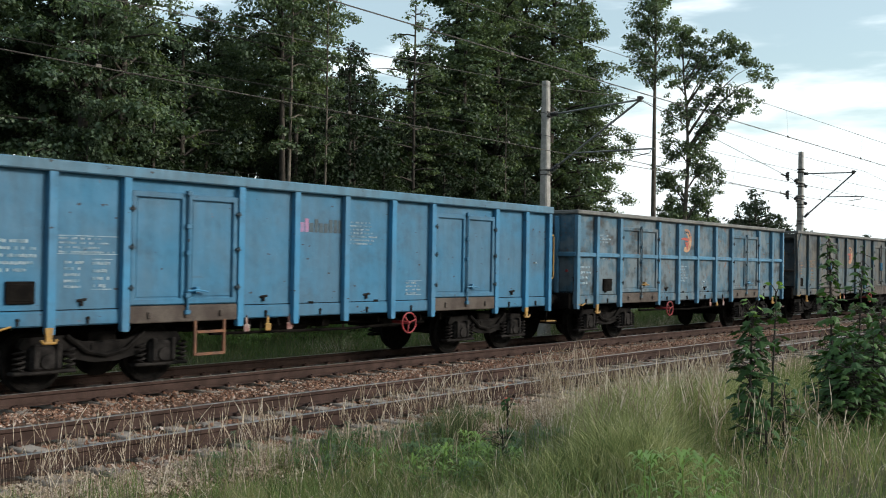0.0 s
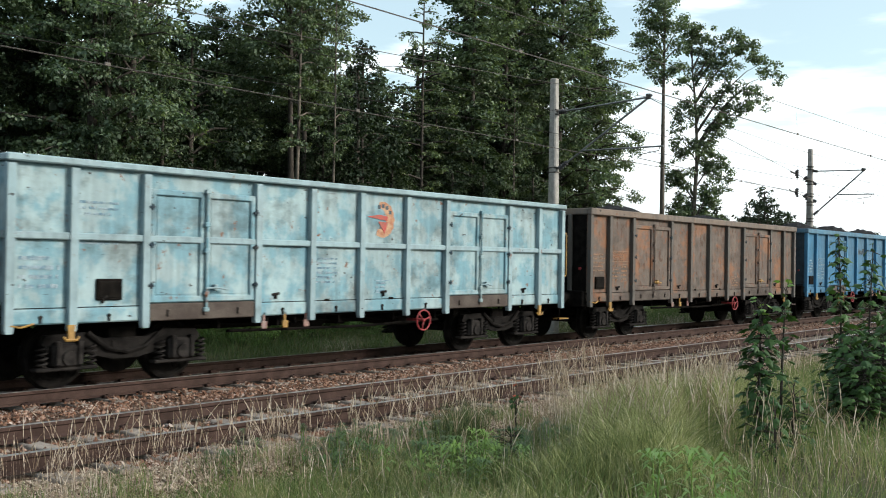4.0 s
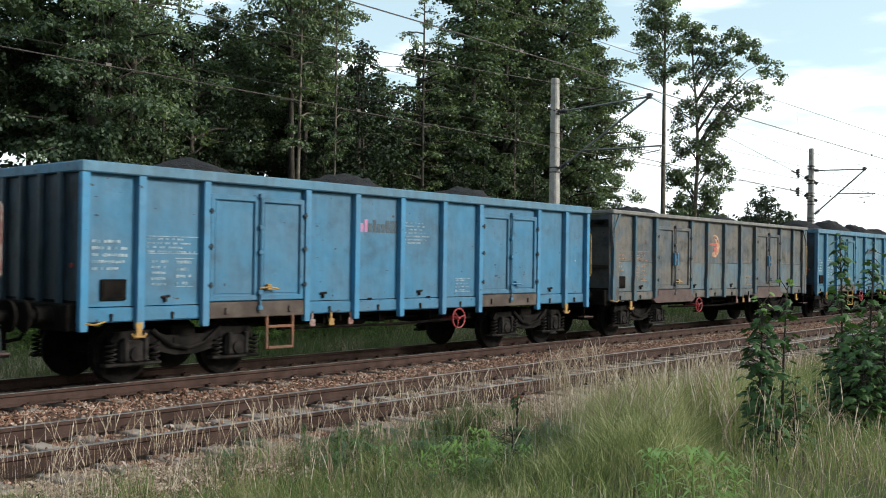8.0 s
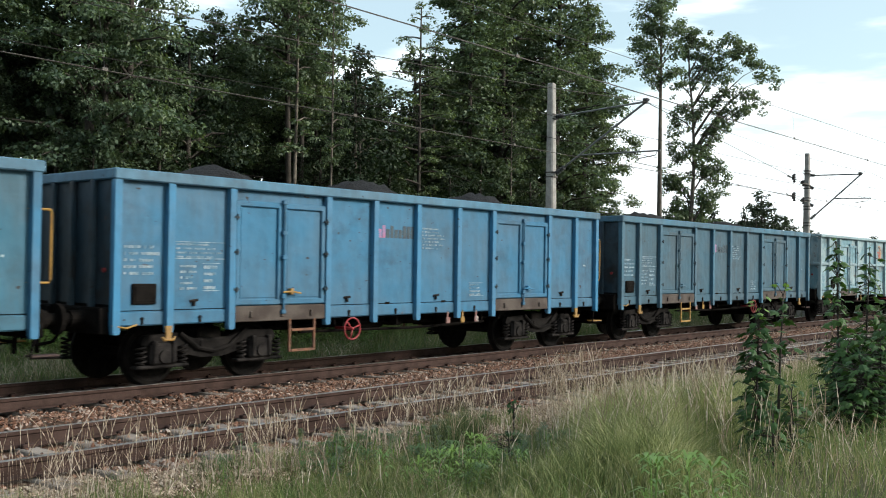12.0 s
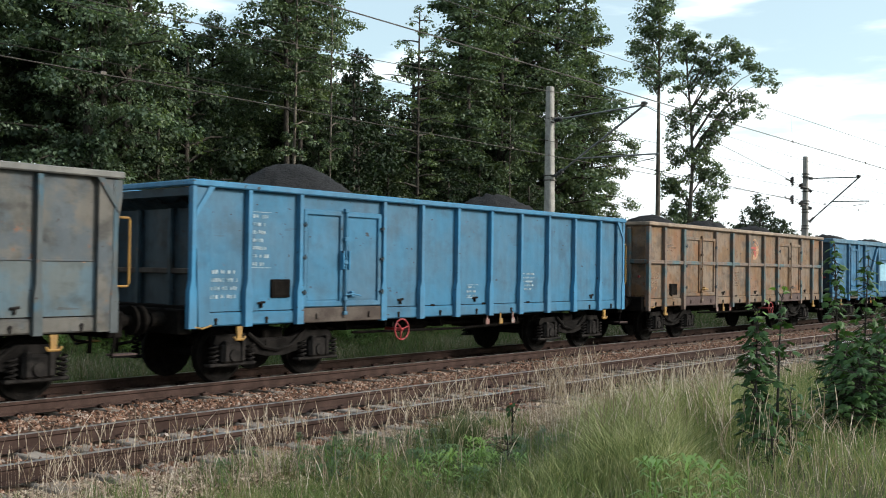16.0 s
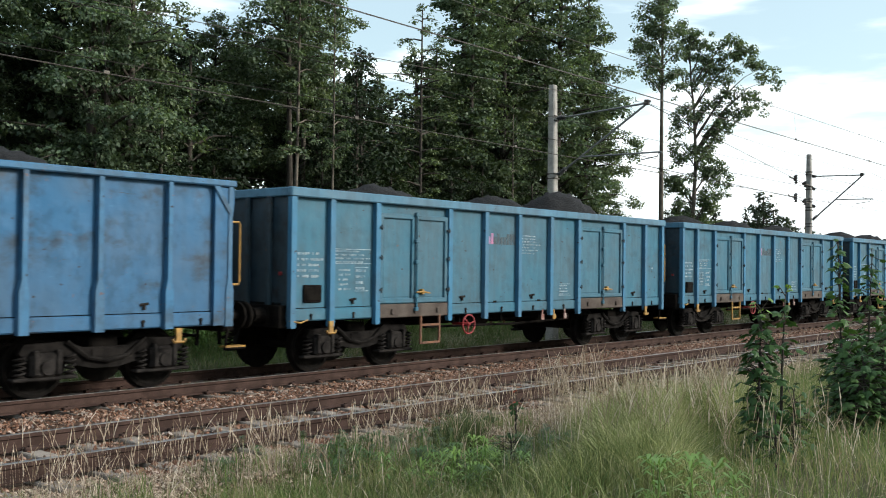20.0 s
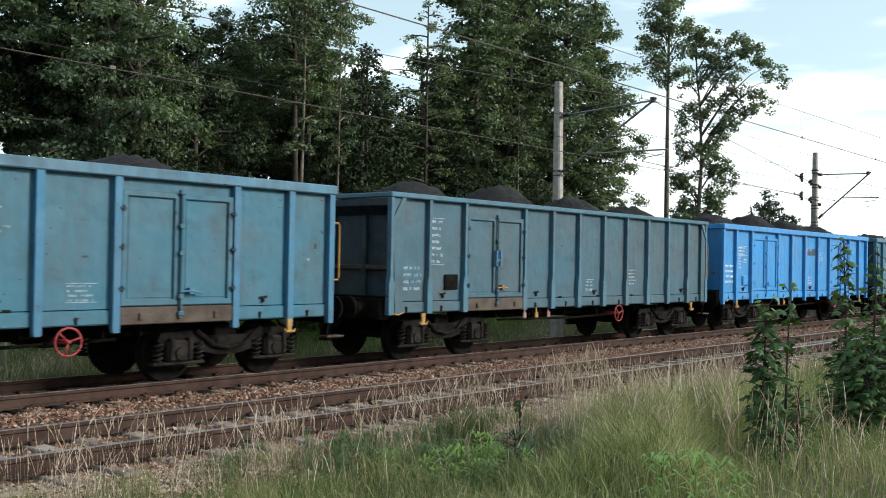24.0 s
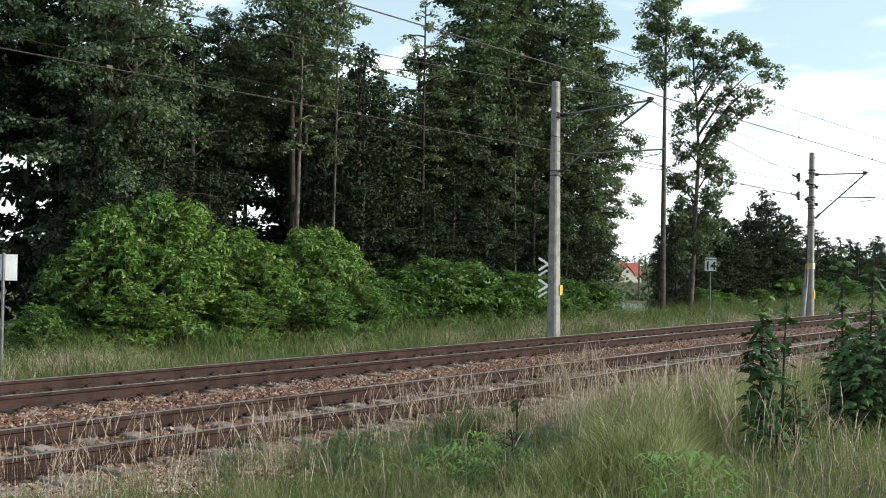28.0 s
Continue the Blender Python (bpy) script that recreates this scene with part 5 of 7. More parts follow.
m2 = mast(47.18, 17.2, 7.52, 0.32, 0.205, "grey concrete tension mast with a raking leg")
part("raking_leg", Geo().tube([(46.76, 17.45, -0.7), (47.06, 17.3, 2.1)], [0.14, 0.11], 8).mesh("raking_leg"), M_MAST, m2)
for z in (6.6, 5.9, 5.3, 4.9, 4.1):
    clamp(m2, 47.18, 17.2, z, 0.15)
cantilever(m2, 47.18, 17.2, 6.45, 4.35, 14.75, 6.40, 5.05)
for z, wz, far_y, far_z in ((6.02, 6.14, 13.95, 6.7), (5.18, 5.28, 14.3, 4.98)):
    insulator(m2, (46.55, 17.15, z - 0.14), (46.55, 17.15, z + 0.16))
    insulator(m2, (46.30, 17.12, z - 0.06), (46.30, 17.12, z + 0.10))
    part("wheel_arm", Geo().cbox(46.2, 47.1, 17.12, 17.18, z - 0.03, z + 0.03, 0.01).mesh("wheel_arm"), M_DARKMETAL, m2)
    # the tensioned wire that ends here, with its dark wheel
    part("tension_wire", Geo().tube([(46.4, 17.15, z), (45.0, 17.0, wz), (25.5, far_y, far_z)], 0.011, 5).mesh("tension_wire"), M_FEEDER, m2, "dark wire pulled taut to the mast")
    insulator(m2, (45.0, 17.0, wz - 0.20), (45.0, 17.0, wz + 0.22))
    insulator(m2, (44.86, 17.0, wz - 0.10), (44.86, 17.0, wz + 0.16))
    part("wheel_tie", Geo().tube([(44.7, 17.0, wz + 0.01), (43.9, 16.9, wz + 0.02)], 0.03, 6).mesh("wheel_tie"), M_DARKMETAL, m2)
    insulator(m2, (47.34, 17.2, z - 0.1), (47.68, 17.1, z - 0.15))
part("leg_cap", Geo().tube([(47.04, 17.31, 1.92), (47.06, 17.3, 2.12)], [0.122, 0.12], 8).mesh("leg_cap"), M_SIGN, m2, "yellow painted cap")
part("weight_wire", Geo().tube([(46.78, 17.2, 5.3), (46.78, 17.25, 1.0)], 0.018, 6).mesh("weight_wire"), M_DARKMETAL, m2)
part("warning_band", Geo().cbox(47.02, 47.34, 17.04, 17.36, 1.92, 2.20, 0.01).mesh("warning_band"), M_RENDER, m2, "cream painted band")
part("warning_plate", Geo().cbox(47.16, 47.32, 17.02, 17.045, 0.48, 0.88, 0.004).mesh("warning_plate"), M_SIGN, m2)


SPANS = (-190.0, -147.0, -104.0, -61.0, -17.6, 25.36, 47.2, 90.0, 133.0, 176.0, 219.0, 262.0, 305.0)


def hang(x, ys, zs, sag):
    """Where a wire runs at x. ys, zs: its place at the supports at -17.6, 25.36 and 47.2 m, kept on beyond them."""
    near = (SPANS[4], SPANS[5], SPANS[6])
    k = max(i for i in range(len(SPANS) - 1) if SPANS[i] <= x + 1e-6)
    u = (x - SPANS[k]) / (SPANS[k + 1] - SPANS[k])
    drop = 4 * sag * u * (1 - u) * ((SPANS[k + 1] - SPANS[k]) / 43.0) ** 2
    return float(np.interp(x, near, ys)), float(np.interp(x, near, zs)) - drop


def wire(name, ys, zs, sag, r, label):
    """A wire along the track, hung at every mast."""
    pts = []
    for a, b in zip(SPANS, SPANS[1:]):
        for i in range(10):
            x = a + (b - a) * i / 10
            y, z = hang(x, ys, zs, sag)
            pts.append((x, y, z))
    return thing(name, Geo().tube(pts, r, 5).mesh(name), M_FEEDER if name == "feeder_wire" else M_WIRE, label, "overhead wire", "overhead wires")


def droppers(carrier, upper, lower, xs, r):
    for x in xs:
        y0, z0 = hang(x, *upper)
        y1, z1 = hang(x, *lower)
        part("dropper", Geo().tube([(x, y0, z0), (x, y1, z1)], r, 4).mesh("dropper"), M_WIRE, carrier)
        part("wire_clip", Geo().cbox(x - 0.05, x + 0.05, y1 - 0.012, y1 + 0.012, z1 - 0.015, z1 + 0.045, 0.006).mesh("wire_clip"), M_DARKMETAL, carrier)


FAR_CARRIER, FAR_CONTACT = ((13.9, 13.93, 14.3), (6.72, 6.72, 6.45), 0.80), ((12.95, 14.15, 14.5), (4.80, 4.80, 4.80), 0.0)
NEAR_CARRIER, NEAR_CONTACT = ((9.75, 9.81, 9.7), (6.12, 6.10, 6.16), 0.06), ((9.45, 9.75, 9.95), (5.42, 5.38, 5.38), 0.0)
wire("contact_wire", (12.95, 14.15, 14.5), (4.80, 4.80, 4.80), 0.0, 0.006, "taut dark copper contact wire over the far track")
wire("contact_wire", (13.06, 14.28, 14.6), (4.82, 4.82, 4.82), 0.0, 0.006, "taut dark copper contact wire over the far track")
carrier = wire("messenger_wire", *FAR_CARRIER, 0.0075, "sagging dark messenger wire over the far track")
droppers(carrier, FAR_CARRIER, FAR_CONTACT, [-14 + 5.5 * k for k in range(7)] + [28.0 + 4.6 * k for k in range(5)] + [52.0 + 7 * k for k in range(6)], 0.003)
wire("contact_wire", (9.45, 9.75, 9.95), (5.42, 5.38, 5.38), 0.0, 0.006, "taut dark copper contact wire over the near track")
wire("contact_wire", (9.55, 9.85, 10.05), (5.46, 5.43, 5.43), 0.0, 0.0055, "taut dark copper contact wire over the near track")
near_carrier = wire("messenger_wire", *NEAR_CARRIER, 0.0065, "dark messenger wire over the near track")
droppers(near_carrier, NEAR_CARRIER, NEAR_CONTACT, [-12 + 6.3 * k for k in range(12)], 0.002)
wire("feeder_wire", (17.0, 17.0, 17.0), (7.05, 6.54, 6.50), 0.02, 0.0085, "dark feeder wire along the masts")
wire("feeder_wire", (17.0, 17.0, 17.0), (5.62, 5.86, 5.9), 0.03, 0.009, "dark feeder wire along the masts")


def number_sign():
    x, y = 43.3, 20.5
    z0 = float(ground_z(x, y))
    s = thing("distance_sign", None, None, "white distance sign with black figures on a thin post", "sign")
    q = pose(x, y, 0, 0, 0, -62)
    part("post", Geo().tube([(0, 0.03, z0 - 0.2), (0, 0.03, 2.4)], 0.03, 8).mesh("post"), M_METAL, s, "", q)
    part("plate", Geo().cbox(-0.26, 0.26, -0.012, 0.012, 1.72, 2.36, 0.006).mesh("plate"), M_PLATE, s, "", q)
    for z in (1.70, 2.26):
        part("border", Geo().box(-0.26, 0.26, -0.018, -0.013, z, z + 0.04).mesh("border"), M_BLACK, s, "", q)
    cu = bpy.data.curves.new("figures", "FONT")
    cu.body, cu.size, cu.extrude, cu.align_x = "14", 0.52, 0.004, "CENTER"
    cu.offset = 0.02
    ob = new("figures", cu)
    cu.materials.append(M_BLACK)
    ob.parent = s
    ob.matrix_basis = q @ pose(0, -0.019, 1.815, 90, 0, 0)


number_sign()


def crossing_sign():
    s = thing("crossing_warning_sign", None, None, "two white crossing warning crosses on a grey post", "sign")
    q = pose(29.2, 20.0, 0, 0, 0, -50)
    part("post", Geo().tube([(0.05, 0.05, -0.6), (0.05, 0.05, 2.3)], 0.035, 8).mesh("post"), M_METAL, s, "", q)
    for z in (1.92, 1.15):
        for a in (33, -33):
            part("cross_board", Geo().cbox(-0.40, 0.40, -0.012, 0.012, -0.042, 0.042, 0.004).mesh("cross_board"), M_PLATE, s, "white enamel board", q @ pose(-0.05, 0.012 if a > 0 else -0.014, z, 0, a, 0))
        for a in (33, -33):
            part("half_board", Geo().cbox(-0.40, -0.03, -0.012, 0.012, -0.036, 0.036, 0.004).mesh("half_board"), M_PLATE, s, "white enamel board", q @ pose(-0.05, 0.0, z - 0.20, 0, -33 if a > 0 else 213, 0))


crossing_sign()


def back_sign():
    s = thing("trackside_sign", None, None, "white rectangular trackside sign on a grey post", "sign")
    q = pose(9.42, 20.0, 0, 0, 0, -28)
    part("post", Geo().tube([(0, -0.03, -0.6), (0, -0.03, 1.95)], 0.032, 8).mesh("post"), M_METAL, s, "", q)
    part("plate", Geo().cbox(-0.26, 0.26, 0.0, 0.02, 1.38, 1.92, 0.006).mesh("plate"), M_PLATE, s, "", q)


back_sign()
thing("concrete_kerb", Geo().cbox(6.0, 10.3, 22.3, 22.6, -0.5, 0.32, 0.03).mesh("concrete_kerb"), M_STONEWALL, "old grey concrete retaining kerb among weeds", "kerb")


# ---- trees and bushes ----
def leaf_cloud(rs, centers, radii, count, size, up=0.6, flat=0.75, slim=0.5, stray=0.6):
    """Small folded leaves scattered in clumps: arrays of corners and faces."""
    centers, radii = np.asarray(centers, float), np.asarray(radii, float)
    pick = rs.choice(len(centers), count, p=radii ** 2 / (radii ** 2).sum())
    d = rs.randn(count, 3)
    d /= np.linalg.norm(d, axis=1)[:, None]
    p = centers[pick] + d * (radii[pick] * rs.rand(count) ** 0.45)[:, None] * np.array([1, 1, flat])
    nrm = stray * rs.randn(count, 3) + d * 0.8 + np.array([0, 0, up])
    nrm /= np.linalg.norm(nrm, axis=1)[:, None]
    t = np.cross(nrm, rs.randn(count, 3))
    t /= np.linalg.norm(t, axis=1)[:, None]
    b = np.cross(nrm, t)
    s = (size * (0.6 + 0.8 * rs.rand(count)))[:, None]
    fold = nrm * s * 0.14
    v = np.stack([p - t * s * 0.5, p - t * s * 0.05 + b * s * 0.5 * slim + fold, p + t * s * 0.5 - fold, p - t * s * 0.05 - b * s * 0.5 * slim + fold], 1)
    return v.reshape(-1, 3), np.arange(4 * count).reshape(-1, 4)


def limbs_and_sprays(rs, g, axis, height, radius, crown_from, limbs, sprays, rise, droop, spray_r, top_heavy=0.0, side=None):
    """Limbs spiralling up the trunk, drawn into g, with flat sprays of leaves along them: centres and radii."""
    cs, rr = [], []
    for i in range(limbs):
        u = ((i + rs.rand()) / limbs) ** (1.0 - 0.35 * top_heavy)
        z = crown_from + (height - crown_from) * u
        prof = max(0.14, math.sin(math.pi * min(0.985, 0.16 + 0.83 * u ** (1 + 0.6 * top_heavy))) ** 0.75)
        a = 2.39996 * i + rs.uniform(-0.5, 0.5)
        ln = radius * prof * rs.uniform(0.55, 1.2)
        d = Vector((math.cos(a), math.sin(a), 0))
        if side is not None:
            d = (d + side).normalized() if rs.rand() < 0.6 else d
        s = axis(max(0.3, z - rise * ln))
        at = lambda q: s + d * (ln * q) + Vector((0, 0, ln * (2 * rise * q - (rise + droop) * q * q)))
        g.tube([s, at(0.35), at(0.7), at(1.0)], [0.022 + 0.014 * ln, 0.018 + 0.008 * ln, 0.014, 0.006], 4, False)
        n = Vector((-d.y, d.x, 0))
        for k in range(max(3, int(sprays * (0.35 + 0.65 * ln / radius)))):
            q = rs.uniform(0.22, 1.08)
            c = at(q) + n * (rs.uniform(-0.5, 0.5) * ln * (1.15 - q)) + Vector((0, 0, rs.uniform(-0.16, 0.10)))
            cs.append(c)
            rr.append(spray_r * rs.uniform(0.6, 1.25) * (0.75 if u > 0.9 else 1.0))
    return cs, rr


def make_tree(name, seed, height, radius, crown_from, limbs, leaves, leaf, bark, leaf_size, label, category="tree", lean=0.3, trunk_r=0.16, top_heavy=0.0, group="trees of the wood", sprays=8, rise=0.35, droop=0.25, spray_r=0.36, side=None, flat=0.42):
    rs = np.random.RandomState(seed)
    bend = rs.uniform(-lean, lean, 2)
    axis = lambda z: Vector((bend[0] * math.sin(2.2 * z / height), bend[1] * math.sin(1.7 * z / height), z))
    g = Geo()
    zs = np.linspace(-0.5, height * 0.97, 12)
    g.tube([axis(z) for z in zs], [trunk_r * (1 - 0.9 * max(z, 0) / height) + 0.012 for z in zs], 8)
    boughs = Geo()
    cs, rr = limbs_and_sprays(rs, boughs, axis, height, radius, crown_from, limbs, sprays, rise, droop, spray_r, top_heavy, side)
    t = thing(name, None, None, label, category, group)
    part("trunk", g.mesh("trunk", True), bark, t)
    tagged(part("bough", boughs.mesh("bough", True), bark, t), kind="stuff")
    v, f = leaf_cloud(rs, cs, rr, leaves, leaf_size, 0.95, flat, 0.72, 0.45)
    part("crown", array_mesh("crown", v, f), leaf, t)
    return t


def planted(proto, x, y, height, own_height, turn, wide=1.0, first=None):
    k = height / own_height
    m = Matrix.Translation((x, y, float(ground_z(x, y)))) @ pose(0, 0, 0, 0, 0, turn) @ Matrix.Diagonal((k * wide, k * wide, k, 1))
    if not first:
        m = m @ Matrix.Diagonal((*(1 / s for s in proto.scale), 1))
    if first:
        proto.matrix_basis = m
        return proto
    return copy_thing(proto, m)


KINDS = {
    "broad": (make_tree("alder_tree", 1, 12.0, 2.7, 1.6, 76, 29500, M_ALDER, M_BARK, 0.098, "tall dark green alder with a dense full crown", sprays=11, spray_r=0.39), 12.0),
    "narrow": (make_tree("alder_tree", 2, 12.0, 1.9, 1.8, 68, 22000, M_ALDER, M_BARK, 0.095, "slim dark green alder in the wood's edge", sprays=11, spray_r=0.37), 12.0),
    "ragged": (make_tree("alder_tree", 3, 12.0, 2.4, 2.0, 50, 16500, M_ALDER, M_BARK, 0.098, "ragged green alder with a gappy crown", sprays=11, spray_r=0.36), 12.0),
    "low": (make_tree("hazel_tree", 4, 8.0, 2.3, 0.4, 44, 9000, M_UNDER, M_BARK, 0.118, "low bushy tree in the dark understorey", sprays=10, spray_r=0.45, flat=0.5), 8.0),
    "pole": (make_tree("slender_alder", 6, 11.0, 0.95, 5.4, 22, 2300, M_ALDER, M_PALEBARK, 0.095, "slender pale-trunked young alder with few leaves", lean=0.25, trunk_r=0.075, sprays=5, spray_r=0.24), 11.0),
    "crowned": (make_tree("crowned_alder", 15, 12.0, 1.75, 7.0, 48, 16000, M_ALDER, M_BARK, 0.095, "tall alder, bare below its high crown", lean=0.35, trunk_r=0.12, sprays=12, spray_r=0.36), 12.0),
    "wispy": (make_tree("wispy_alder", 16, 12.0, 1.6, 4.6, 34, 4200, M_ALDER, M_BARK, 0.09, "thin open young tree with wispy level boughs", lean=0.15, trunk_r=0.085, sprays=8, spray_r=0.22, rise=0.15, droop=0.12), 12.0),
    "slim": (make_tree("slim_alder", 8, 12.0, 1.1, 2.0, 54, 14500, M_ALDER, M_BARK, 0.095, "slim dark green alder squeezed between its neighbours", lean=0.4, trunk_r=0.11, sprays=10, spray_r=0.36), 12.0),
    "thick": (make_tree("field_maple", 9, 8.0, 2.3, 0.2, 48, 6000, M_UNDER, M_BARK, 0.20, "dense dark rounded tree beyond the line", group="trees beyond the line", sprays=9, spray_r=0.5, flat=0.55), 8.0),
    "back": (make_tree("alder_tree", 7, 12.0, 2.6, 1.0, 46, 4800, M_UNDER, M_BARK, 0.25, "alder deep inside the wood, its leaves coloured darker for shade", sprays=9, spray_r=0.55, flat=0.6), 12.0),
}
USED = set()


def plant(kind, x, y, top, turn=0.0, wide=1.0):
    """A tree of that kind whose crown ends at the height top over the rails."""
    if kind in ("narrow", "ragged") and wide < 0.68:
        kind, wide = "slim", wide * 1.9 / 1.1
    elif kind == "broad" and wide < 0.76:
        kind, wide = "narrow", wide * 2.7 / 1.9
    proto, own = KINDS[kind]
    h = top - float(ground_z(x, y))
    t = planted(proto, x, y, h, own, turn, wide, first=kind not in USED)
    USED.add(kind)
    return t


rnd = random.Random(11)
# the wood's front, from the far left along the line
for kind, x, y, top, wide in (("ragged", 9.8, 26.5, 12.0, 0.7), ("ragged", 14.7, 26.0, 14.6, 0.95), ("crowned", 11.7, 28.6, 14.4, 1.1), ("ragged", 15.9, 25.8, 15.0, 0.85), ("narrow", 15.0, 25.4, 12.6, 0.8), ("narrow", 16.6, 27.2, 13.6, 0.70), ("back", 15.6, 29.0, 14.2, 0.9), ("back", 17.4, 30.0, 14.0, 0.7), ("crowned", 22.1, 25.6, 14.2, 0.92), ("crowned", 23.4, 26.8, 13.6, 0.85),
                              ("low", 18.3, 26.4, 9.2, 0.9), ("crowned", 20.3, 27.6, 10.6, 0.95), ("pole", 20.9, 24.3, 11.6, 1.0), ("pole", 22.25, 24.0, 11.0, 0.7), ("low", 25.2, 26.0, 9.3, 0.9),
                              ("low", 26.6, 27.2, 10.3, 0.95), ("ragged", 24.6, 27.2, 10.4, 0.8), ("back", 19.6, 30.0, 10.4, 0.8), ("back", 27.6, 28.6, 10.1, 0.75), ("narrow", 28.2, 27.4, 9.8, 0.8), ("ragged", 26.2, 28.0, 9.7, 0.7)):
    plant(kind, x, y, top, rnd.uniform(0, 360), wide)
for kind, x, y, top, wide in (("wispy", 28.4, 25.4, 12.3, 1.0), ("broad", 35.0, 26.6, 18.0, 0.80), ("broad", 37.8, 25.8, 17.6, 0.74), ("narrow", 39.5, 25.2, 15.6, 0.88), ("narrow", 40.5, 25.8, 14.8, 0.7), ("slim", 41.0, 25.1, 12.6, 1.0), ("slim", 32.6, 26.3, 15.4, 1.1), ("slim", 33.6, 27.4, 16.4, 1.4),
                              ("low", 29.8, 27.5, 10.6, 0.95), ("ragged", 31.0, 27.2, 11.4, 0.6), ("low", 36.0, 28.0, 10.0, 1.0), ("pole", 33.2, 24.4, 9.0, 0.8), ("narrow", 36.2, 26.8, 16.8, 0.74), ("low", 24.6, 28.2, 8.6, 1.0),
                              ("ragged", 38.6, 26.6, 16.4, 0.66), ("back", 40.0, 29.4, 16.6, 0.7), ("low", 39.6, 26.2, 6.8, 0.8), ("wispy", 41.6, 25.2, 7.0, 0.7)):
    plant(kind, x, y, top, rnd.uniform(0, 360), wide)
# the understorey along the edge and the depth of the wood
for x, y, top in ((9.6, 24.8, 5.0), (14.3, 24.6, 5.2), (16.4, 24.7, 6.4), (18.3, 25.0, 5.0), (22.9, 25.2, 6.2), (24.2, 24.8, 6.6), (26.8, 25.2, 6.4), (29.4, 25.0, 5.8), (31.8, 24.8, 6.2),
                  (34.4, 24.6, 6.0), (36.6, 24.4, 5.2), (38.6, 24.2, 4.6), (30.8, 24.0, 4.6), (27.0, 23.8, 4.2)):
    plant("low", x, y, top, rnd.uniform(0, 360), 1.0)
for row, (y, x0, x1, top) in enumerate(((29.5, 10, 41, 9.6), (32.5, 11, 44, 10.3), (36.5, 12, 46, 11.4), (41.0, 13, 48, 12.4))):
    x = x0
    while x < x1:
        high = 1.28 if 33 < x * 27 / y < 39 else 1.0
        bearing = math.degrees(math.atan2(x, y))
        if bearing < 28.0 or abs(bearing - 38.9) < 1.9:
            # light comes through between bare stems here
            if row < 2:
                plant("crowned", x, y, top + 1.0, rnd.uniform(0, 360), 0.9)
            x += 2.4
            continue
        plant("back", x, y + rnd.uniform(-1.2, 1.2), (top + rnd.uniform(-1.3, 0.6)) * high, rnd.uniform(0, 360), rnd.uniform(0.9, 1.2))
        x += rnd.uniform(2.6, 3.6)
# the two tall bare-stemmed trees beyond the wood, and what grows under them
make = make_tree("tall_alder", 21, 17.8, 1.35, 11.4, 44, 8000, M_ALDER, M_PALEBARK, 0.128, "very tall tree with a long bare trunk and high crown", lean=0.3, trunk_r=0.15, group="", sprays=8, spray_r=0.40, rise=0.7, droop=-0.1, side=Vector((-0.62, 0.74, 0)), flat=0.7)
make.matrix_basis = pose(43.36, 23.0, float(ground_z(43.36, 23.0)))


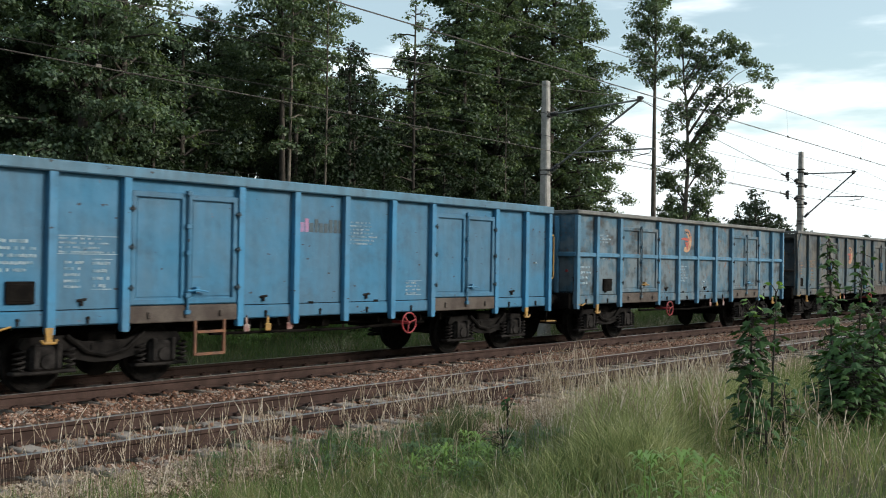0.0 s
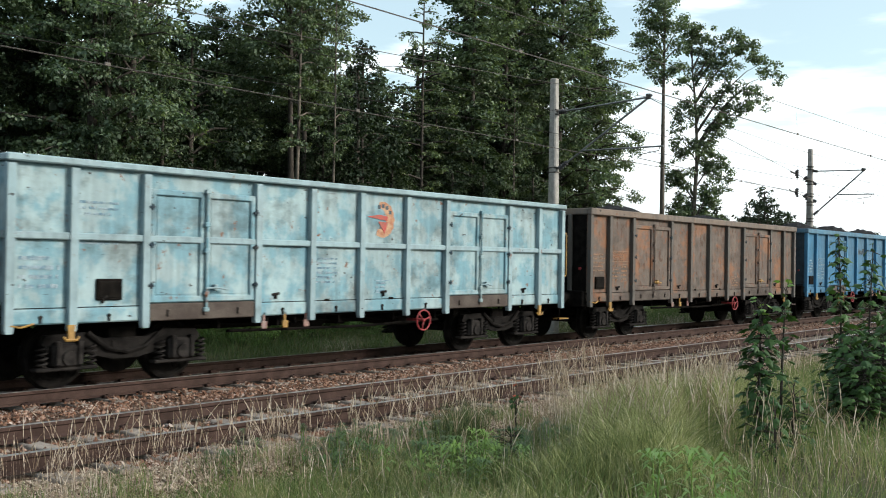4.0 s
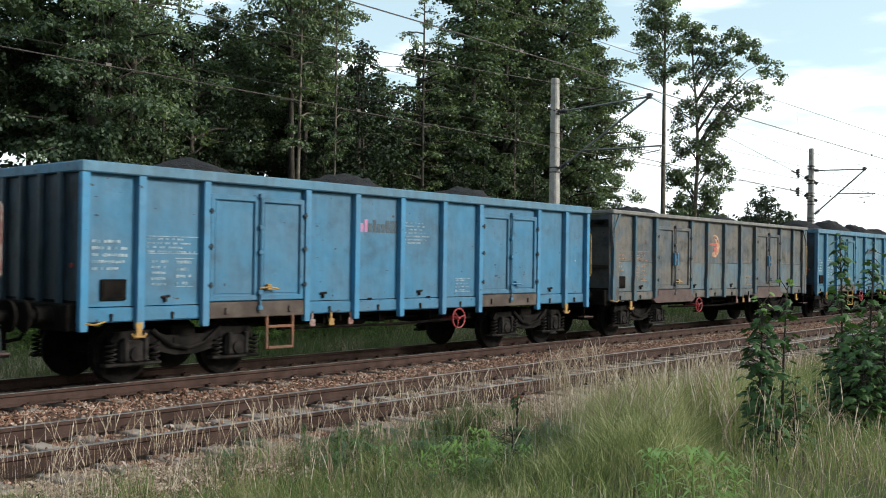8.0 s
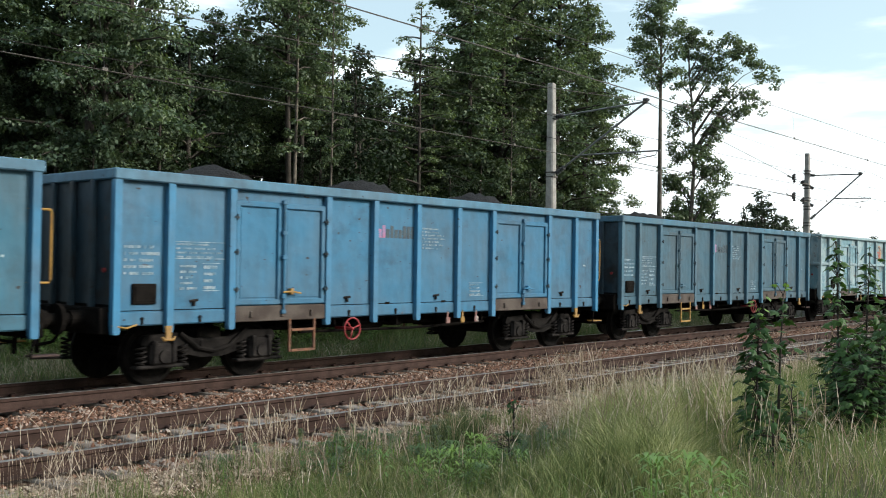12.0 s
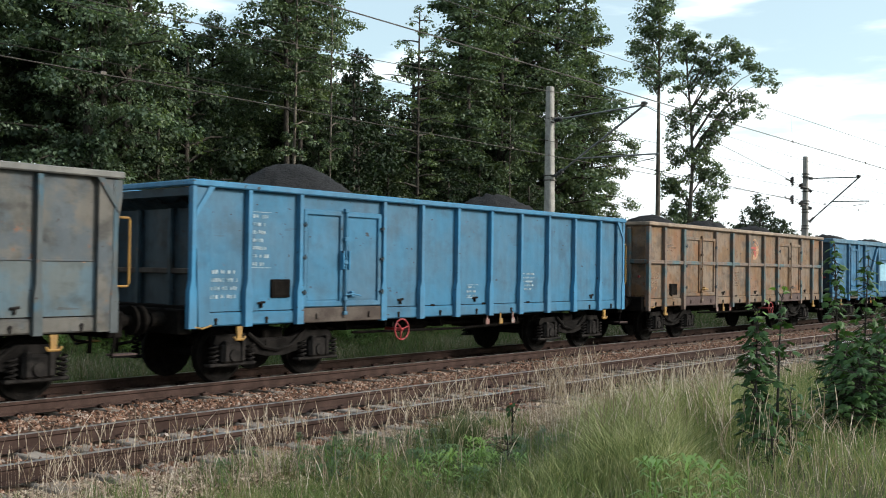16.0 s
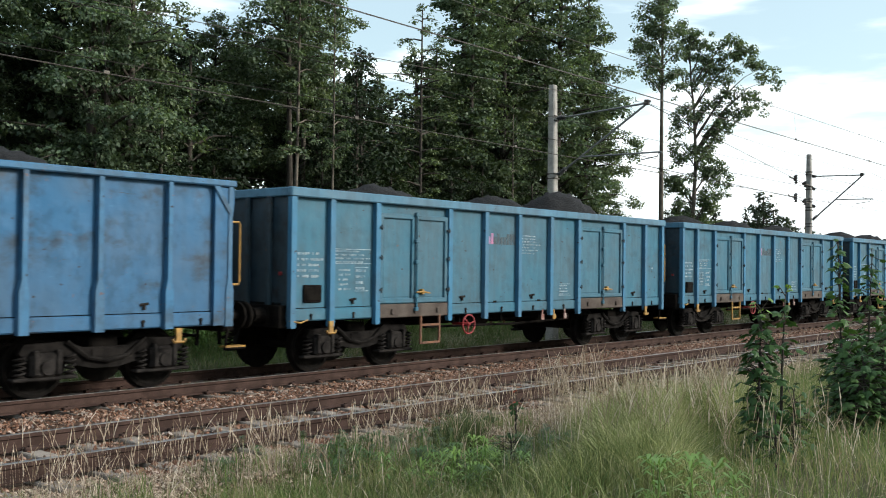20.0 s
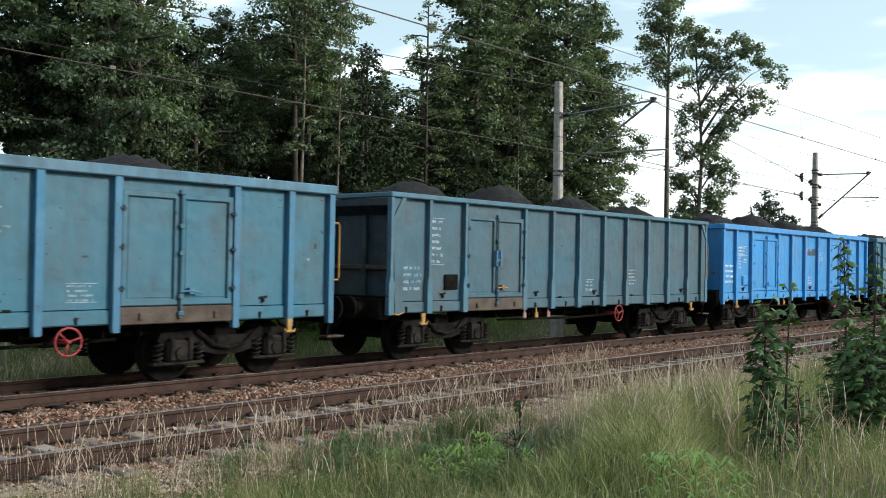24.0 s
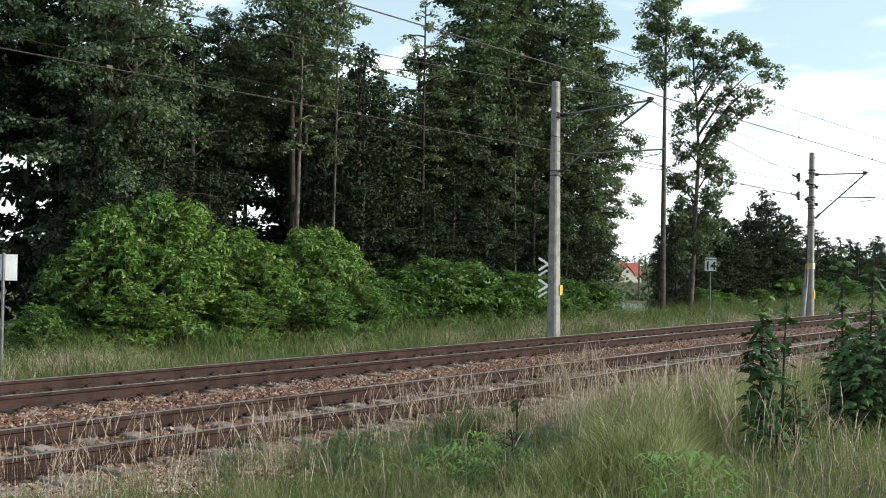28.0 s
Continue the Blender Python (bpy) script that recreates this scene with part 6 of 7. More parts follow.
def spreading_tree():
    """The forked tree whose crown reaches out to one side."""
    rs = np.random.RandomState(9)
    t = thing("spreading_alder", None, None, "tall forked tree with an open one-sided crown", "tree")
    g = Geo()
    stem = lambda z: Vector((0.12 * math.sin(0.9 * z), 0.1 * math.sin(0.6 * z + 1), z)) + Vector((0.651, -0.759, 0)) * (0.020 * z - 0.12 * max(0, z - 11))
    zs = np.linspace(-0.5, 14.4, 14)
    g.tube([stem(z) for z in zs], [0.165 * (1 - 0.85 * max(0, z) / 14.4) for z in zs], 8)
    # tips of the limbs: along the view's right hand, away, up
    right, away = Vector((0.651, -0.759, 0)), Vector((0.759, 0.651, 0))
    tips = [(-0.65, 0, 14.6), (-0.3, 0.3, 13.8), (0.4, -0.3, 14.4), (1.0, 0.4, 13.7), (1.9, -0.3, 13.8), (2.6, 0.3, 13.7), (3.3, -0.2, 13.6), (4.1, 0.3, 12.8), (4.3, -0.2, 12.1), (3.9, 0.2, 11.0), (3.1, -0.3, 10.8),
            (2.4, 0.3, 11.8), (1.4, -0.4, 12.4), (0.6, 0.4, 12.8), (-0.6, -0.3, 11.8), (1.9, 0.2, 10.3), (1.4, -0.3, 9.3), (-0.7, 0.3, 10.2), (0.8, 0.3, 10.6), (1.6, -0.2, 7.7), (1.9, 0.2, 6.6), (-0.9, 0.2, 6.7),
            (-1.1, -0.2, 7.3), (1.0, 0.3, 5.0), (-0.8, -0.2, 4.7), (1.3, 0, 5.8), (0.6, -0.4, 8.3), (-0.7, 0, 8.6), (0.3, 0.4, 3.8), (1.5, 0.3, 4.2)]
    cs, rr = [], []
    for a, b, z in tips:
        tip = right * (0.88 * a if a > 0 else a) + away * b + Vector((0, 0, z))
        q = math.hypot(a, b)
        s = stem(z - 0.25 - (0.72 if a > 1.2 else 0.6) * q - 0.5 * rs.rand())
        out = (tip - s) * 0.5
        g.tube([s, s + out * 0.8 + Vector((0, 0, 0.15 * q)), s + out * 1.5 + Vector((rs.uniform(-0.15, 0.15), 0, 0.12 * q)), tip], [0.03 + 0.012 * q, 0.025 + 0.006 * q, 0.018, 0.008], 5)
        for k in range(7):
            cs.append(tip + Vector(rs.uniform(-0.6, 0.6, 3)))
            rr.append(rs.uniform(0.2, 0.42))
        for u in (0.45, 0.6, 0.75, 0.88):
            cs.append(s.lerp(tip, u) + Vector(rs.uniform(-0.35, 0.35, 3)) + Vector((0, 0, 0.1 * q)))
            rr.append(rs.uniform(0.22, 0.4))
    part("trunk", g.mesh("trunk", True), M_PALEBARK, t)
    for i in range(70):
        z = rs.uniform(2.4, 10.5)
        cs.append(stem(z) + right * rs.uniform(-0.9, 1.3) + away * rs.uniform(-0.8, 0.8) + Vector((0, 0, rs.uniform(-0.3, 0.3))))
        rr.append(rs.uniform(0.22, 0.45))
    v, f = leaf_cloud(rs, cs, rr, 22000, 0.132, 0.7, 0.7, 0.72, 0.6)
    part("crown", array_mesh("crown", v, f), M_ALDER, t)
    t.matrix_basis = pose(46.45, 23.0, float(ground_z(46.45, 23.0)))


spreading_tree()
for x, y, top, wide in ((47.6, 24.4, 5.2, 0.7), (46.0, 24.6, 3.6, 0.7), (61.8, 26.0, 5.6, 0.9), (52.2, 25.6, 4.4, 0.8), (54.0, 27.0, 4.8, 0.9), (56.0, 26.0, 4.6, 1.3), (65.0, 25.5, 4.4, 1.3), (70.0, 26.0, 4.0, 1.3), (75.0, 26.0, 4.0, 1.4),
                        (80.5, 25.5, 4.1, 1.3), (86.0, 26.0, 4.2, 1.4), (92.0, 26.0, 4.6, 1.4)):
    plant("low", x, y, top, rnd.uniform(0, 360), wide)

for x, y, top, wide in ((51.0, 26.5, 4.9, 0.7), (51.6, 26.4, 6.0, 0.8), (53.7, 26.6, 6.2, 0.95), (56.2, 26.4, 5.6, 1.0), (59.0, 26.2, 4.5, 1.0), (62.0, 26.8, 5.6, 0.8), (66.4, 26.0, 4.9, 1.0), (53.2, 27.0, 4.2, 0.7), (55.6, 26.6, 4.6, 1.0), (58.2, 27.0, 4.7, 1.0), (60.8, 27.6, 4.9, 1.0), (63.6, 26.4, 7.1, 1.0), (66.6, 27.4, 6.0, 1.0), (69.6, 27.0, 5.7, 1.1), (74.8, 27.0, 4.9, 1.2),
                        (82.4, 27.0, 4.4, 1.2), (90.0, 27.0, 4.9, 1.3)):
    plant("thick", x, y, top, rnd.uniform(0, 360), wide)


plant("low", 79.0, 43.2, -0.75, 20, 1.1)


def make_bush(name, seed, leaf, label, radius=1.5, height=3.0, leaves=6000, size=0.125, shoots=40):
    """Arching shoots from one root, each hung with level feathered leaves."""
    rs = np.random.RandomState(seed)
    g = Geo()
    vs, fs, base = [], [], 0
    per = leaves // (shoots * 9)
    for i in range(shoots):
        a, u = rs.uniform(0, 6.283), math.sqrt(rs.rand())
        d = Vector((math.cos(a), math.sin(a), 0))
        top = height * (1.02 - 0.55 * u * u) * rs.uniform(0.78, 1.06)
        at = lambda q: d * (0.1 + radius * u * q ** 1.3) + Vector((0, 0, -0.2 + (top + 0.2) * (1.5 * q - 0.5 * q * q)))
        g.tube([at(0), at(0.4), at(0.75), at(1.0)], [0.03, 0.02, 0.012, 0.004], 5)
        for k in range(9):
            q = 0.22 + 0.80 * (k + rs.rand()) / 9
            b = 2.4 * k + rs.uniform(-0.5, 0.5)
            e = Vector((math.cos(b), math.sin(b), rs.uniform(-0.15, 0.35))).normalized()
            ln = rs.uniform(0.28, 0.55) * (1.15 - 0.45 * q)
            n = max(4, per)
            s = np.linspace(0.15, 1.0, n) + rs.uniform(-0.04, 0.04, n)
            o = np.array(at(min(q, 1.0)))[None] + np.outer(s * ln, np.array(e)) - np.outer(0.35 * ln * s * s, (0, 0, 1))
            w = np.array(Vector((-e.y, e.x, 0)).normalized())
            sg = np.where(np.arange(n) % 2 == 0, 1.0, -1.0)[:, None]
            t = sg * w[None] + 0.55 * np.array(e)[None] + rs.randn(n, 3) * 0.22 + np.array([0, 0, -0.18])
            t /= np.linalg.norm(t, axis=1)[:, None]
            up = np.array([0, 0, 1.0])[None] + 0.35 * rs.randn(n, 3)
            c = np.cross(up, t)
            c /= np.linalg.norm(c, axis=1)[:, None]
            z = (size * rs.uniform(0.75, 1.3, n))[:, None]
            v = np.stack([o, o + t * z * 0.45 + c * z * 0.22, o + t * z, o + t * z * 0.45 - c * z * 0.22], 1).reshape(-1, 3)
            vs.append(v)
            fs.append(np.arange(4 * n).reshape(-1, 4) + base)
            base += 4 * n
    cs, rr = [], []
    for i in range(56):
        a, u = rs.uniform(0, 6.283), rs.rand()
        q = radius * math.sqrt(max(0.05, 1 - (u - 0.2) ** 2 * 1.5)) * rs.uniform(0.25, 0.92)
        cs.append((q * math.cos(a), q * math.sin(a), height * (0.08 + 0.82 * u)))
        rr.append(rs.uniform(0.22, 0.46))
    v, f = leaf_cloud(rs, cs, rr, int(leaves * 0.75), size * 1.12, 1.0, 0.5, 0.42, 0.5)
    vs.append(v)
    fs.append(f + base)
    t = thing(name, None, None, label, "bush", "bushes at the wood's edge")
    part("stem", g.mesh("stem", True), M_BARK, t)
    part("foliage", array_mesh("foliage", np.concatenate(vs), np.concatenate(fs)), leaf, t)
    return t


BUSHES = {"elder": make_bush("elder_bush", 31, M_BUSH, "fresh bright green leafy bush at the wood's edge"), "shrub": make_bush("shrub", 32, M_SHRUB, "dull green shrub among tall grass", 1.3, 2.2, 3600, 0.14, 36)}
FIRST = set()


def bush(kind, x, y, top, wide=1.0):
    own = 3.0 if kind == "elder" else 2.2
    proto = BUSHES[kind]
    t = planted(proto, x, y, top - float(ground_z(x, y)), own * 1.03, rnd.uniform(0, 360), wide, first=kind not in FIRST)
    FIRST.add(kind)


for x, y, top, wide in ((12.7, 22.8, 2.6, 0.75), (13.2, 22.2, 3.2, 0.8), (13.6, 22.7, 3.5, 0.85), (14.6, 22.3, 3.9, 0.8), (15.3, 22.1, 3.7, 0.75), (16.4, 22.6, 2.7, 0.95), (17.2, 22.2, 3.0, 0.9),
                        (18.4, 22.4, 2.6, 0.9), (19.3, 22.0, 3.1, 0.85), (20.2, 22.0, 3.15, 0.85), (21.1, 22.0, 2.7, 0.75), (14.3, 21.3, 2.2, 0.9), (17.6, 21.2, 1.9, 0.9), (13.1, 20.9, 1.4, 1.3), (16.1, 20.7, 1.2, 1.4), (18.8, 20.8, 1.5, 1.3), (20.8, 20.9, 1.3, 1.2)):
    bush("elder", x, y, top, wide)
for x, y, top, wide in ((11.0, 21.6, 0.9, 1.0), (22.8, 22.4, 1.5, 1.1), (24.2, 22.6, 1.9, 1.0), (26.6, 22.8, 2.0, 1.0), (25.5, 22.4, 2.3, 1.0), (27.7, 22.4, 2.2, 1.1), (30.0, 22.2, 1.8, 1.1), (32.2, 22.6, 1.7, 1.1), (34.5, 22.8, 1.5, 1.2), (37.0, 23.0, 1.4, 1.2),
                        (48.6, 23.4, 0.9, 1.5), (52.0, 23.6, 0.6, 1.3), (57.6, 24.0, 0.8, 1.2), (63.0, 24.0, 1.5, 1.1), (67.0, 24.0, 1.4, 1.4), (73.0, 24.0, 1.4, 1.5)):
    bush("shrub", x, y, top, wide)


# ---- the low land beyond: pond, house, far woods ----
thing("pond", Geo().prism([(98 + 26 * math.cos(a), 66 + 13 * math.sin(a) + 3 * math.sin(3 * a)) for a in np.linspace(0, 2 * math.pi, 40, False)], "z", -3.6, -3.46).mesh("pond"), M_WATER, "pale pond reflecting the bright sky", "pond", kind="structure")


def house():
    h = thing("house", None, None, "cream two-storey house with a steep red tiled roof", "house")
    q = pose(295.2, 172.4, -3.9, 0, 0, -35) @ Matrix.Scale(0.92, 4)
    part("wall", Geo().box(-6, 6, -4.5, 4.5, 0, 3.4).mesh("wall"), M_RENDER, h, "", q)
    part("roof", Geo().prism([(-5.1, 3.2), (5.1, 3.2), (0, 7.6)], "x", -6.5, 6.5).mesh("roof"), M_ROOF, h, "steep red tiled roof", q)
    g = part("gable", Geo().prism([(-2.4, 0), (2.4, 0), (2.4, 3.6), (0, 6.0), (-2.4, 3.6)], "y", -5.3, -4.4).mesh("gable"), M_RENDER, h, "", q)
    part("gable_roof", Geo().prism([(-2.9, 3.3), (0, 6.4), (2.9, 3.3), (2.9, 3.5), (0, 6.65), (-2.9, 3.5)], "y", -5.6, 0).mesh("gable_roof"), M_ROOF, h, "", q)
    part("chimney", Geo().box(1.5, 2.2, 0.3, 1.0, 6, 8.2).mesh("chimney"), M_ROOF, h, "", q)
    for x, z, y in ((-0.7, 3.6, -5.36), (-4.2, 1.2, -4.56), (4.0, 1.2, -4.56), (-0.7, 1.0, -5.36)):
        w = part("window", Geo().box(x, x + 1.3, y, y + 0.1, z, z + 1.3).mesh("window"), M_PLATE, h, "", q)
        part("pane", Geo().box(x + 0.12, x + 1.18, y - 0.02, y, z + 0.12, z + 1.18).mesh("pane"), M_GLASS, w)


house()
for x, y, slant in ((139.8, 78.4, 0.0), (142.9, 78.0, -2.0)):
    thing("utility_pole", Geo().tube([(x, y, -3.7), (x + slant, y, 3.1)], [0.17, 0.12], 8).mesh("utility_pole"), M_PALEBARK, "slim weathered wooden utility pole", "pole", "utility poles")


def far_woods():
    rs = np.random.RandomState(77)
    cs, rr = [], []
    for i in range(520):
        u = rs.rand()
        a = radians(90 - (20 + 68 * u))
        d = rs.uniform(230, 330)
        if abs(math.degrees(a) - 29.5) < 0.9:
            d = rs.uniform(350, 390)
        cs.append((d * math.cos(a), d * math.sin(a), -3.2 + rs.rand() * 7.5))
        rr.append(rs.uniform(2.0, 4.2))
    for i in range(150):
        x = rs.uniform(100, 240)
        cs.append((x, rs.uniform(28, 34) + 0.02 * x, rs.uniform(-2.5, 2.6)))
        rr.append(rs.uniform(1.2, 2.2))
    for i in range(60):
        cs.append((rs.uniform(92, 150), rs.uniform(78, 96), rs.uniform(-3.4, -1.6)))
        rr.append(rs.uniform(0.8, 1.6))
    for i in range(110):
        a, d = radians(rs.uniform(57.5, 63.5)), rs.uniform(160, 185)
        cs.append((d * math.sin(a), d * math.cos(a), rs.uniform(-3.4, -2.6)))
        rr.append(rs.uniform(0.6, 1.0))
    # an unseen belt of leaves added behind the camera to shut out low sky
    for i in range(260):
        cs.append((rs.uniform(-110, 150), rs.uniform(-46, -34), -1.0 + rs.rand() * 9.5))
        rr.append(rs.uniform(1.6, 2.8))
    v, f = leaf_cloud(rs, cs, rr, 46000, 0.9, 0.6, 0.9, 0.7)
    thing("far_woods", array_mesh("far_woods", v, f), M_ALDER, "distant dark green woods, plus an added unseen belt behind the camera", "woods", kind="stuff")


far_woods()


# ---- grass, weeds and saplings ----
def blades(rs, x, y, h, w, bend, z=None):
    """Bent two-piece grass blades standing on the ground."""
    n = len(x)
    z = ground_z(x, y) if z is None else z
    a = rs.rand(n) * 6.283
    side = np.stack([np.cos(a), np.sin(a), np.zeros(n)], -1)
    b = rs.rand(n) * 6.283
    lean = np.stack([np.cos(b), np.sin(b), np.zeros(n)], -1) * (bend * h)[:, None]
    p = np.stack([x, y, z - 0.03], -1)
    up = np.stack([np.zeros(n), np.zeros(n), h], -1)
    w = w[:, None]
    rows = []
    for u, k, ww in ((0, 0, 1.0), (0.55, 0.30, 0.85), (0.92, 1.0, 0.12)):
        c = p + up * u * (1.06 if u < 0.9 else 1.0) + lean * k
        rows += [c - side * w * ww / 2, c + side * w * ww / 2]
    v = np.stack(rows[:5], 1)
    f = np.array([(0, 1, 3), (0, 3, 2), (2, 3, 4)])[None] + 5 * np.arange(n)[:, None, None]
    return v.reshape(-1, 3), f.reshape(-1, 3)


def verge_points(rs, n):
    """Places on the near bank, thickest close to the camera; clear of the ballast and its foot."""
    x = 3.5 + 38 * rs.rand(n) ** 1.6
    y = 1.8 + 6.4 * rs.rand(n) ** 0.8
    tuft = np.sin(2.3 * x + 1.3 * y) * np.sin(1.9 * y - 0.8 * x) + 0.5 * np.sin(5.1 * x) * np.sin(4.7 * y)
    line = 7.6 + 0.75 * (1 - smooth(6.0, 8.5, x)) + 0.35 * np.sin(0.9 * x) + 0.25 * np.sin(2.3 * x) + 0.5 * smooth(14, 22, x) - 0.35 * smooth(7.5, 9.0, x) * (1 - smooth(10.5, 12.5, x))
    keep = (y < line) & (rs.rand(n) < 0.72 + 0.28 * tuft) & (y > 0.26 * x - 0.6)
    return x[keep], y[keep], tuft[keep]


def near_grass():
    rs = np.random.RandomState(8)
    x, y, tuft = verge_points(rs, 105000)
    n = len(x)
    tall = 0.95 + 0.35 * smooth(9, 14, x) * smooth(4, 6, y)
    h = (0.12 + 0.32 * rs.rand(n) ** 1.3) * tall * (1 + 0.22 * tuft)
    w = 0.004 + 0.007 * rs.rand(n)
    # coarser turf round about, clear of the standing place
    m = 26000
    ox, oy = -14 + 46 * rs.rand(m), -9 + 16.2 * rs.rand(m)
    off = (np.hypot(ox, oy) > 1.0) & ((ox < 3.5) | (oy < 0.26 * ox - 0.6) | (oy < 1.8))
    ox, oy = ox[off], oy[off]
    m = len(ox)
    x, y, h, w = np.concatenate([x, ox]), np.concatenate([y, oy]), np.concatenate([h, 0.10 + 0.18 * rs.rand(m)]), np.concatenate([w, 0.012 + 0.014 * rs.rand(m)])
    n = len(x)
    v, f = blades(rs, x, y, h, w, 0.12 + 0.6 * rs.rand(n))
    thing("meadow_grass", array_mesh("meadow_grass", v, f), M_GRASS, "tangled green meadow grass on the bank", "grass", kind="stuff")
    # a straw mat of last year's growth low down
    x, y, tuft = verge_points(rs, 15000)
    n = len(x)
    v, f = blades(rs, x, y, 0.10 + 0.30 * rs.rand(n), 0.003 + 0.003 * rs.rand(n), 0.6 + 0.9 * rs.rand(n))
    thing("dry_grass", array_mesh("dry_grass", v, f), M_STRAW, "dry straw-coloured grass among the green", "grass", kind="stuff")


def gravel_grass():
    """Thin young grass that creeps from the bank over the pale gravel."""
    rs = np.random.RandomState(61)
    n = 26000
    x = 3.0 + 8.0 * rs.rand(n)
    y = 6.7 + 1.75 * rs.rand(n) ** 1.5
    tuft = np.sin(3.1 * x + 0.8 * y) * np.sin(2.7 * y - 1.3 * x) + 0.6 * np.sin(6.3 * x + 2 * y) * np.sin(5.1 * y)
    keep = rs.rand(n) < 0.42 + 0.50 * tuft - 0.22 * smooth(7.4, 8.4, y)
    x, y = x[keep], y[keep]
    n = len(x)
    z = np.maximum(ground_z(x, y), np.where(y > 7.05, -0.62 + 0.385 * np.clip((y - 7.05) / 0.7, 0, 1), -9))
    h = (0.08 + 0.34 * rs.rand(n) ** 1.4) * (1.1 - 0.5 * smooth(7.2, 8.4, y))
    v, f = blades(rs, x, y, h, 0.003 + 0.005 * rs.rand(n), 0.10 + 0.8 * rs.rand(n) ** 1.4, z)
    thing("gravel_grass", array_mesh("gravel_grass", v, f), M_GRASS, "thin green grass creeping over pale gravel", "grass", kind="stuff")


def tall_tufts():
    """Dark tall grass tufts with drooping heads where the bank meets the gravel."""
    rs = np.random.RandomState(52)
    tx, ty = around(np.concatenate([49.6 + 1.9 * rs.rand(16), 43.5 + 6.0 * rs.rand(12)]), np.concatenate([11.5 + 0.7 * rs.rand(16), 10.6 + 1.3 * rs.rand(12)]))
    high = np.concatenate([0.62 + 0.28 * rs.rand(16), 0.34 + 0.22 * rs.rand(12)])
    n = 3000
    pick = rs.randint(0, 28, n)
    x, y = tx[pick] + 0.075 * rs.randn(n), ty[pick] + 0.075 * rs.randn(n)
    v, f = blades(rs, x, y, high[pick] * (0.35 + 0.65 * rs.rand(n)), 0.004 + 0.005 * rs.rand(n), 0.08 + 0.55 * rs.rand(n) ** 1.6)
    thing("tall_grass", array_mesh("tall_grass", v, f), M_TUFT, "dark green tall grass tufts beside the gravel", "grass", kind="stuff")


def around(bearing, dist):
    """Places given by the bearing from straight across the tracks (degrees) and the distance from the origin."""
    return dist * np.sin(np.radians(bearing)), dist * np.cos(np.radians(bearing))


def hay_grass():
    """Long pale arching grass in tussocks, tall and thick on the right half of the bank, thin elsewhere."""
    rs = np.random.RandomState(48)
    k = 520
    bx, by = around(55.2 + 11.3 * rs.rand(k) ** 0.75, 7.6 + 6.6 * rs.rand(k) ** 0.8)
    cx, cy = np.concatenate([bx, 4.6 + 20 * rs.rand(260)]), np.concatenate([by, 3.2 + 4.4 * rs.rand(260) ** 0.8])
    big = np.concatenate([0.72 + 0.42 * rs.rand(k), 0.42 + 0.30 * rs.rand(260)])
    n = 82000
    pick = rs.randint(0, len(cx), n)
    x, y = cx[pick] + 0.15 * rs.randn(n), cy[pick] + 0.14 * rs.randn(n)
    keep = (y < 7.75) & (y > 0.27 * x - 0.3)
    x, y, pick = x[keep], y[keep], pick[keep]
    n = len(x)
    d, b = np.hypot(x, y), np.degrees(np.arctan2(x, y))
    h = big[pick] * (0.40 + 0.60 * rs.rand(n)) * (0.62 + 0.38 * smooth(8.3, 11.5, d)) * (1 - 0.75 * smooth(63, 65, b) * (1 - smooth(9.4, 10.6, d)))
    h = h * (1 - 0.22 * smooth(11.0, 12.5, d))
    h = h * (1 - 0.58 * smooth(50.0, 51.5, b) * (1 - smooth(56.5, 59.5, b)) * smooth(8.0, 9.2, d))
    v, f = blades(rs, x, y, h, 0.003 + 0.0050 * rs.rand(n) ** 2, 0.12 + 0.95 * rs.rand(n) ** 1.3)
    thing("hay_grass", array_mesh("hay_grass", v, f), M_HAY, "long pale green hay grass in tussocks on the bank", "grass", kind="stuff")


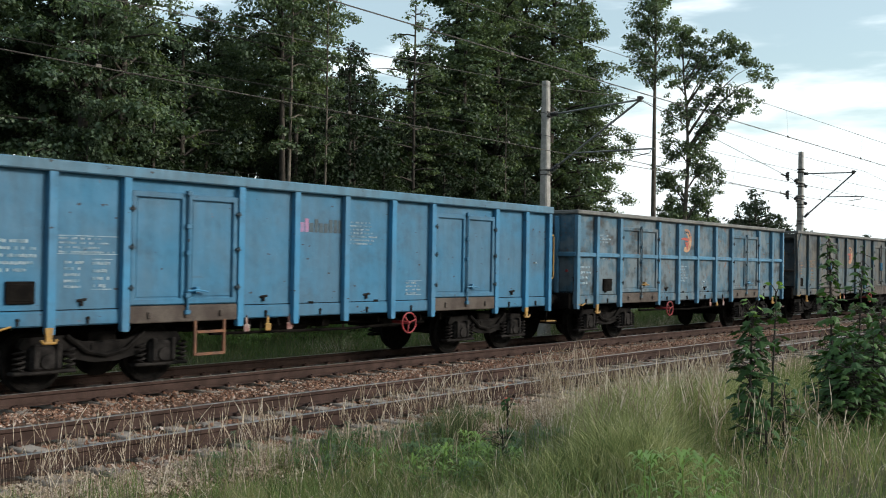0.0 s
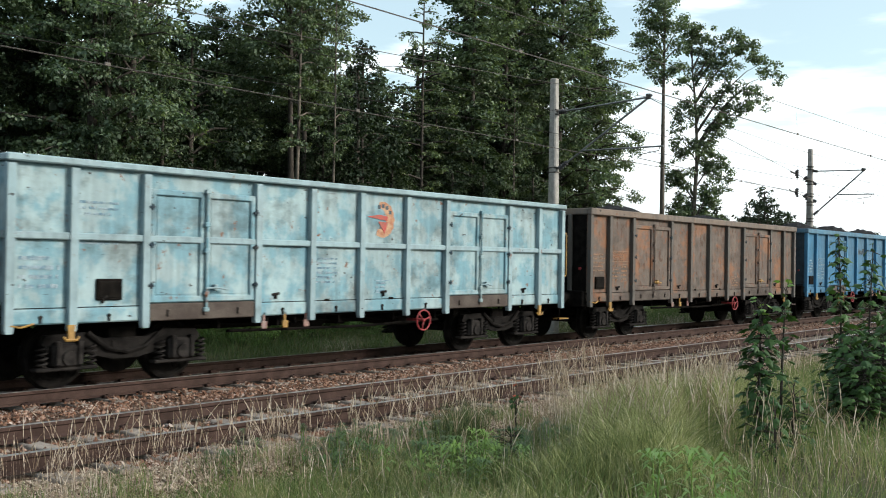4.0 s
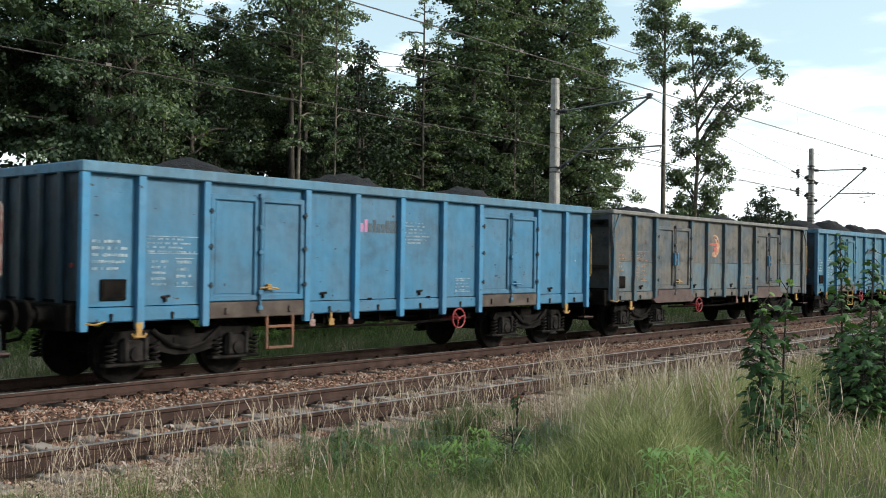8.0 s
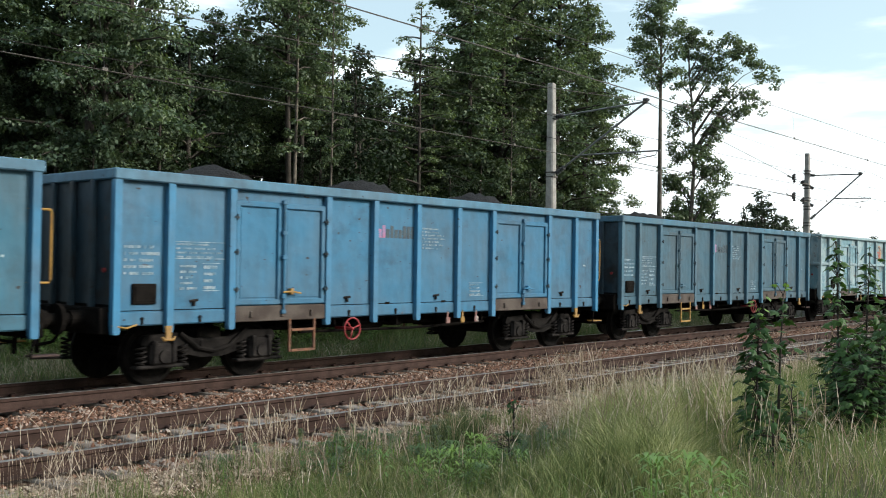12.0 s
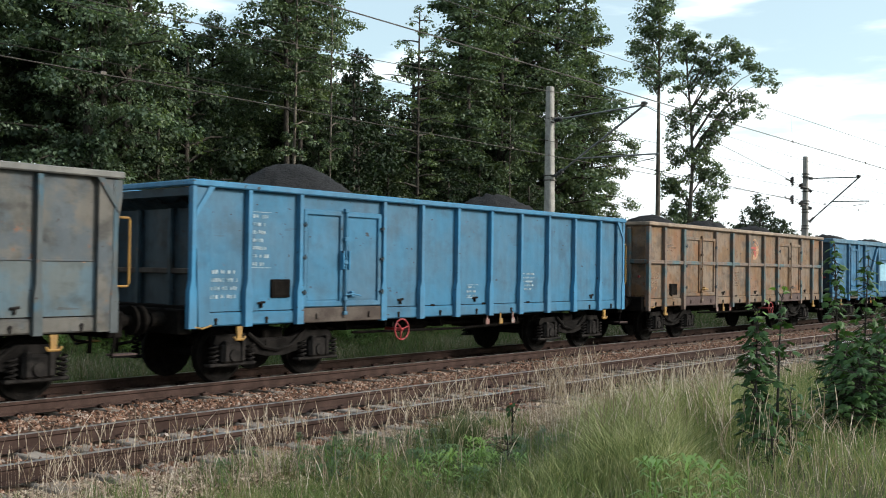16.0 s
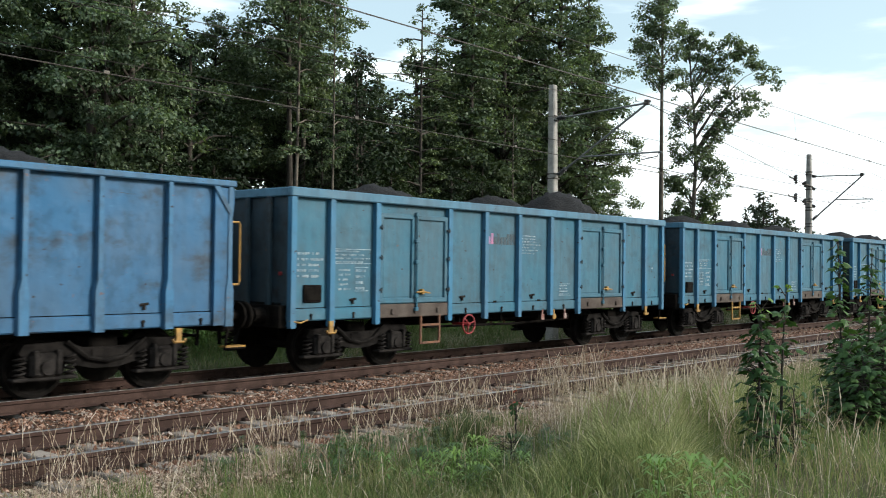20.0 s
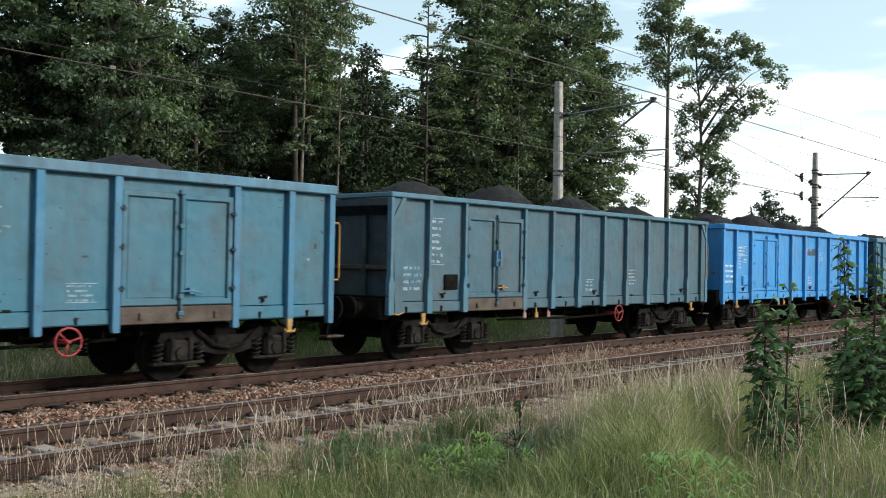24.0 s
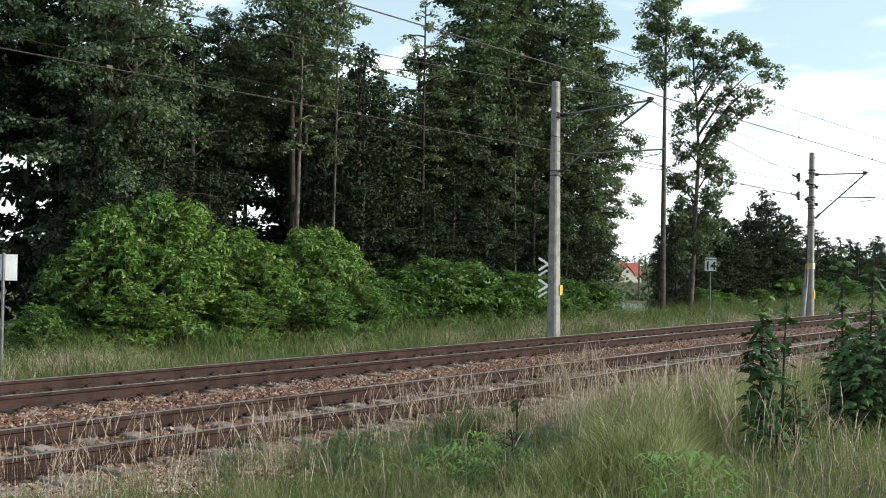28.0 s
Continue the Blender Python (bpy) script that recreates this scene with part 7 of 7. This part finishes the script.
def seed_stalks():
    """Tall pale stalks with narrow seed heads."""
    rs = np.random.RandomState(18)
    ex, ey = around(65.5 + 8 * rs.rand(110), 6.8 + 2.6 * rs.rand(110))
    hx, hy = around(55.5 + 10.5 * rs.rand(640) ** 0.7, 9.2 + 5.5 * rs.rand(640))
    # loose clumps on the foot of the ballast
    c = rs.randint(0, 60, 900)
    gx, gy = (3.6 + 9.0 * rs.rand(60))[c] + 0.22 * rs.randn(900), (7.4 + 1.0 * rs.rand(60))[c] + 0.14 * rs.randn(900)
    x = np.concatenate([gx, 4.2 + 26 * rs.rand(560) ** 1.2, hx, ex])
    y = np.concatenate([gy, 4.4 + 3.3 * rs.rand(560) ** 0.6, hy, ey])
    keep = (y > 0.26 * x - 0.4) & (y < 8.6)
    x, y = x[keep], y[keep]
    n = len(x)
    b = np.degrees(np.arctan2(x, y))
    d = np.hypot(x, y)
    h = (0.40 + 0.36 * rs.rand(n)) * (1 + 0.40 * smooth(54, 58, b) * smooth(8.8, 11.0, d))
    z = np.maximum(ground_z(x, y), np.where(y > 7.05, -0.62 + 0.385 * np.clip((y - 7.05) / 0.7, 0, 1), -9))
    b = rs.rand(n) * 6.283
    k = (0.04 + 0.34 * rs.rand(n) ** 1.7) * h
    lean = np.stack([np.cos(b) * k, np.sin(b) * k, np.zeros(n)], -1)
    p = np.stack([x, y, z], -1)
    up = np.array([0, 0, 1.0])
    parts_v, parts_f, base = [], [], 0
    a = rs.rand(n) * 6.283
    for turn in (0.0, 1.571):
        side = np.stack([np.cos(a + turn), np.sin(a + turn), np.zeros(n)], -1)
        rows = []
        for u, kk, w in ((0, 0, 0.0022), (0.4, 0.12, 0.0018), (0.70, 0.42, 0.0018), (0.75, 0.50, 0.014), (0.79, 0.57, 0.005), (0.83, 0.65, 0.017), (0.88, 0.76, 0.006), (0.92, 0.86, 0.014), (0.96, 0.97, 0.005), (1.02, 1.15, 0.002)):
            c = p + up * (h * u)[:, None] + lean * kk
            ww = w * ((0.55 + 0.4 * rs.rand(n)) * (0.5 + 0.5 * smooth(6.5, 11.0, d)))[:, None] / 2
            rows += [c - side * ww, c + side * ww]
        v = np.stack(rows, 1).reshape(-1, 3)
        f = np.array([(2 * i, 2 * i + 1, 2 * i + 3, 2 * i + 2) for i in range(9)])[None] + 20 * np.arange(n)[:, None, None]
        parts_v.append(v)
        parts_f.append(f.reshape(-1, 4) + base)
        base += len(v)
    thing("seed_stalks", array_mesh("seed_stalks", np.concatenate(parts_v), np.concatenate(parts_f)), M_STRAW, "tall pale grass stalks with dry seed heads", "grass", kind="stuff")


def far_grass():
    rs = np.random.RandomState(28)
    n = 86000
    x = 4 + 80 * rs.rand(n) ** 1.3
    y = 16.2 + 7.2 * rs.rand(n)
    tuft = np.sin(1.3 * x + 0.7 * y) * np.sin(1.1 * y - 0.5 * x)
    keep = rs.rand(n) < 0.75 + 0.25 * tuft
    x, y, tuft = x[keep], y[keep], tuft[keep]
    n = len(x)
    h = (0.14 + 0.62 * rs.rand(n) ** 1.3) * (0.50 + 0.65 * smooth(16.3, 18.5, y)) * (1 + 0.4 * tuft)
    v, f = blades(rs, x, y, h, 0.005 + 0.008 * rs.rand(n), 0.25 + 1.2 * rs.rand(n))
    thing("verge_grass", array_mesh("verge_grass", v, f), M_VERGE, "rough green grass between track and wood", "grass", kind="stuff")
    m = 7600
    c = rs.randint(0, 56, m)
    cx = np.concatenate([6 + 62 * rs.rand(46) ** 0.8, 7.4 + 0.8 * rs.rand(4), 10.0 + 2.4 * rs.rand(6)])
    cy = np.concatenate([16.9 + 3.2 * rs.rand(46), 17.4 + 2.0 * rs.rand(4), 18.2 + 1.2 * rs.rand(6)])
    x, y = cx[c] + 0.4 * rs.randn(m), cy[c] + 0.3 * rs.randn(m)
    v, f = blades(rs, x, y, 0.25 + 0.45 * rs.rand(m), 0.004 + 0.004 * rs.rand(m), 0.3 + 1.3 * rs.rand(m))
    thing("verge_straw", array_mesh("verge_straw", v, f), M_STRAW, "dry brownish grass on the far verge", "grass", kind="stuff")


near_grass()
gravel_grass()
tall_tufts()
hay_grass()
seed_stalks()
far_grass()


def maple_leaf_mesh(size):
    """A five-lobed leaf, creased along the middle."""
    half = [(0.0, 0.0), (0.16, -0.06), (0.34, 0.02), (0.28, 0.16), (0.50, 0.34), (0.34, 0.40), (0.36, 0.58), (0.20, 0.52), (0.10, 0.72), (0.0, 0.98)]
    pts = [(x * size, y * size, -0.25 * abs(x) * size - 0.22 * y * y * size) for x, y in half]
    left = [(-x, y, z) for x, y, z in pts[1:-1]]
    g = Geo()
    n = len(pts)
    v = pts + left + [(0, 0.4 * size, 0.0)]
    c = len(v) - 1
    f = [(c, i, i + 1) for i in range(n - 1)]
    idx = [0] + list(range(n, n + len(left))) + [n - 1]
    f += [(c, idx[i + 1], idx[i]) for i in range(len(idx) - 1)]
    return g.add(v, f).mesh("leaf")


LEAF_SIZES = [maple_leaf_mesh(s) for s in (0.075, 0.10, 0.125)]


def sapling(x, y, height, spread, tiers, label, seed, leaf_mat_top=None, lean=(0, 0), per=(5, 8), bare=0.0, joined=False):
    """A young maple: one stem, opposite twigs in tiers, drooping lobed leaves."""
    r = random.Random(seed)
    z0 = float(ground_z(x, y))
    t = thing("maple_sapling", None, None, label, "sapling", "maple saplings")
    t.matrix_basis = pose(x, y, z0)
    axis = lambda u: Vector((lean[0] * u * u, lean[1] * u * u, height * u))
    part("stem", Geo().tube([axis(u) for u in (-0.05, 0.3, 0.6, 0.85, 1.0)], [0.018, 0.015, 0.011, 0.007, 0.004], 6).mesh("stem", True), M_BARK, t)
    tw, fol = Geo(), Geo()
    for i in range(tiers):
        u = min(1.0, 0.06 + 0.94 * (i + r.uniform(-0.5, 0.5)) / (tiers - 1))
        if u < bare:
            continue
        wide = spread * r.uniform(0.62, 1.18) * (0.72 if u < 0.2 else 1.0 if u < 0.72 else 0.78 if u < 0.88 else 0.4)
        a0 = r.uniform(0, 6.28)
        n = r.randint(*per) if u < 0.9 else 3
        for k in range(n):
            a = a0 + 6.283 * k / n + r.uniform(-0.3, 0.3)
            q = wide * r.uniform(0.25, 1.0)
            s = axis(u)
            e = s + Vector((q * math.cos(a), q * math.sin(a), r.uniform(-0.08, 0.12)))
            tw.tube([s, e], [0.005, 0.003], 4)
            m = Matrix.Translation(e) @ pose(0, 0, 0, r.uniform(-50, 5), r.uniform(-30, 30), math.degrees(a) - 90 + r.uniform(-40, 40))
            if joined:
                me = r.choice(LEAF_SIZES)
                fol.add([m @ p.co for p in me.vertices], [tuple(p.vertices) for p in me.polygons])
                continue
            part("leaf", r.choice(LEAF_SIZES if u < 0.85 else LEAF_SIZES[:1]), leaf_mat_top if leaf_mat_top and u > 0.93 else M_MAPLE, t, "", m)
    tagged(part("twig", tw.mesh("twig"), M_BARK, t), kind="stuff")
    if joined:
        tagged(part("foliage", fol.mesh("foliage"), M_MAPLE, t), kind="stuff")
    return t


sapling(8.70, 3.62, 1.38, 0.205, 38, "young dark green maple sapling standing in tall grass", 1, M_FRESH, (0.05, 0.0), (5, 8))
sapling(8.92, 3.50, 1.50, 0.14, 16, "slender maple shoot with pale young leaves at its tip", 3, M_FRESH, (0.02, -0.03), (3, 5), 0.55)
sapling(8.98, 3.40, 0.62, 0.22, 9, "small maple seedling crowded under a taller one", 2)
sapling(8.30, 3.30, 0.46, 0.20, 8, "small maple seedling crowded under a taller one", 12, None, (0, 0), (5, 8), 0, True)
sapling(11.3, 3.74, 2.16, 0.17, 30, "tall thin maple sapling with tiered leaves", 4, None, (0.0, 0.05), (4, 6), 0, True)
sapling(12.2, 3.74, 2.0, 0.20, 26, "tall thin maple sapling among bushes", 5, None, (0.1, -0.02), (4, 6), 0, True)
for i, (x, y, h, w) in enumerate(((11.2, 3.62, 1.0, 0.34), (11.8, 3.80, 1.15, 0.40), (10.9, 3.38, 0.85, 0.36), (11.3, 3.30, 1.05, 0.42), (12.0, 3.40, 1.25, 0.50), (12.7, 3.62, 1.4, 0.5), (11.6, 3.45, 0.9, 0.42))):
    sapling(x, y, h, w, 24, "broad dark green maple bush on the bank", 20 + i, None, (0, 0), (9, 12), 0, True)
sapling(10.2, 7.45, 0.70, 0.10, 6, "thin maple seedling with red top leaves beside the ballast", 9, M_REDLEAF, (0, 0), (3, 5), 0.45)
sapling(8.75, 6.45, 0.44, 0.26, 7, "maple seedling with broad leaves beside the ballast", 10)
sapling(10.6, 8.15, 0.36, 0.12, 4, "tiny red-leaved maple seedling on the ballast", 11, M_REDLEAF, (0, 0), (3, 4), 0.3)


def weed_mesh(seed, height, leaves, length):
    """A leafy stem with whorls of narrow leaves."""
    r = random.Random(seed)
    v, f = [], []
    for i in range(leaves):
        u = 1 - (1 - (i + 0.5) / leaves) ** 2.6
        a = 2.4 * i + r.uniform(-0.3, 0.3)
        s = Vector((0, 0, height * (0.15 + 0.85 * u)))
        ln = length * (1.0 - 0.35 * abs(u - 0.5)) * r.uniform(0.75, 1.15)
        d = Vector((math.cos(a), math.sin(a), 0))
        n = Vector((-d.y, d.x, 0))
        up = Vector((0, 0, 1)) * (0.10 + 0.75 * u ** 3)
        k = len(v)
        mid, tip = s + d * ln * 0.5 + up * ln * 0.40, s + d * ln + up * ln * 0.30 - Vector((0, 0, 0.18 * ln))
        v += [s, mid + n * ln * 0.085, tip, mid - n * ln * 0.085]
        f.append((k, k + 1, k + 2, k + 3))
    return array_mesh("leaves", [p[:] for p in v], f)


def weed(seed, height, leaves, length, material, label):
    t = thing("weed", None, None, label, "weed", "leafy weeds")
    part("stem", Geo().tube([(0, 0, -0.05), (0.01, 0, height * 0.6), (0, 0.01, height)], [0.006, 0.005, 0.003], 5).mesh("stem"), M_FRESH, t)
    part("leaves", weed_mesh(seed, height, leaves, length), material, t)
    return t


rnd = random.Random(23)
WEEDS = [weed(1, 0.42, 28, 0.17, M_FRESH, "light green goldenrod shoot with narrow leaves"), weed(2, 0.36, 36, 0.15, M_NETTLE, "dull green leafy weed in the grass"), weed(3, 0.46, 120, 0.06, M_SAGE, "grey-green weed with many small leaves"), weed(4, 0.62, 60, 0.16, M_FRESH, "tall light green goldenrod shoot with narrow leaves")]
spots = [(8.3, 7.3, 0), (8.45, 7.45, 2), (6.6, 7.0, 2), (6.8, 6.9, 1), (7.6, 6.9, 1)]


def weed_bed(lo, hi, near, far, count, kinds):
    """Weeds between two bearings and two distances."""
    for i in range(count):
        b, d = radians(rnd.uniform(lo, hi)), rnd.uniform(near, far)
        spots.append((d * math.sin(b), d * math.cos(b), rnd.choice(kinds)))


weed_bed(47.5, 52.8, 8.9, 10.8, 24, (0, 0, 1))
weed_bed(49.0, 54.5, 8.6, 9.6, 10, (0, 1))
weed_bed(41.5, 50.0, 10.2, 11.6, 56, (2, 2, 1))
weed_bed(52.0, 57.5, 9.4, 11.6, 26, (2, 2, 1))
weed_bed(60.6, 62.2, 6.2, 6.5, 3, (0,))
weed_bed(64.0, 66.5, 6.2, 6.5, 4, (0,))
weed_bed(36.0, 45.0, 9.6, 11.0, 16, (1, 2))
for i, (x, y, k) in enumerate(spots):
    m = Matrix.Translation((x, y, float(ground_z(x, y)))) @ pose(0, 0, 0, rnd.uniform(-8, 8), rnd.uniform(-8, 8), rnd.uniform(0, 360)) @ Matrix.Scale(rnd.uniform(0.6, 1.2), 4)
    copy_thing(WEEDS[k], m)
for w, (x, y) in zip(WEEDS, ((6.9, 6.6), (8.0, 6.2), (7.1, 7.6), (5.2, 2.55))):
    w.matrix_basis = pose(x, y, float(ground_z(x, y)))


motions()
